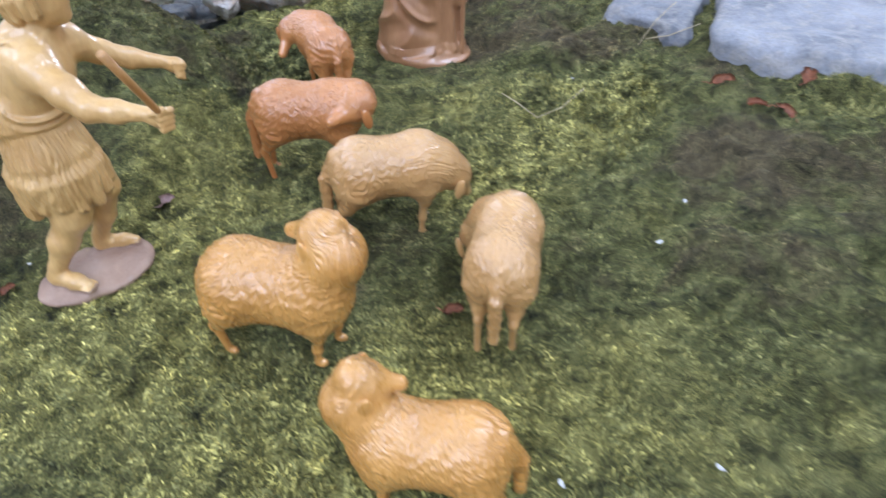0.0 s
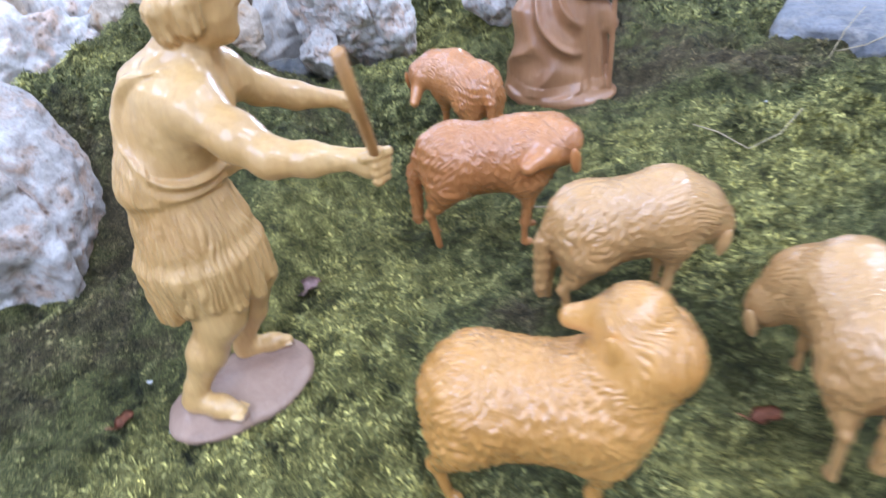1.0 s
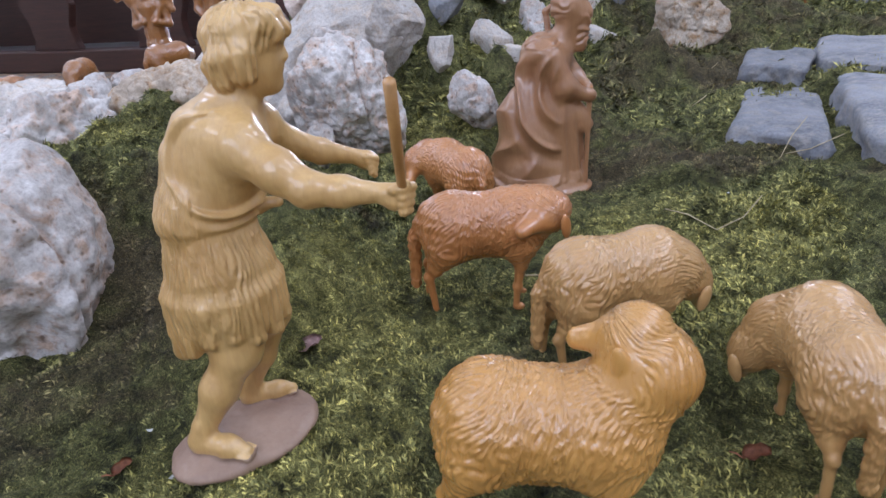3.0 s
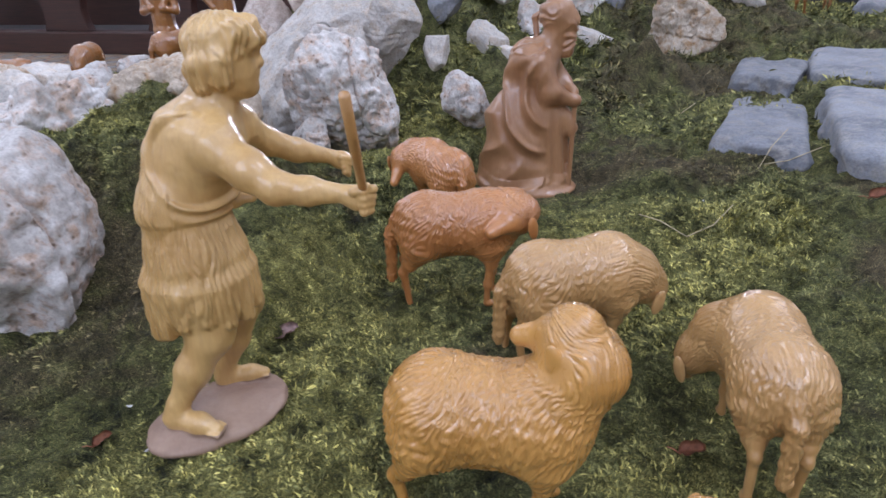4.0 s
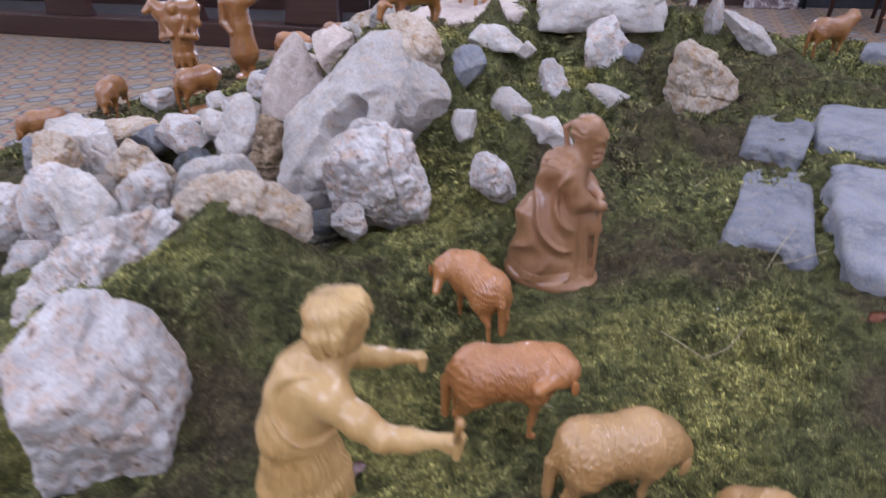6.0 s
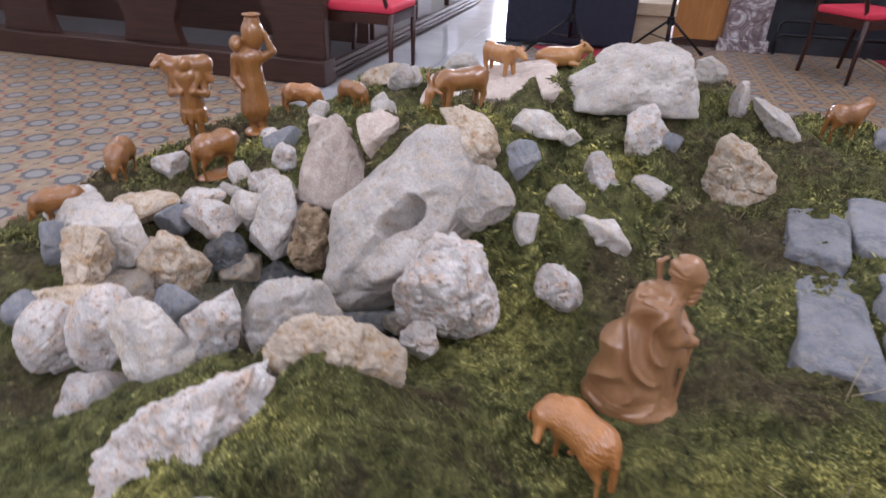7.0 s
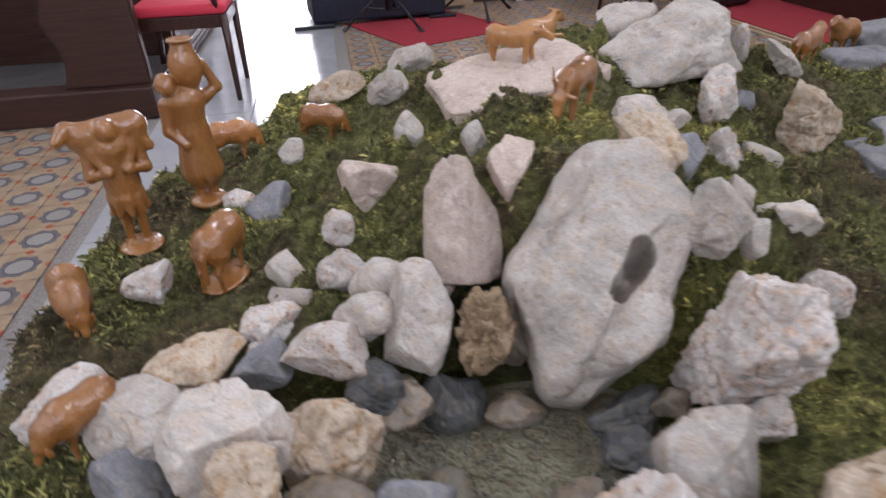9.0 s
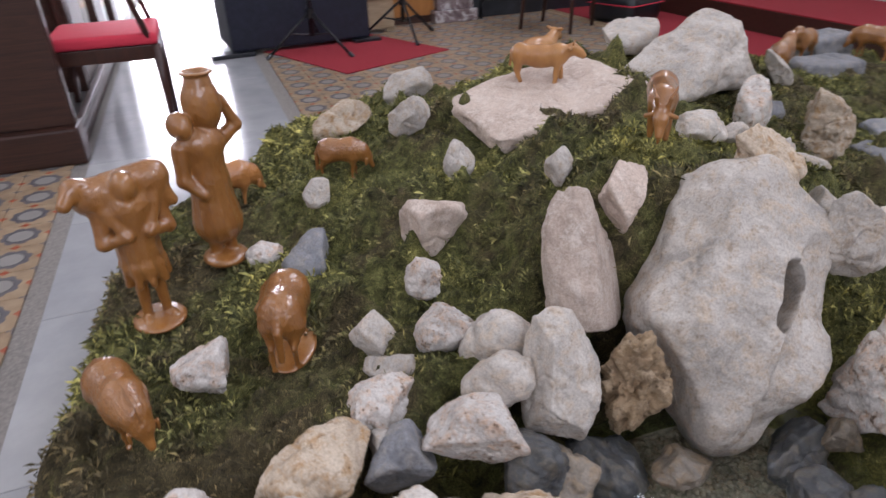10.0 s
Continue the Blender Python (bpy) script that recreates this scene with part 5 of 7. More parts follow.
def boy():
    P = [
        # base plate
        egg((0.000, -0.004, -0.002), (0.057, 0.050, 0.0115), (0, 0, 35), 0.004), egg((-0.024, -0.030, -0.002), (0.042, 0.038, 0.011), (0, 0, 20), 0.008),
        # legs and feet
        cone((0.010, -0.020, 0.125), (0.006, -0.025, 0.094), 0.022, 0.0185, 0.01), egg((0.012, -0.026, 0.096), (0.0165, 0.016, 0.018), (0, 0, 0), 0.008),
        cone((0.004, -0.026, 0.088), (-0.012, -0.031, 0.062), 0.0165, 0.0150, 0.008), cone((-0.012, -0.031, 0.062), (-0.031, -0.036, 0.028), 0.0145, 0.0088, 0.008),
        cone((-0.031, -0.036, 0.030), (-0.035, -0.037, 0.017), 0.0092, 0.0098, 0.005), cone((-0.036, -0.037, 0.017), (-0.010, -0.047, 0.014), 0.0092, 0.0088, 0.006), cone((-0.012, -0.046, 0.015), (0.002, -0.051, 0.0105), 0.0095, 0.0068, 0.006),
        *[cone((-0.002 + 0.0010 * i, -0.056 + 0.0032 * i, 0.0105), (0.0055 + 0.0008 * i, -0.0590 + 0.0034 * i, 0.0095), 0.0029 + 0.0003 * (i == 4), 0.0024, 0.0012) for i in range(5)],
        cone((0.026, 0.018, 0.125), (0.029, 0.020, 0.100), 0.019, 0.0158, 0.01), cone((0.028, 0.020, 0.098), (0.012, 0.022, 0.058), 0.0150, 0.0125, 0.008), cone((0.012, 0.022, 0.058), (-0.004, 0.022, 0.026), 0.0125, 0.0085, 0.006),
        cone((-0.004, 0.022, 0.028), (-0.006, 0.022, 0.016), 0.0088, 0.0095, 0.005), cone((-0.006, 0.022, 0.016), (0.020, 0.026, 0.013), 0.0092, 0.0080, 0.006), cone((0.018, 0.026, 0.013), (0.030, 0.029, 0.0105), 0.0085, 0.0060, 0.005),
        *[cone((0.026 - 0.0006 * i, 0.0225 + 0.0032 * i, 0.0105), (0.0345 - 0.0010 * i, 0.0235 + 0.0034 * i, 0.0095), 0.0027, 0.0022, 0.0012) for i in range(4)],
        # fleece skirt
        cone((0.001, 0.000, 0.196), (0.003, -0.002, 0.160), 0.029, 0.038, 0.012, 1), cone((0.003, -0.002, 0.160), (0.003, -0.003, 0.132), 0.038, 0.041, 0.015, 1),
        *[cone((0.003 + 0.032 * math.cos(a), -0.003 + 0.031 * math.sin(a), 0.140), (0.003 + 0.042 * math.cos(a), -0.003 + 0.038 * math.sin(a), 0.112 - 0.014 * max(0, -math.cos(a)) + 0.005 * math.sin(3 * a)), 0.016, 0.0062, 0.006, 1) for a in [0.45 * i for i in range(14)]],
        cone((-0.024, -0.012, 0.140), (-0.036, -0.016, 0.094), 0.018, 0.007, 0.008, 1),
        # torso, with the tunic hanging over the belt behind
        cone((0.002, 0.0, 0.196), (0.018, 0.004, 0.242), 0.028, 0.031, 0.02), egg((0.025, 0.008, 0.244), (0.030, 0.036, 0.033), (0, 18, 0), 0.018),
        cone((-0.001, 0.002, 0.240), (-0.014, 0.000, 0.208), 0.018, 0.0185, 0.014, 1), cone((-0.003, -0.014, 0.215), (-0.008, -0.016, 0.204), 0.0175, 0.0175, 0.012, 1), cone((-0.005, 0.016, 0.215), (-0.009, 0.018, 0.204), 0.018, 0.017, 0.012, 1),
        egg((0.026, 0.010, 0.266), (0.027, 0.036, 0.018), (0, 14, 0), 0.016), cone((0.012, 0.008, 0.268), (0.001, 0.004, 0.245), 0.0150, 0.016, 0.014), cone((0.027, 0.010, 0.281), (0.010, 0.007, 0.262), 0.0130, 0.015, 0.012),
        cone((0.040, 0.008, 0.288), (0.042, -0.018, 0.264), 0.0110, 0.0125, 0.014), cone((0.040, 0.014, 0.288), (0.044, 0.036, 0.264), 0.0110, 0.0120, 0.014), cone((0.022, -0.010, 0.283), (0.042, -0.002, 0.290), 0.0050, 0.0048, 0.005), cone((0.022, 0.012, 0.287), (0.020, -0.010, 0.282), 0.0062, 0.0052, 0.005),
        # neck and head
        cone((0.032, 0.010, 0.266), (0.043, 0.011, 0.300), 0.0165, 0.0142, 0.012), egg((0.055, 0.011, 0.317), (0.0225, 0.0205, 0.0240), (0, 8, 0), 0.01),
        egg((0.0585, 0.0115, 0.305), (0.0170, 0.0165, 0.0175), (0, 18, 0), 0.008), egg((0.0600, 0.012, 0.2965), (0.0125, 0.0115, 0.0085), (0, 10, 0), 0.006),
        cone((0.0740, 0.013, 0.3205), (0.0778, 0.0135, 0.3125), 0.0030, 0.0034, 0.003), cone((0.0765, 0.0095, 0.3118), (0.0765, 0.0175, 0.3118), 0.0024, 0.0024, 0.003),
        cone((0.0725, 0.0075, 0.3040), (0.0725, 0.0180, 0.3040), 0.0022, 0.0022, 0.0016), cone((0.0715, 0.0085, 0.2998), (0.0715, 0.0175, 0.2998), 0.0023, 0.0023, 0.0016), cone((0.0665, 0.012, 0.2925), (0.0670, 0.014, 0.2925), 0.0058, 0.0058, 0.005),
        cone((0.0680, -0.0035, 0.3245), (0.0755, 0.009, 0.3265), 0.0026, 0.0026, 0.004), cone((0.0680, 0.0275, 0.3245), (0.0755, 0.018, 0.3265), 0.0026, 0.0026, 0.004),
        egg((0.0705, 0.0035, 0.3175), (0.0036, 0.0042, 0.0024), (0, 0, -35), 0.0015), egg((0.0705, 0.0215, 0.3175), (0.0036, 0.0042, 0.0024), (0, 0, 35), 0.0015),
        # hair
        egg((0.0515, 0.0110, 0.3285), (0.0285, 0.0262, 0.0225), (0, 0, 0), 0.005, 1), egg((0.0455, 0.0105, 0.3150), (0.0210, 0.0262, 0.0215), (0, 0, 0), 0.006, 1),
        cone((0.070, -0.004, 0.337), (0.0765, 0.000, 0.3305), 0.0095, 0.0062, 0.005, 1), cone((0.074, 0.010, 0.338), (0.0805, 0.011, 0.3315), 0.0092, 0.0060, 0.005, 1), cone((0.070, 0.024, 0.336), (0.0765, 0.024, 0.3300), 0.0092, 0.0062, 0.005, 1),
        cone((0.0535, -0.0105, 0.3180), (0.0525, -0.0105, 0.3035), 0.0095, 0.0072, 0.004, 1), cone((0.0380, -0.0090, 0.3140), (0.0370, -0.0080, 0.3010), 0.0100, 0.0070, 0.004, 1), cone((0.0300, 0.008, 0.3100), (0.0300, 0.009, 0.3005), 0.0095, 0.0065, 0.004, 1), cone((0.050, 0.032, 0.318), (0.049, 0.032, 0.303), 0.009, 0.007, 0.004, 1),
        # right arm
        egg((0.042, -0.022, 0.256), (0.0185, 0.0170, 0.0185), (0, 30, 0), 0.012), cone((0.045, -0.024, 0.255), (0.068, -0.038, 0.242), 0.0168, 0.0148, 0.008), cone((0.068, -0.038, 0.242), (0.088, -0.048, 0.2305), 0.0148, 0.0125, 0.008),
        cone((0.088, -0.048, 0.2300), (0.112, -0.050, 0.2270), 0.0125, 0.0105, 0.006), cone((0.112, -0.050, 0.2270), (0.138, -0.050, 0.2235), 0.0105, 0.0068, 0.006), egg((0.148, -0.0505, 0.2195), (0.0118, 0.0088, 0.0102), (0, 10, 0), 0.005),
        *[cone((0.152, -0.0590, 0.2275 - 0.0055 * i), (0.1600 - 0.0012 * i, -0.0490, 0.2255 - 0.0056 * i), 0.0036, 0.0034, 0.0016) for i in range(4)], cone((0.146, -0.0580, 0.2270), (0.156, -0.0560, 0.2300), 0.0034, 0.0030, 0.002),
        # left arm
        egg((0.044, 0.038, 0.258), (0.0170, 0.0165, 0.0175), (0, 25, 0), 0.012), cone((0.046, 0.040, 0.257), (0.062, 0.061, 0.237), 0.0155, 0.0122, 0.008),
        cone((0.062, 0.061, 0.237), (0.086, 0.072, 0.224), 0.0122, 0.0104, 0.006), cone((0.086, 0.072, 0.224), (0.115, 0.083, 0.213), 0.0104, 0.0066, 0.006), egg((0.124, 0.086, 0.208), (0.0110, 0.0082, 0.0090), (0, 20, 22), 0.005),
        *[cone((0.124 + 0.001 * i, 0.0785, 0.2130 - 0.0048 * i), (0.1325 - 0.001 * i, 0.083, 0.2095 - 0.0050 * i), 0.0033, 0.0029, 0.0015) for i in range(4)],
        # horn at the belt
        cone((0.030, 0.006, 0.204), (0.056, 0.002, 0.2065), 0.0050, 0.0046, 0.004),
    ]
    def flow(p):
        top = p[:, 2] > 0.284
        turn = np.arctan2(p[:, 1] - np.where(top, 0.011, -0.002), p[:, 0] - np.where(top, 0.050, 0.0))
        crown = np.hypot(p[:, 0] - 0.050, p[:, 1] - 0.011)
        return np.stack([turn * np.where(top, 0.021, 0.042), 0 * turn, np.where(top, p[:, 2] - 0.8 * crown, p[:, 2])], -1)

    def relief(p, n, w):
        q = flow(p)
        top = p[:, 2] > 0.284
        tufts = np.where(top, locks(q, 5, 0.0042, 0.024), locks(q, 9, 0.0046, 0.036))
        # the tunic leaves the right shoulder blade bare and ends there in a rolled hem
        f = (np.hypot((p[:, 0] - 0.026) / 0.034, (p[:, 2] - 0.246) / 0.034) - 1) * 0.034
        body = np.clip((p[:, 2] - 0.196) / 0.004, 0, 1) * np.clip((0.284 - p[:, 2]) / 0.006, 0, 1) * np.clip((0.050 - p[:, 0]) / 0.008, 0, 1) * (1 - 0.6 * w) * (1 - np.clip((p[:, 0] - 0.030) / 0.006, 0, 1) * np.clip((p[:, 2] - 0.224) / 0.006, 0, 1))
        f = np.where(p[:, 1] > 0.014, 0.02, f)
        tunic = body * np.clip(f / 0.002 + 0.5, 0, 1)
        roll = body * np.exp(-((f - 0.0028) / 0.0026) ** 2)
        swing = np.sin(f * 2 * math.pi / 0.011 + 2 * vnoise(p * 35, 7)) * np.exp(-f / 0.025)
        eye = np.exp(-((p[:, 0] - 0.0745) ** 2 + (p[:, 2] - 0.3185) ** 2 + np.minimum((p[:, 1] - 0.0055) ** 2, (p[:, 1] - 0.0195) ** 2)) / 0.0045**2)
        return w * np.where(top, 0.0030, np.where(p[:, 2] > 0.198, 0.0015, 0.0026)) * (tufts - 0.5) + tunic * (0.0026 + 0.0012 * swing) + 0.0020 * roll - 0.0012 * eye * (1 - w) + 0.00025 * vnoise(p * 240, 8) + 0.0016 * vnoise(p * 45, 18) * np.clip((0.008 - p[:, 2]) / 0.006, 0, 1) + 0.0006 * vnoise(p * 120, 19) * np.clip((0.0105 - p[:, 2]) / 0.001, 0, 1)

    me = carve("shepherd_boy_figurine", P, 0.0012, WOOD_BOY, relief, (0.0112, WOOD_BASE), flow)
    ob = stand(me, "shepherd_boy_figurine", -0.020, 1.055, 0.212, 15, "pale yellow carved wooden shepherd boy in a fleece skirt", "figurine", size=0.965)
    bm = bm_tube([(0.1532, -0.0460, 0.206), (0.1527, -0.0590, 0.2305), (0.1520, -0.085, 0.268), (0.1515, -0.1142, 0.3088)], [0.0031, 0.0034, 0.0037, 0.0038], 12)
    st = part("walking_stick", bm, WOOD_STICK, None, "", True)
    st.matrix_world = ob.matrix_world.copy()
    tagged(st, "short brown wooden stick held in the boy's fist", "stick")
    return ob


WOOD_STICK = carved_wood("brown_stick_wood", (0.50, 0.27, 0.085), (0.36, 0.17, 0.045), 0.45)
boy()


def cloak_relief(seed, folds=9, amp=0.0035):
    def relief(p, n, w):
        a = np.arctan2(p[:, 1], p[:, 0])
        ph = folds * a + 2.2 * vnoise(p * 22, seed) + 18 * p[:, 2]
        deep = np.clip((0.24 - p[:, 2]) / 0.12, 0.25, 1)
        return w * amp * deep * (1 - 2 * np.abs(np.sin(ph / 2)) ** 0.7) + 0.0006 * vnoise(p * 130, seed + 2)
    return relief


def old_shepherd():
    """A bearded figure wrapped in a long cloak that leans on a stick."""
    P = [
        egg((-0.006, 0, 0.006), (0.088, 0.070, 0.014), (0, 0, 0), 0.004),
        cone((-0.018, 0, 0.028), (-0.012, 0, 0.12), 0.066, 0.056, 0.03, 1), cone((-0.012, 0, 0.12), (-0.002, 0, 0.215), 0.056, 0.039, 0.03, 1),
        egg((0.004, 0.0, 0.225), (0.038, 0.046, 0.036), (0, 10, 0), 0.02, 1),
        cone((0.034, 0, 0.03), (0.024, 0, 0.14), 0.034, 0.034, 0.02, 1), cone((-0.056, -0.004, 0.025), (-0.034, -0.004, 0.13), 0.032, 0.034, 0.03, 1),
        cone((0.028, 0, 0.245), (0.036, 0, 0.272), 0.021, 0.019, 0.012), egg((0.041, 0, 0.296), (0.026, 0.022, 0.029), (0, 8, 0), 0.008),
        cone((0.058, 0, 0.284), (0.056, 0, 0.240), 0.0150, 0.0105, 0.010, 1), cone((0.066, 0, 0.298), (0.069, 0, 0.290), 0.004, 0.005, 0.004),
        egg((0.034, 0, 0.298), (0.0255, 0.0245, 0.026), (0, 0, 0), 0.005, 1),
        cone((0.016, -0.036, 0.226), (0.038, -0.034, 0.180), 0.018, 0.017, 0.015, 1), cone((0.038, -0.034, 0.180), (0.064, -0.018, 0.166), 0.017, 0.011, 0.010, 1), egg((0.073, -0.014, 0.164), (0.012, 0.010, 0.011), (0, 0, 0), 0.005),
        cone((0.055, -0.008, 0.135), (0.066, -0.006, 0.115), 0.014, 0.013, 0.012, 1),
        cone((0.016, 0.036, 0.226), (0.045, 0.030, 0.185), 0.018, 0.016, 0.015, 1), cone((0.045, 0.030, 0.185), (0.068, 0.008, 0.172), 0.015, 0.010, 0.010, 1),
        cone((0.070, -0.012, 0.020), (0.074, -0.012, 0.165), 0.0042, 0.0042, 0.004),
        cone((0.002, 0.024, 0.262), (-0.003, 0.030, 0.290), 0.005, 0.0052, 0.005), cone((-0.003, 0.030, 0.290), (0.008, 0.031, 0.299), 0.0052, 0.0045, 0.004),
    ]
    def relief(p, n, w):
        a = np.arctan2(p[:, 1], p[:, 0] - 0.01)
        hem = np.clip((0.20 - p[:, 2]) / 0.15, 0, 1)
        pleat = np.sin(11 * a + 1.6 * vnoise(p * 16, 31) + 9 * p[:, 2])
        r = np.hypot(p[:, 0] - 0.075, p[:, 2] - 0.235) + 0.004 * vnoise(p * 22, 35)
        # two loops of cloth swing from the forearm round the back; below them folds fan out to the hem
        g = p[:, 2] < 0.26
        bell = lambda x, c, s: np.exp(-((x - c) / s) ** 2)
        fx, fz = p[:, 0] - 0.050, p[:, 2] - 0.185
        loop = np.hypot(fx / 1.0, fz / 1.25) + 0.003 * vnoise(p * 25, 36)
        below = np.clip((0.05 - fx - fz) / 0.02, 0, 1) * np.clip((0.235 - p[:, 2]) / 0.02, 0, 1) * np.clip((0.035 - p[:, 0]) / 0.02, 0, 1)
        loops = below * (0.6 * bell(loop, 0.030, 0.004) + 1.0 * bell(loop, 0.052, 0.0045) + 1.0 * bell(loop, 0.087, 0.0045) - 0.7 * bell(loop, 0.066, 0.008) - 0.7 * bell(loop, 0.101, 0.008))
        fan = (1 - 2 * np.abs(np.sin(np.arctan2(-fz, -fx) * 8.5 + 0.7 * vnoise(p * 20, 37)))) * np.clip((loop - 0.10) / 0.03, 0, 1)
        mouth = np.clip((p[:, 0] - 0.03) / 0.01, 0, 1)
        return w * g * (0.0075 * loops + 0.0046 * fan * (1 - mouth) + 0.0026 * hem * pleat * mouth) + w * (p[:, 2] > 0.24) * 0.0016 * np.sin(p[:, 2] * 500 + 5 * vnoise(p * 60, 38)) + 0.0004 * vnoise(p * 120, 33)
    me = carve("old_shepherd_figurine", P, 0.0022, WOOD_BROWN, relief)
    stand(me, "old_shepherd_figurine", 0.216, 1.722, 0.188, -6, "brown carved wooden old shepherd in a long draped cloak", "figurine")


old_shepherd()


def sheep_bearer():
    P = [
        egg((0, 0, 0.004), (0.058, 0.052, 0.013), (0, 0, 0), 0.004),
        cone((0.005, 0.018, 0.014), (0.0, 0.016, 0.11), 0.0085, 0.014, 0.006), cone((-0.005, -0.018, 0.014), (0, -0.016, 0.11), 0.0085, 0.014, 0.006),
        cone((0.02, 0.024, 0.012), (0.0, 0.020, 0.014), 0.008, 0.009, 0.005), cone((0.018, -0.024, 0.012), (-0.004, -0.020, 0.014), 0.008, 0.009, 0.005),
        cone((0, 0, 0.140), (0, 0, 0.185), 0.041, 0.034, 0.015, 1), *[cone((0.030 * math.cos(a), 0.030 * math.sin(a), 0.140), (0.038 * math.cos(a), 0.038 * math.sin(a), 0.104), 0.014, 0.008, 0.008, 1) for a in [0.7 * i for i in range(9)]], cone((0, 0, 0.18), (0.004, 0, 0.262), 0.036, 0.042, 0.02, 1),
        egg((0.006, 0, 0.262), (0.034, 0.052, 0.03), (0, 0, 0), 0.015, 1),
        egg((0.026, 0.0, 0.305), (0.024, 0.022, 0.028), (0, 0, 0), 0.006),
        # the sheep across the shoulders
        cone((-0.004, -0.055, 0.290), (-0.004, 0.055, 0.300), 0.033, 0.033, 0.012, 1), cone((-0.004, -0.050, 0.295), (0.004, -0.075, 0.314), 0.026, 0.020, 0.012, 1),
        cone((0.006, -0.078, 0.314), (0.022, -0.100, 0.296), 0.018, 0.012, 0.008), cone((0.004, -0.076, 0.316), (-0.012, -0.090, 0.304), 0.007, 0.006, 0.004),
        cone((0.0, 0.050, 0.296), (0.010, 0.078, 0.250), 0.024, 0.012, 0.01, 1),
        cone((0.012, -0.05, 0.282), (0.040, -0.022, 0.215), 0.013, 0.009, 0.008), cone((0.012, 0.05, 0.282), (0.040, 0.022, 0.215), 0.013, 0.009, 0.008),
        # arms
        cone((0.006, -0.050, 0.258), (0.018, -0.058, 0.205), 0.016, 0.013, 0.01), cone((0.018, -0.058, 0.205), (0.042, -0.020, 0.214), 0.013, 0.010, 0.008),
        cone((0.006, 0.050, 0.258), (0.018, 0.058, 0.205), 0.016, 0.013, 0.01), cone((0.018, 0.058, 0.205), (0.042, 0.020, 0.214), 0.013, 0.010, 0.008),
    ]
    me = carve("sheep_bearer_figurine", P, 0.0027, WOOD_AMBER, cloak_relief(41, 12, 0.0016))
    stand(me, "sheep_bearer_figurine", -1.135, 2.735, 0.235, -80, "amber carved wooden man carrying a sheep across his shoulders", "figurine", size=0.97)


sheep_bearer()


def jug_bearer():
    P = [
        egg((0, 0, 0.006), (0.052, 0.048, 0.018), (0, 0, 0), 0.004),
        cone((0.004, 0.016, 0.02), (0.0, 0.015, 0.10), 0.013, 0.016, 0.006), cone((-0.004, -0.016, 0.02), (0, -0.015, 0.10), 0.013, 0.016, 0.006),
        cone((0, 0, 0.095), (0, 0, 0.185), 0.052, 0.038, 0.015, 1), cone((0, 0, 0.185), (0.002, 0, 0.268), 0.036, 0.040, 0.02, 1),
        egg((0.002, 0, 0.270), (0.034, 0.050, 0.030), (0, 0, 0), 0.014, 1),
        egg((0.006, -0.038, 0.316), (0.027, 0.024, 0.027), (0, 0, 0), 0.006, 1), egg((0.020, -0.038, 0.312), (0.018, 0.017, 0.021), (0, 0, 0), 0.004),
        # the jug
        egg((0.0, 0.018, 0.345), (0.038, 0.038, 0.056), (0, 0, 0), 0.006), cone((0.0, 0.020, 0.372), (0.0, 0.020, 0.384), 0.026, 0.026, 0.004), egg((0.0, 0.020, 0.408), (0.031, 0.031, 0.007), (0, 0, 0), 0.003), cone((0.0, 0.020, 0.386), (0.0, 0.020, 0.392), 0.024, 0.024, 0.006),
        # arms
        cone((0.002, 0.046, 0.270), (0.004, 0.078, 0.290), 0.016, 0.013, 0.008), cone((0.004, 0.078, 0.290), (0.006, 0.056, 0.350), 0.013, 0.009, 0.006),
        cone((0.002, -0.048, 0.268), (0.010, -0.056, 0.205), 0.016, 0.013, 0.01), cone((0.010, -0.056, 0.205), (0.030, -0.030, 0.170), 0.013, 0.010, 0.008),
    ]
    folds = cloak_relief(51, 14, 0.0017)

    def relief(p, n, w):
        mouth = np.hypot(p[:, 0], p[:, 1] - 0.020)
        return folds(p, n, w) - 0.022 * (p[:, 2] > 0.404) * np.clip((0.025 - mouth) / 0.006, 0, 1)

    me = carve("jug_bearer_figurine", P, 0.0027, WOOD_AMBER, relief)
    stand(me, "jug_bearer_figurine", -0.969, 2.862, 0.262, -75, "amber carved wooden woman holding a tall jug on her shoulder", "figurine")


jug_bearer()

# animals further back
FAR = "animals on the mound"
graze = sheep(0.125, WOOD_AMBER, 11, (0.48, 0, 0.66), (0.60, 0.02, 0.48), (0.72, 0.02, 0.27), 0.0024)
level = sheep(0.125, WOOD_AMBER, 12, (0.48, 0, 0.88), (0.56, 0.0, 0.98), (0.76, 0.0, 0.88), 0.0028)
aside = sheep(0.115, WOOD_AMBER, 13, (0.48, 0.1, 0.66), (0.48, 0.30, 0.52), (0.34, 0.46, 0.36), 0.0026, base=True)
stand(aside, "sheep_figurine", -0.945, 2.478, 0.258, 62, "amber carved wooden sheep on a small base, head turned down", "figurine", FAR, 1.22)
stand(graze, "sheep_figurine", -1.225, 2.425, 0.245, -75, "amber carved wooden sheep grazing at the mound's edge", "figurine", FAR)
stand(graze, "sheep_figurine", -1.155, 2.060, 0.275, 215, "amber carved wooden sheep grazing among white rocks", "figurine", FAR, 0.82)
red = graze.copy()
red.materials[0] = WOOD_RED
stand(red, "sheep_figurine", -0.890, 3.120, 0.262, 5, "reddish carved wooden sheep behind the jug bearer", "figurine", FAR)
stand(graze, "sheep_figurine", -0.640, 2.955, 0.345, -28, "small amber carved wooden sheep grazing on the slope", "figurine", FAR, 0.85)
pale = level.copy()
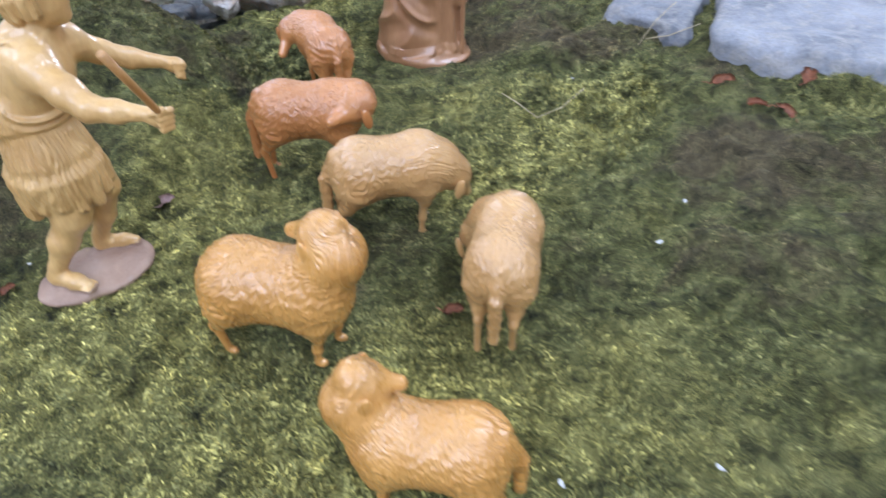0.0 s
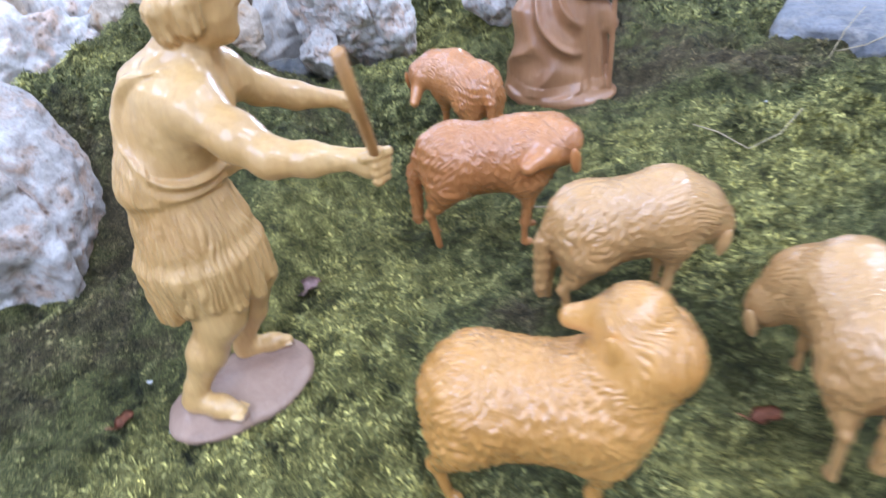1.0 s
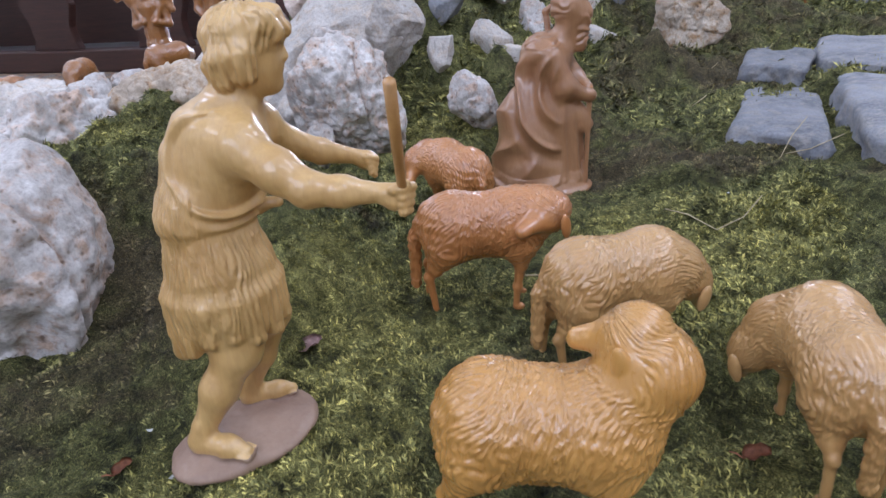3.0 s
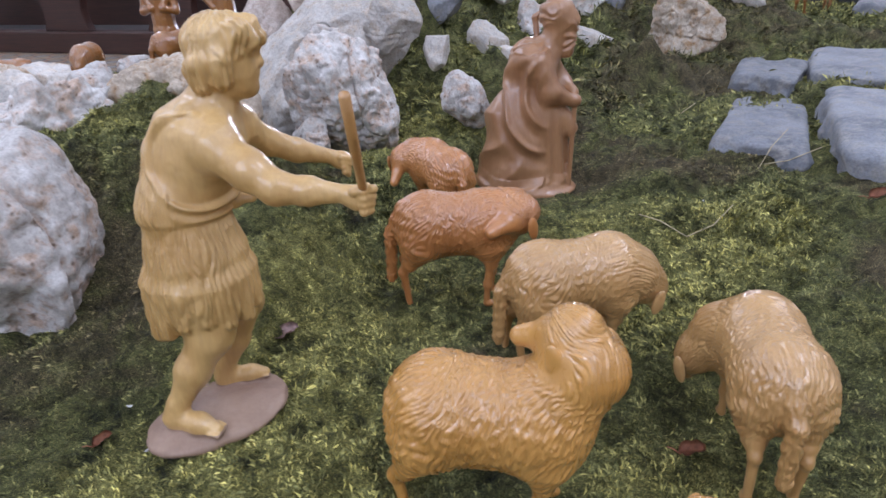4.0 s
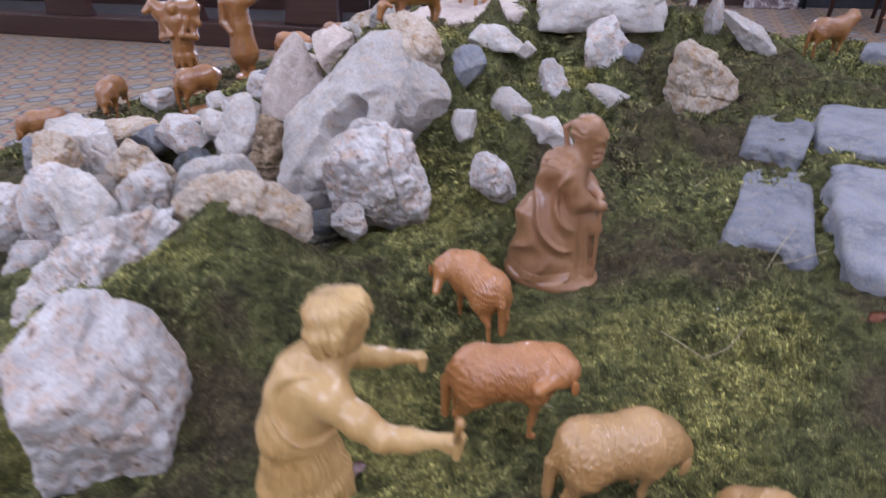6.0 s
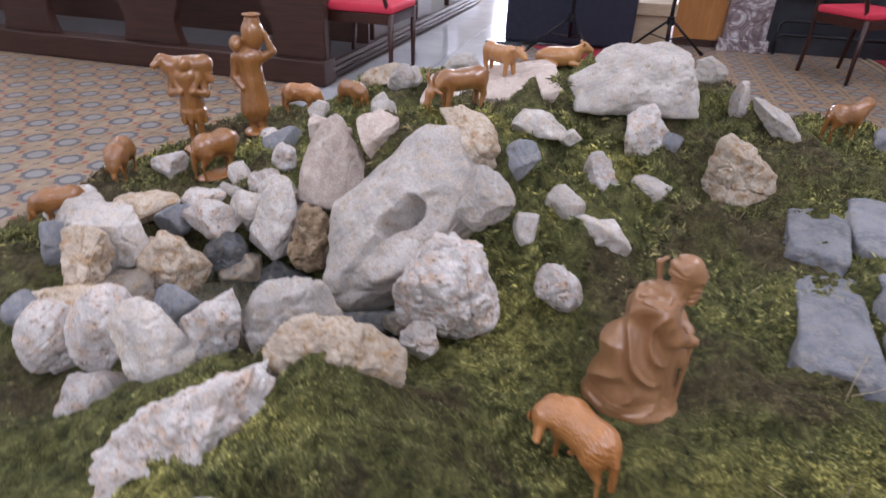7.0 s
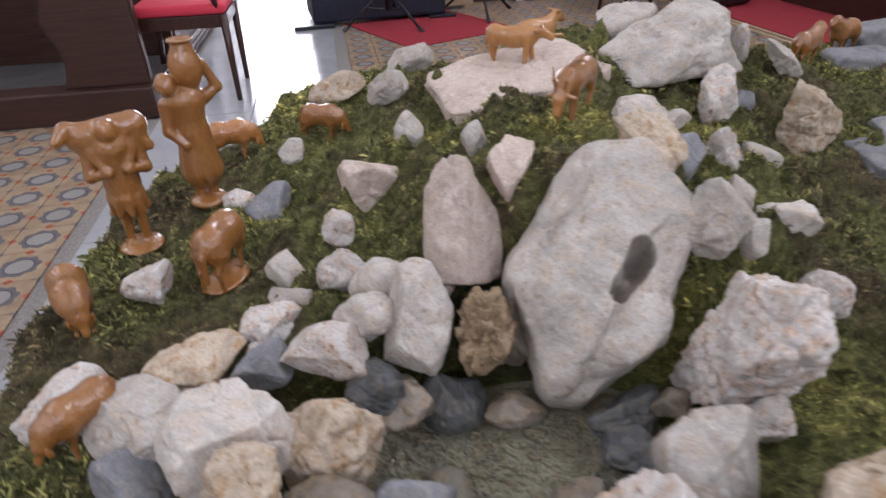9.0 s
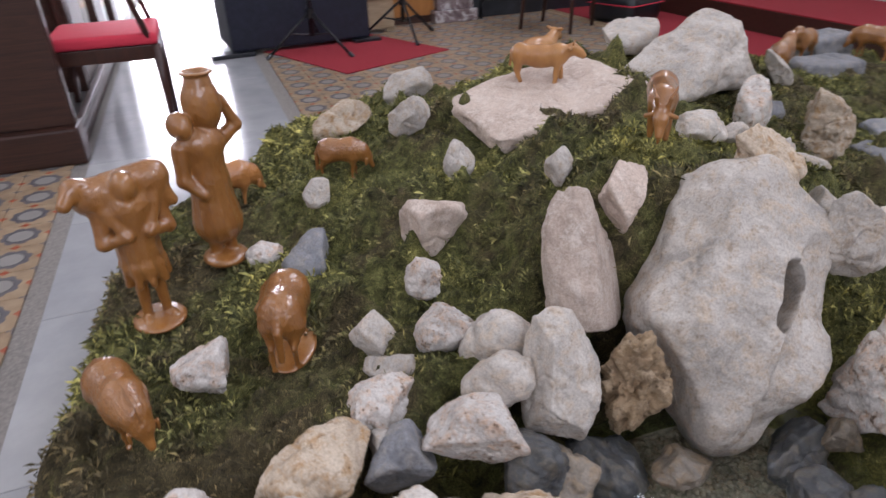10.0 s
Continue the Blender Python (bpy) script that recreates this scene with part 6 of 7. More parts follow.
pale.materials[0] = WOOD_AMBER
stand(pale, "sheep_figurine", 1.030, 2.910, 0.365, 20, "amber carved wooden sheep standing with raised head", "figurine", FAR)
stand(pale, "sheep_figurine", 1.30, 3.00, 0.36, 190, "amber carved wooden sheep near the mound's back edge", "figurine", FAR)
stand(graze, "sheep_figurine", 1.52, 2.86, 0.37, 100, "amber carved wooden sheep beside a squared block", "figurine", FAR)


def cow():
    P = [
        cone((-0.058, 0, 0.086), (0.050, 0, 0.088), 0.031, 0.032, 0.012), egg((-0.066, 0, 0.090), (0.030, 0.031, 0.034), (0, 0, 0), 0.012),
        egg((0.055, 0, 0.090), (0.030, 0.029, 0.036), (0, 0, 0), 0.012), egg((0.0, 0, 0.080), (0.05, 0.034, 0.034), (0, 0, 0), 0.012),
        cone((0.070, 0, 0.098), (0.100, 0.004, 0.108), 0.024, 0.018, 0.012), cone((0.100, 0.004, 0.110), (0.122, 0.010, 0.098), 0.018, 0.0135, 0.008), cone((0.120, 0.010, 0.098), (0.133, 0.012, 0.090), 0.0125, 0.0105, 0.006),
    ]
    for s in (1, -1):
        P += [cone((0.058, s * 0.016, 0.066), (0.060 + s * 0.008, s * 0.017, 0.006), 0.0115, 0.0068, 0.008), cone((-0.068, s * 0.017, 0.070), (-0.072, s * 0.018, 0.040), 0.016, 0.0085, 0.01),
              cone((-0.074, s * 0.018, 0.042), (-0.068 - s * 0.008, s * 0.018, 0.006), 0.0085, 0.0065, 0.005), cone((0.098, s * 0.016 + 0.004, 0.116), (0.094, s * 0.034 + 0.004, 0.116), 0.0055, 0.0065, 0.004),
              cone((0.102, s * 0.011 + 0.004, 0.122), (0.104, s * 0.020 + 0.004, 0.134), 0.004, 0.002, 0.003)]
    P += [cone((-0.094, 0, 0.100), (-0.100, 0.004, 0.050), 0.005, 0.004, 0.004)]
    return carve("cow_figurine", P, 0.0028, WOOD_COW, lambda p, n, w: 0.0008 * vnoise(p * 70, 3))


WOOD_COW = carved_wood("orange_carved_wood", (0.50, 0.24, 0.075), (0.38, 0.16, 0.045), 0.42)
stand(cow(), "cow_figurine", -0.112, 2.850, 0.526, -48, "orange-brown carved wooden cow standing on the flat slab", "figurine", FAR, 0.8)


def lying_ox():
    P = [egg((0, 0, 0.030), (0.085, 0.040, 0.036), (0, 0, 0), 0.01), cone((0.06, 0, 0.045), (0.095, 0.01, 0.062), 0.022, 0.017, 0.01), cone((0.095, 0.01, 0.062), (0.122, 0.016, 0.050), 0.017, 0.011, 0.008),
         cone((0.04, -0.03, 0.012), (0.085, -0.034, 0.008), 0.010, 0.007, 0.006), cone((-0.05, -0.034, 0.014), (-0.015, -0.042, 0.008), 0.012, 0.007, 0.006),
         cone((0.09, 0.02, 0.075), (0.088, 0.034, 0.080), 0.005, 0.005, 0.004), cone((0.09, -0.004, 0.075), (0.088, -0.02, 0.080), 0.005, 0.005, 0.004)]
    me = carve("ox_figurine", P, 0.003, WOOD_COW, lambda p, n, w: 0.001 * vnoise(p * 60, 5))
    stand(me, "ox_figurine", 0.090, 3.120, 0.510, 10, "orange-brown carved wooden ox lying behind the cow", "figurine", FAR)


lying_ox()


def goat():
    P = [cone((-0.045, 0, 0.070), (0.040, 0, 0.072), 0.026, 0.027, 0.01), egg((-0.05, 0, 0.073), (0.026, 0.026, 0.028), (0, 0, 0), 0.01),
         cone((0.052, 0, 0.080), (0.082, 0.0, 0.064), 0.021, 0.014, 0.01), cone((0.082, 0, 0.062), (0.094, 0, 0.050), 0.0135, 0.012, 0.006), cone((0.094, 0, 0.050), (0.104, 0, 0.026), 0.0115, 0.0075, 0.006),
         cone((0.098, 0, 0.022), (0.096, 0, 0.008), 0.0045, 0.002, 0.004)]
    for s in (1, -1):
        P += [cone((0.044, s * 0.014, 0.055), (0.046 + s * 0.006, s * 0.014, 0.004), 0.0095, 0.0052, 0.006), cone((-0.052, s * 0.014, 0.058), (-0.058, s * 0.015, 0.032), 0.013, 0.007, 0.008),
              cone((-0.060, s * 0.015, 0.034), (-0.054 + s * 0.005, s * 0.015, 0.004), 0.007, 0.005, 0.004), cone((0.088, s * 0.011, 0.058), (0.080, s * 0.026, 0.052), 0.005, 0.004, 0.003),
              cone((0.088, s * 0.007, 0.064), (0.094, s * 0.012, 0.088), 0.0042, 0.0036, 0.003), cone((0.094, s * 0.012, 0.088), (0.082, s * 0.020, 0.106), 0.0036, 0.0016, 0.003)]
    P += [cone((-0.072, 0, 0.085), (-0.082, 0, 0.078), 0.006, 0.004, 0.004)]
    me = carve("goat_figurine", P, 0.0024, WOOD_AMBER, lambda p, n, w: 0.0007 * vnoise(p * np.array([90, 90, 40]), 3))
    stand(me, "goat_figurine", -0.195, 2.375, 0.545, 222, "amber carved wooden goat with tall horns, head lowered to the moss", "figurine", FAR, 1.04)


goat()

# ---------------------------------------------------------------- the room
def wall(name, x0, x1, y0, y1, z0, z1, mat=PLASTER, label="plain pale plastered wall"):
    ob = part(name, bm_box(x0, x1, y0, y1, z0, z1), mat)
    ob.matrix_world = ROOM
    return tagged(ob, label, "wall", kind="structure")


def holed_wall(name, axis, at, lo, hi, holes):
    """A wall of 0.3 m with openings: holes of (from, to, sill, head)."""
    bm = bmesh.new()
    t0, t1 = (at, at + 0.3) if at > 0 else (at - 0.3, at)

    def block(a, b, z0, z1):
        if b - a > 1e-3 and z1 - z0 > 1e-3:
            if axis == "u":
                bm_box(t0, t1, a, b, z0, z1, bm=bm)
            else:
                bm_box(a, b, t0, t1, z0, z1, bm=bm)

    at_ = lo
    for a, b, z0, z1 in sorted(holes):
        block(at_, a, 0, CEIL)
        block(a, b, 0, z0)
        block(a, b, z1, CEIL)
        at_ = b
    block(at_, hi, 0, CEIL)
    ob = part(name, bm, PLASTER)
    ob.matrix_world = ROOM
    return tagged(ob, "plain pale plastered church wall with openings", "wall", kind="structure")


slots = [(v - WIN_W / 2, v + WIN_W / 2, WIN_Z0, WIN_Z1) for v in WIN_V]
holed_wall("wall_east", "u", U_RIGHT, V_BACK, V_FAR, slots)
holed_wall("wall_west", "u", U_LEFT, V_BACK, V_FAR, slots)
holed_wall("wall_south", "v", V_BACK, U_LEFT - 0.3, U_RIGHT + 0.3, [(-2.7, 0.7, 2.8, 6.0)])
holed_wall("wall_north", "v", V_FAR, U_LEFT - 0.3, U_RIGHT + 0.3, [(-2.45, -0.55, 0.0, 2.8)])
wall("ceiling", U_LEFT - 0.3, U_RIGHT + 0.3, V_BACK - 0.3, V_FAR + 0.3, CEIL, CEIL + 0.2, PLASTER, "plain pale plastered ceiling")

AISLE_U0, AISLE_U1 = -1.93, -1.05


def floor():
    ob = part("floor", bm_box(U_LEFT, U_RIGHT, V_BACK, V_FAR, -0.06, -0.006), GROUT)
    ob.matrix_world = ROOM
    tagged(ob, "church floor of patterned cement tiles and a pale tiled aisle", "floor", kind="structure")
    g = 0.0012

    def tile_mesh(name, w, h, mat):
        bm = bm_box(-w / 2 + g, w / 2 - g, -h / 2 + g, h / 2 - g, -0.012, 0.0, 0.0008, 1)
        me = bpy.data.meshes.new(name)
        bm.to_mesh(me)
        bm.free()
        me.materials.append(mat)
        return me

    square = tile_mesh("tile", TILE, TILE, TILE_PATTERN)
    rest, done = [], 0
    u0, v0 = TILE_OFF
    spots = []
    for i in range(int((U_LEFT - u0) / TILE) + 1, int((U_RIGHT - u0) / TILE)):
        for j in range(int((V_BACK - v0) / TILE) + 1, int((V_FAR - v0) / TILE)):
            u, v = u0 + i * TILE, v0 + j * TILE
            if AISLE_U0 - 0.02 < u < AISLE_U1 + 0.02:
                continue
            spots.append((u, v))
    near = lambda s: -3.4 < s[0] < AISLE_U0 and 2.45 < s[1] < 4.35 or 0.0 < s[0] < 2.2 and 3.6 < s[1] < 5.0
    for u, v in spots:
        if near(s := (u, v)) and done < 300:
            t = new("tile", square)
            t.parent = ob
            t.location = (u, v, 0.0)
            t.rotation_euler = (0, 0, 0)
            done += 1
        else:
            rest.append((u, v))
    c = np.array(rest)
    w = TILE / 2 - g
    corner = np.array([(-w, -w), (w, -w), (w, w), (-w, w)])
    verts = np.concatenate([np.concatenate([c[:, None] + corner, np.zeros((len(c), 4, 1))], -1).reshape(-1, 3), np.concatenate([c[:, None] + corner, np.full((len(c), 4, 1), -0.012)], -1).reshape(-1, 3)])
    n = len(c) * 4
    top = np.arange(n).reshape(-1, 4)
    sides = [np.stack([top[:, a] + n, top[:, b] + n, top[:, b], top[:, a]], -1) for a, b in ((0, 1), (1, 2), (2, 3), (3, 0))]
    me = mesh_of("tiles", verts, np.concatenate([top] + sides), TILE_PATTERN, False)
    r = new("tiles", me)
    r.parent = ob
    tagged(r, "patterned cement floor tiles", kind="stuff")
    wide = (AISLE_U1 - AISLE_U0) / 2
    long = 0.6
    slab = tile_mesh("aisle_tile", wide, long, AISLE_TILE)
    for i in range(2):
        for j in range(int((V_FAR - 1.2) / long)):
            t = new("aisle_tile", slab)
            t.parent = ob
            t.location = (AISLE_U0 + wide * (i + 0.5), 1.5 + long * j, 0.0)


floor()


def chair(m, group, label):
    ob = thing("chair", m, label, "chair", group)
    w, d = 0.21, 0.22
    bm = bm_box(-w - 0.015, w + 0.015, -d, d, 0.425, 0.475, 0.022, 4)
    for v in bm.verts:
        if v.co.z > 0.455:
            v.co.z += 0.018 * (1 - (v.co.x / w) ** 2) * (1 - (v.co.y / d) ** 2)
    part("seat", bm, RED_CLOTH, ob, "red upholstered seat", True)
    for s in (1, -1):
        part("rail", bm_box(s * w - 0.011, s * w + 0.011, -d + 0.02, d - 0.02, 0.365, 0.424, 0.003), CHAIR_WOOD, ob)
        part("rail", bm_box(-w + 0.02, w - 0.02, s * d * 0.93 - 0.011, s * d * 0.93 + 0.011, 0.365, 0.424, 0.003), CHAIR_WOOD, ob)
    for s in (1, -1):
        part("leg", bm_tube([(s * w, -d * 0.93, 0.0), (s * w, -d * 0.93, 0.20), (s * w, -d * 0.93, 0.425)], [0.013, 0.016, 0.020], 8), CHAIR_WOOD, ob, "", True)
        part("leg", bm_tube([(s * w * 0.95, d * 1.08, 0.0), (s * w * 0.97, d * 0.98, 0.22), (s * w, d * 0.93, 0.42), (s * w, d * 1.0, 0.65), (s * w, d * 1.2, 0.92)], [0.014, 0.017, 0.021, 0.018, 0.014], 8), CHAIR_WOOD, ob, "", True)
        part("armrest", bm_tube([(s * w, d * 1.0, 0.66), (s * w * 1.12, 0.05, 0.69), (s * w * 1.12, -d * 0.6, 0.67), (s * w, -d * 0.85, 0.44)], [0.013, 0.016, 0.016, 0.014], 8), CHAIR_WOOD, ob, "", True)
    part("backrest", bm_box(-w, w, d * 1.10, d * 1.22, 0.60, 0.90, 0.012, 3), RED_CLOTH, ob, "red upholstered backrest", True)
    return ob


def pews():
    """Dark pew block: a plinth, shaped uprights with openwork between, a top rail, and the benches behind."""
    m = in_room(-1.93, 4.22)
    ob = thing("choir_stall", m, "dark carved wooden pew front with curved openwork on a plinth", "pew")
    part("plinth", bm_box(-4.6, 0, 0.0, 0.16, 0.0, 0.155, 0.012, 2), PEW_WOOD, ob)
    # not part of the stall: added to block the bright room and darken the openings
    part("back_board", bm_box(-4.6, -0.04, 0.80, 0.83, 0.118, 0.96), PEW_WOOD, ob)
    part("top_rail", bm_box(-4.6, 0.0, 0.02, 0.14, 0.88, 0.96, 0.012, 2), PEW_WOOD, ob)
    for x in (-4.45, -3.35, -2.25, -1.25, -0.17):
        curve = []
        n = 14
        for i in range(n + 1):
            t = i / n
            curve.append((0.13 + 0.13 * math.sin(math.pi * t) ** 2 * (1 if t < 0.5 else 0.7) + (0.10 * max(0, 0.25 - t) / 0.25), 0.156 + 0.72 * t))
        if x > -0.5:
            outline = [(x + a, z) for a, z in [(0.16, 0.156)]] + [(x + 0.16, 0.878)] + [(x - a, z) for a, z in curve[::-1]]
        else:
            outline = [(x + a, z) for a, z in curve] + [(x - a, z) for a, z in curve[::-1]]
        part("upright", bm_prism(outline, 0.05, 0.11, 0.006), PEW_WOOD, ob)
    for j in range(3):
        v = 5.15 + 1.0 * j
        bench = thing("pew", in_room(-1.98, v), "dark wooden church pew with plain seat", "pew", "pews along the aisle")
        part("end_panel", bm_prism([(0, 0), (0.42, 0), (0.42, 0.44), (0.30, 0.50), (0.28, 0.90), (0.16, 0.96), (0.02, 0.92)], 0, 0.05, 0.006), PEW_WOOD, bench).matrix_basis = pose(0, 0, 0.12, 0, 0, 90)
        part("seat", bm_box(-3.8, -0.06, 0.02, 0.40, 0.52, 0.56, 0.006), PEW_WOOD, bench)
        part("backrest", bm_box(-3.8, -0.06, 0.0, 0.03, 0.60, 1.0, 0.006), PEW_WOOD, bench)
        part("foot", bm_box(-1.9, -1.84, 0.04, 0.38, 0.12, 0.52, 0.006), PEW_WOOD, bench)
    st = thing("pew_platform", in_room(-1.95, 4.38), "dark slatted wooden platform edge beside the aisle", "platform")
    part("deck", bm_box(-4.5, -0.03, 0.0, 4.0, 0.0, 0.115), PEW_GREY, st)
    for i, z in enumerate((0.012, 0.052, 0.092)):
        part("slat", bm_box(-0.028, -0.004 + 0.004 * i, 0.0, 4.0, z, z + 0.030, 0.004), PEW_WOOD, st)


PEW_GREY = plain("worn_grey_boards", (0.09, 0.088, 0.088), 0.3, 0, 8, 0.3)
pews()
CHAIRS = "red chairs in the church"
chair(in_room(-1.775, 4.62, 0, 90), CHAIRS, "dark wooden armchair with a red upholstered seat beside the aisle")
chair(pose(2.33, 5.66, 0, 0, 0, 25), CHAIRS, "dark wooden armchair with a red upholstered seat before the dark wall")
chair(pose(0.2, 9.2, 0, 0, 0, 150), CHAIRS, "dark wooden armchair with a red upholstered seat far down the aisle")


def carpet():
    bm = bm_box(0, 0.90, 0, 1.0, 0.0, 0.006)
    ob = part("carpet", bm, RED_CARPET)
    ob.matrix_world = pose(0.304, 5.246, 0.001, 0, 0, 14)
    tagged(ob, "dark red carpet lying on the patterned tiles", "carpet")
    bm = bm_box(0, 1.6, 0, 3.2, 0.0, 0.006)
    ob = part("carpet", bm, RED_CARPET)
    ob.matrix_world = in_room(1.86, 4.45, 0.001, 2)
    tagged(ob, "red carpet running up to the altar step", "carpet")
    for du in (-0.10, -0.03):
        bm = bm_box(du - 0.012, du + 0.012, 0.0, 3.0, 0.0, 0.012, 0.003)
        ob = part("trim", bm, PALE_WOOD)
        ob.matrix_world = in_room(1.84, 4.45, 0.0, 2)
        tagged(ob, "narrow pale strip along the carpet", "trim", kind="structure")


carpet()


def step_block():
    ob = thing("altar_step", in_room(2.55, 3.55), "low step covered with red carpet", "step")
    part("body", bm_box(0, 1.0, 0, 3.0, 0.0, 0.17, 0.006), PEW_WOOD, ob)
    part("carpet", bm_box(-0.005, 1.0, -0.005, 3.0, 0.171, 0.180, 0.003), RED_CARPET, ob, "red carpet")


step_block()


def black_stand():
    ob = thing("keyboard_stand", pose(-0.12, 6.12, 0, 0, 0, -4), "cabinet draped in black-blue cloth beside the aisle", "stand")
    bm = bm_box(-0.05, 0.98, 0.05, 0.62, 0.03, 1.05, 0.02, 2)
    part("drape", bm, NAVY_CLOTH, ob)
    part("foot", bm_box(-0.20, 0.10, 0.0, 0.10, 0.0, 0.03, 0.006), BLACK_PAINT, ob)
    part("foot", bm_box(0.84, 1.05, 0.0, 0.10, 0.0, 0.03, 0.006), BLACK_PAINT, ob)


black_stand()


def tripod(x, y, turn, label):
    ob = thing("tripod_stand", pose(x, y, 0, 0, 0, turn), label, "stand")
    part("pole", bm_tube([(0, 0, 0.12), (0, 0, 0.5), (0, 0, 1.1)], [0.016, 0.014, 0.012], 12), BLACK_METAL, ob, "", True)
    part("collar", bm_tube([(0, 0, 0.24), (0, 0, 0.30)], 0.028, 12), BLACK_METAL, ob)
    for a in (20, 140, 260):
        c, s = math.cos(radians(a)), math.sin(radians(a))
        leg = part("leg", bm_tube([(0.02 * c, 0.02 * s, 0.27), (0.33 * c, 0.33 * s, 0.012)], 0.010, 8), BLACK_METAL, ob, "", True)
        part("rubber_foot", bm_tube([(0.31 * c, 0.31 * s, 0.03), (0.345 * c, 0.345 * s, 0.004)], 0.015, 8), BLACK_PAINT, leg)
        part("brace", bm_tube([(0.01 * c, 0.01 * s, 0.13), (0.16 * c, 0.16 * s, 0.15)], 0.006, 6), BLACK_METAL, ob)


tripod(1.12, 6.05, 0, "black metal tripod stand on the floor by the carpet")
tripod(0.35, 5.95, 40, "black metal tripod stand on the red carpet")


def wooden_box():
    ob = thing("wooden_box", pose(0.98, 6.50, 0, 0, 0, -4), "pale plywood box with a projecting lid", "box")
    part("body", bm_box(-0.22, 0.22, -0.14, 0.14, 0.03, 0.26, 0.006), PALE_WOOD, ob)
    part("lid", bm_box(-0.25, 0.25, -0.17, 0.17, 0.26, 0.36, 0.008), PALE_WOOD, ob)
    for x in (-0.19, 0.19):
        part("foot", bm_box(x - 0.04, x + 0.04, -0.13, 0.13, 0.0, 0.03, 0.003), PALE_WOOD, ob)


wooden_box()


def back_furniture():
    cab = thing("cabinet", pose(1.47, 6.55, 0, 0, 0, -8), "tall orange-brown veneered cabinet", "cabinet")
    part("body", bm_box(-0.20, 0.20, 0, 0.4, 0.06, 1.8, 0.006), ORANGE_WOOD, cab)
    part("plinth", bm_box(-0.19, 0.19, 0.02, 0.38, 0.0, 0.06), PEW_WOOD, cab)
    pil = thing("pilaster", pose(1.82, 6.42, 0, 0, 0, -8), "veined purple-grey marble pilaster", "pillar", kind="structure")
    part("shaft", bm_box(-0.17, 0.17, 0, 0.4, 0.10, 3.0, 0.01), MARBLE, pil)
    part("base", bm_box(-0.20, 0.20, -0.03, 0.4, 0.0, 0.10, 0.008), MARBLE, pil)
    w = part("wall_altar", bm_box(0, 3.0, 0.0, 0.3, 0, 3.0), DARK_WALL)
    w.matrix_world = pose(2.02, 6.48, 0, 0, 0, -8)
    tagged(w, "dark polished stone wall behind the chair", "wall", kind="structure")
    for x0, x1 in ((0.08, 0.75), (0.85, 1.6)):
        bm = bm_box(x0, x1, -0.03, 0.0, 0.42, 0.95, 0.01)
        p = part("wall_panel", bm, BLACK_PAINT)
        p.matrix_world = pose(2.02, 6.48, 0, 0, 0, -8)
        tagged(p, "black polished panel on the dark wall", "panel", kind="structure")
    r = thing("heating_pipe", pose(2.05, 6.40, 0, 0, 0, -8), "dark metal heating pipes low along the wall", "pipe")
    for z in (0.16, 0.27):
        part("tube", bm_tube([(0.02, 0.0, 0.0), (0.02, 0, z - 0.03), (0.05, 0, z), (1.4, 0, z)], 0.014, 8), BLACK_METAL, r, "", True)
    bag = thing("cushion", pose(2.95, 5.55, 0, 0, 0, 10), "black round-edged cushion with a red seam on the floor", "cushion")
    part("body", bm_box(-0.22, 0.22, -0.22, 0.22, 0.007, 0.22, 0.07, 4), BLACK_PAINT, bag, "", True)
    part("seam", bm_box(-0.224, 0.224, -0.224, 0.224, 0.15, 0.158, 0.003), RED_CLOTH, bag)


back_furniture()
moss_fronds(94000, 4)


# ---------------------------------------------------------------- leaves, straws and petals on the moss
LEAF_BROWN = plain("dry_leaf", (0.30, 0.11, 0.05), 0.6, 0, 160, 0.4)
LEAF_PINK = plain("pinkish_dry_leaf", (0.42, 0.27, 0.24), 0.6, 0, 160, 0.35)
STRAW = plain("dry_straw", (0.42, 0.34, 0.20), 0.7, 0, 90, 0.3)
PETAL = plain("white_petal", (0.50, 0.49, 0.46), 0.7, 0, 60, 0.15)


def dry_leaf(x, y, size, turn, mat, label):
    """A curled leaf with a pointed tip, lobed edge and a stalk."""
    rng = np.random.default_rng(int(1000 * (x + 2) + 100 * y))
    bm = bmesh.new()
    n = 9
    rows = []
    for i in range(n):
        t = i / (n - 1)
        half = size * 0.36 * math.sin(math.pi * min(1, t * 0.95 + 0.04)) ** 0.7 * (1 + 0.25 * math.sin(9 * t))
        rows.append([bm.verts.new((size * (t - 0.5), half * s, size * (0.16 * s * s + 0.12 * math.sin(2.6 * t) + 0.03 * rng.normal()))) for s in (-1, -0.5, 0, 0.5, 1)])
    for a, b in zip(rows, rows[1:]):
        for k in range(4):
            bm.faces.new((a[k], b[k], b[k + 1], a[k + 1]))
    bmesh.ops.solidify(bm, geom=bm.faces[:], thickness=0.0006)
    bm_tube([(-size * 0.5, 0, 0.0), (-size * 0.7, 0.002, 0.004), (-size * 0.85, 0.006, 0.002)], 0.0007, 5, bm)
    ob = part("dry_leaf", bm, mat, None, "", True)
    ob.matrix_world = pose(x, y, ground_z(x, y) + 0.004, 6, -8, turn)
    tagged(ob, label, "leaf")


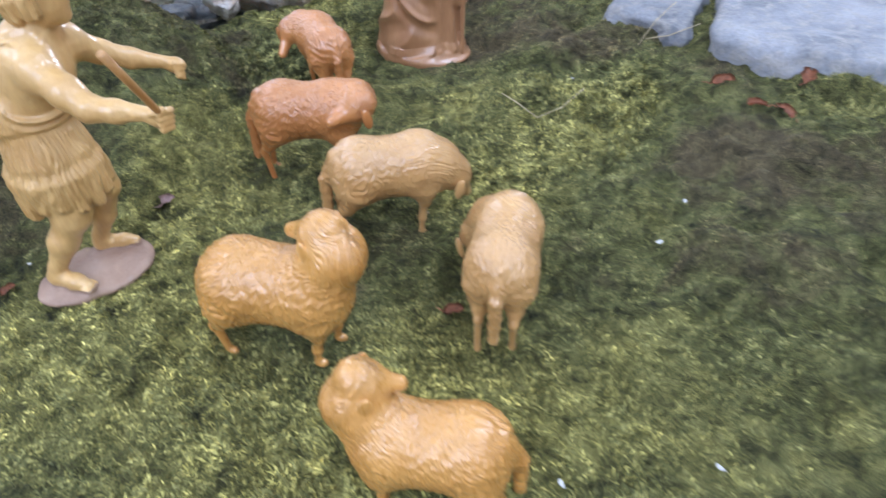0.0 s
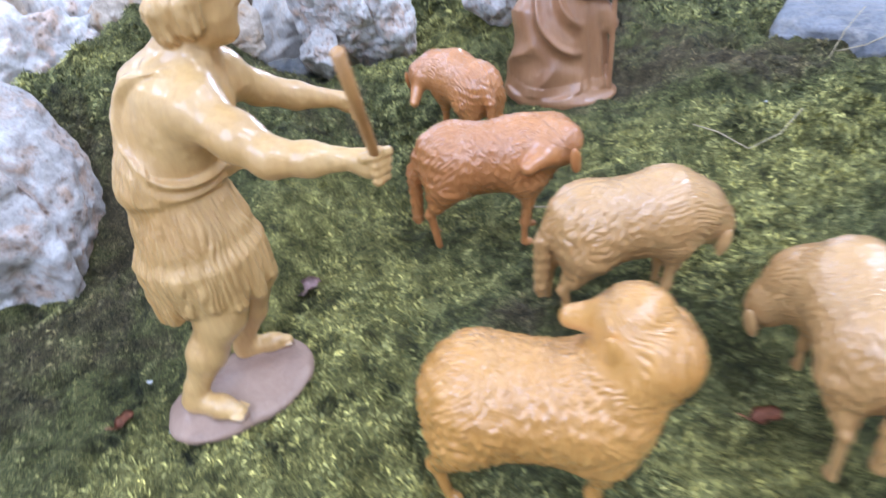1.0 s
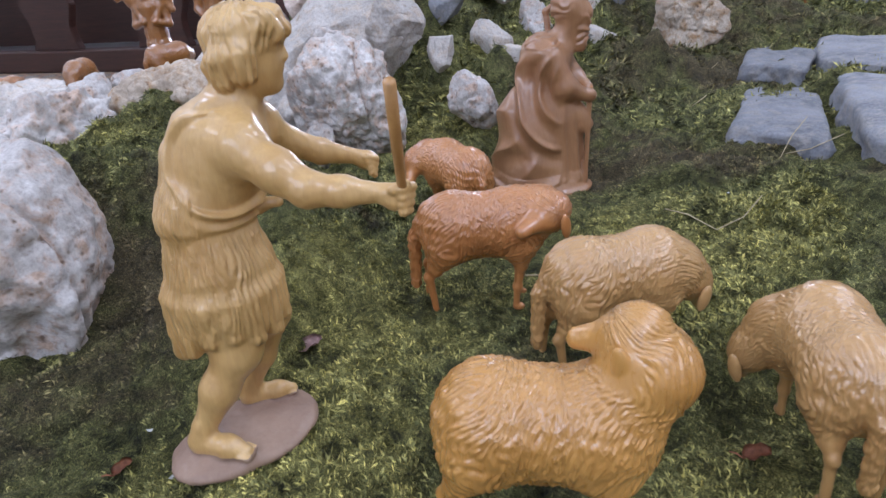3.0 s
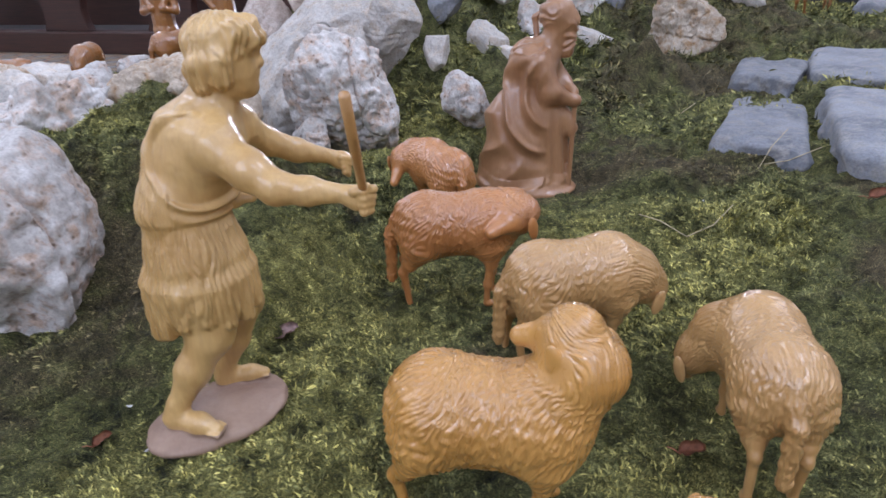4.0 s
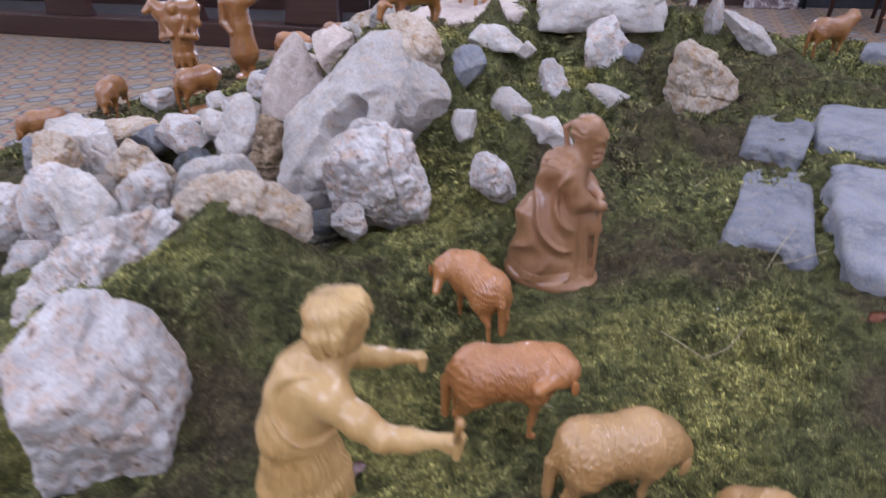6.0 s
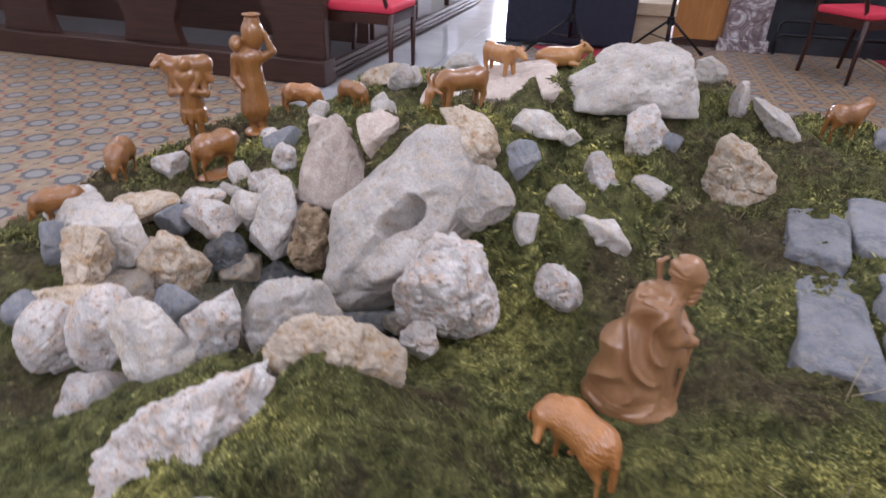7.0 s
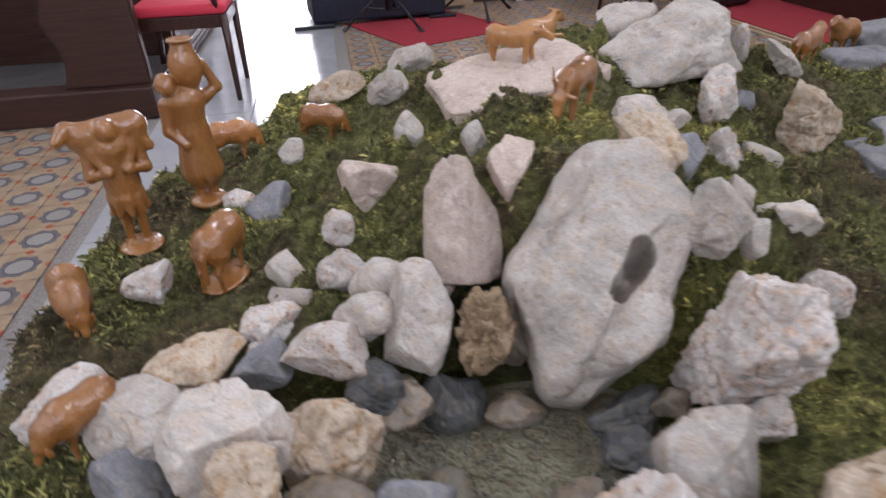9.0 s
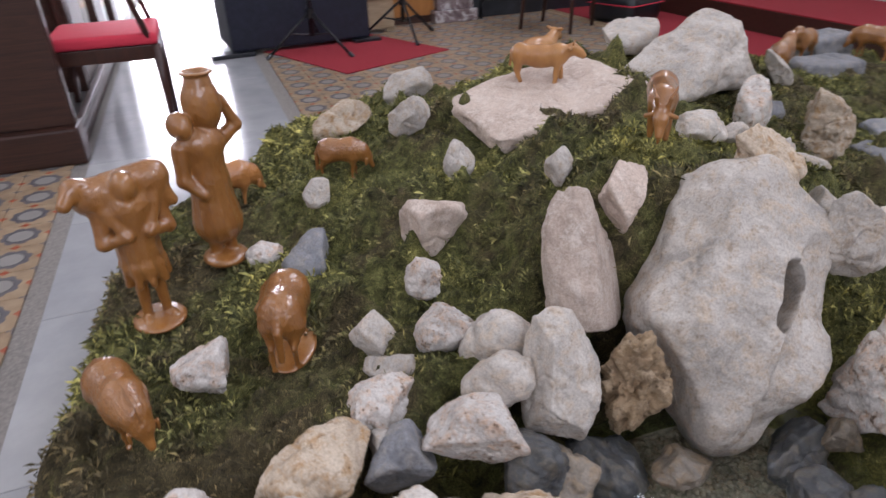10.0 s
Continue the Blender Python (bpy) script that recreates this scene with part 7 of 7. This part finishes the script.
dry_leaf(-0.018, 1.178, 0.030, 40, LEAF_PINK, "pinkish dry leaf lying on the moss")
dry_leaf(0.716, 1.560, 0.034, 10, LEAF_BROWN, "reddish-brown dry leaf lying on the moss")
dry_leaf(0.839, 1.584, 0.034, 70, LEAF_BROWN, "reddish-brown dry leaf lying on the moss")
dry_leaf(0.799, 1.508, 0.032, 130, LEAF_BROWN, "reddish-brown dry leaf lying on the moss")
dry_leaf(0.757, 1.500, 0.034, 200, LEAF_BROWN, "reddish-brown dry leaf lying on the moss")
dry_leaf(-0.126, 1.010, 0.018, 60, LEAF_BROWN, "small brown dry leaf lying on the moss")
dry_leaf(0.392, 1.066, 0.022, 10, LEAF_BROWN, "small brown dry leaf lying on the moss")


def straw(points, r, label="thin dry grass stalk lying on the moss"):
    pts = [(x, y, ground_z(x, y) + h) for x, y, h in points]
    ob = part("grass_stalk", bm_tube(pts, r, 6), STRAW, None, "", True)
    tagged(ob, label, "stalk")


straw([(0.385, 1.505, 0.014), (0.41, 1.475, 0.018), (0.445, 1.462, 0.018), (0.48, 1.475, 0.018), (0.51, 1.512, 0.014)], 0.0008)
straw([(0.192, 1.325, 0.012), (0.222, 1.318, 0.014)], 0.0011)
straw([(0.60, 1.735, 0.004), (0.625, 1.77, 0.02), (0.66, 1.815, 0.03)], 0.0008)
straw([(0.61, 1.74, 0.004), (0.65, 1.75, 0.02), (0.70, 1.757, 0.024)], 0.0008)
straw([(0.52, 2.06, 0.006), (0.55, 2.075, 0.016)], 0.0009)
straw([(0.56, 2.33, 0.002), (0.565, 2.325, 0.03)], 0.0008)
straw([(0.60, 2.29, 0.002), (0.615, 2.285, 0.028)], 0.0008)


def petal(x, y, size, turn):
    bm = bmesh.new()
    bmesh.ops.create_uvsphere(bm, u_segments=10, v_segments=6, radius=1.0)
    for v in bm.verts:
        v.co = Vector((v.co.x * size, v.co.y * size * 0.5 * (1 + 0.4 * v.co.x), v.co.z * size * 0.12 + size * 0.35 * v.co.x * v.co.x))
    ob = part("petal", bm, PETAL, None, "", True)
    ob.matrix_world = pose(x, y, ground_z(x, y) + 0.006, 8, 5, turn)
    tagged(ob, "small white petal lying on the moss", "petal", "white petals on the moss")


for x, y, s, a in ((0.648, 1.294, 0.006, 80), (0.614, 1.218, 0.007, 35), (0.520, 0.897, 0.006, 120), (0.654, 0.934, 0.006, 140), (-0.076, 1.006, 0.006, 70), (-0.120, 1.045, 0.004, 10), (0.49, 1.60, 0.004, 50)):
    petal(x, y, 0.8 * s, a)
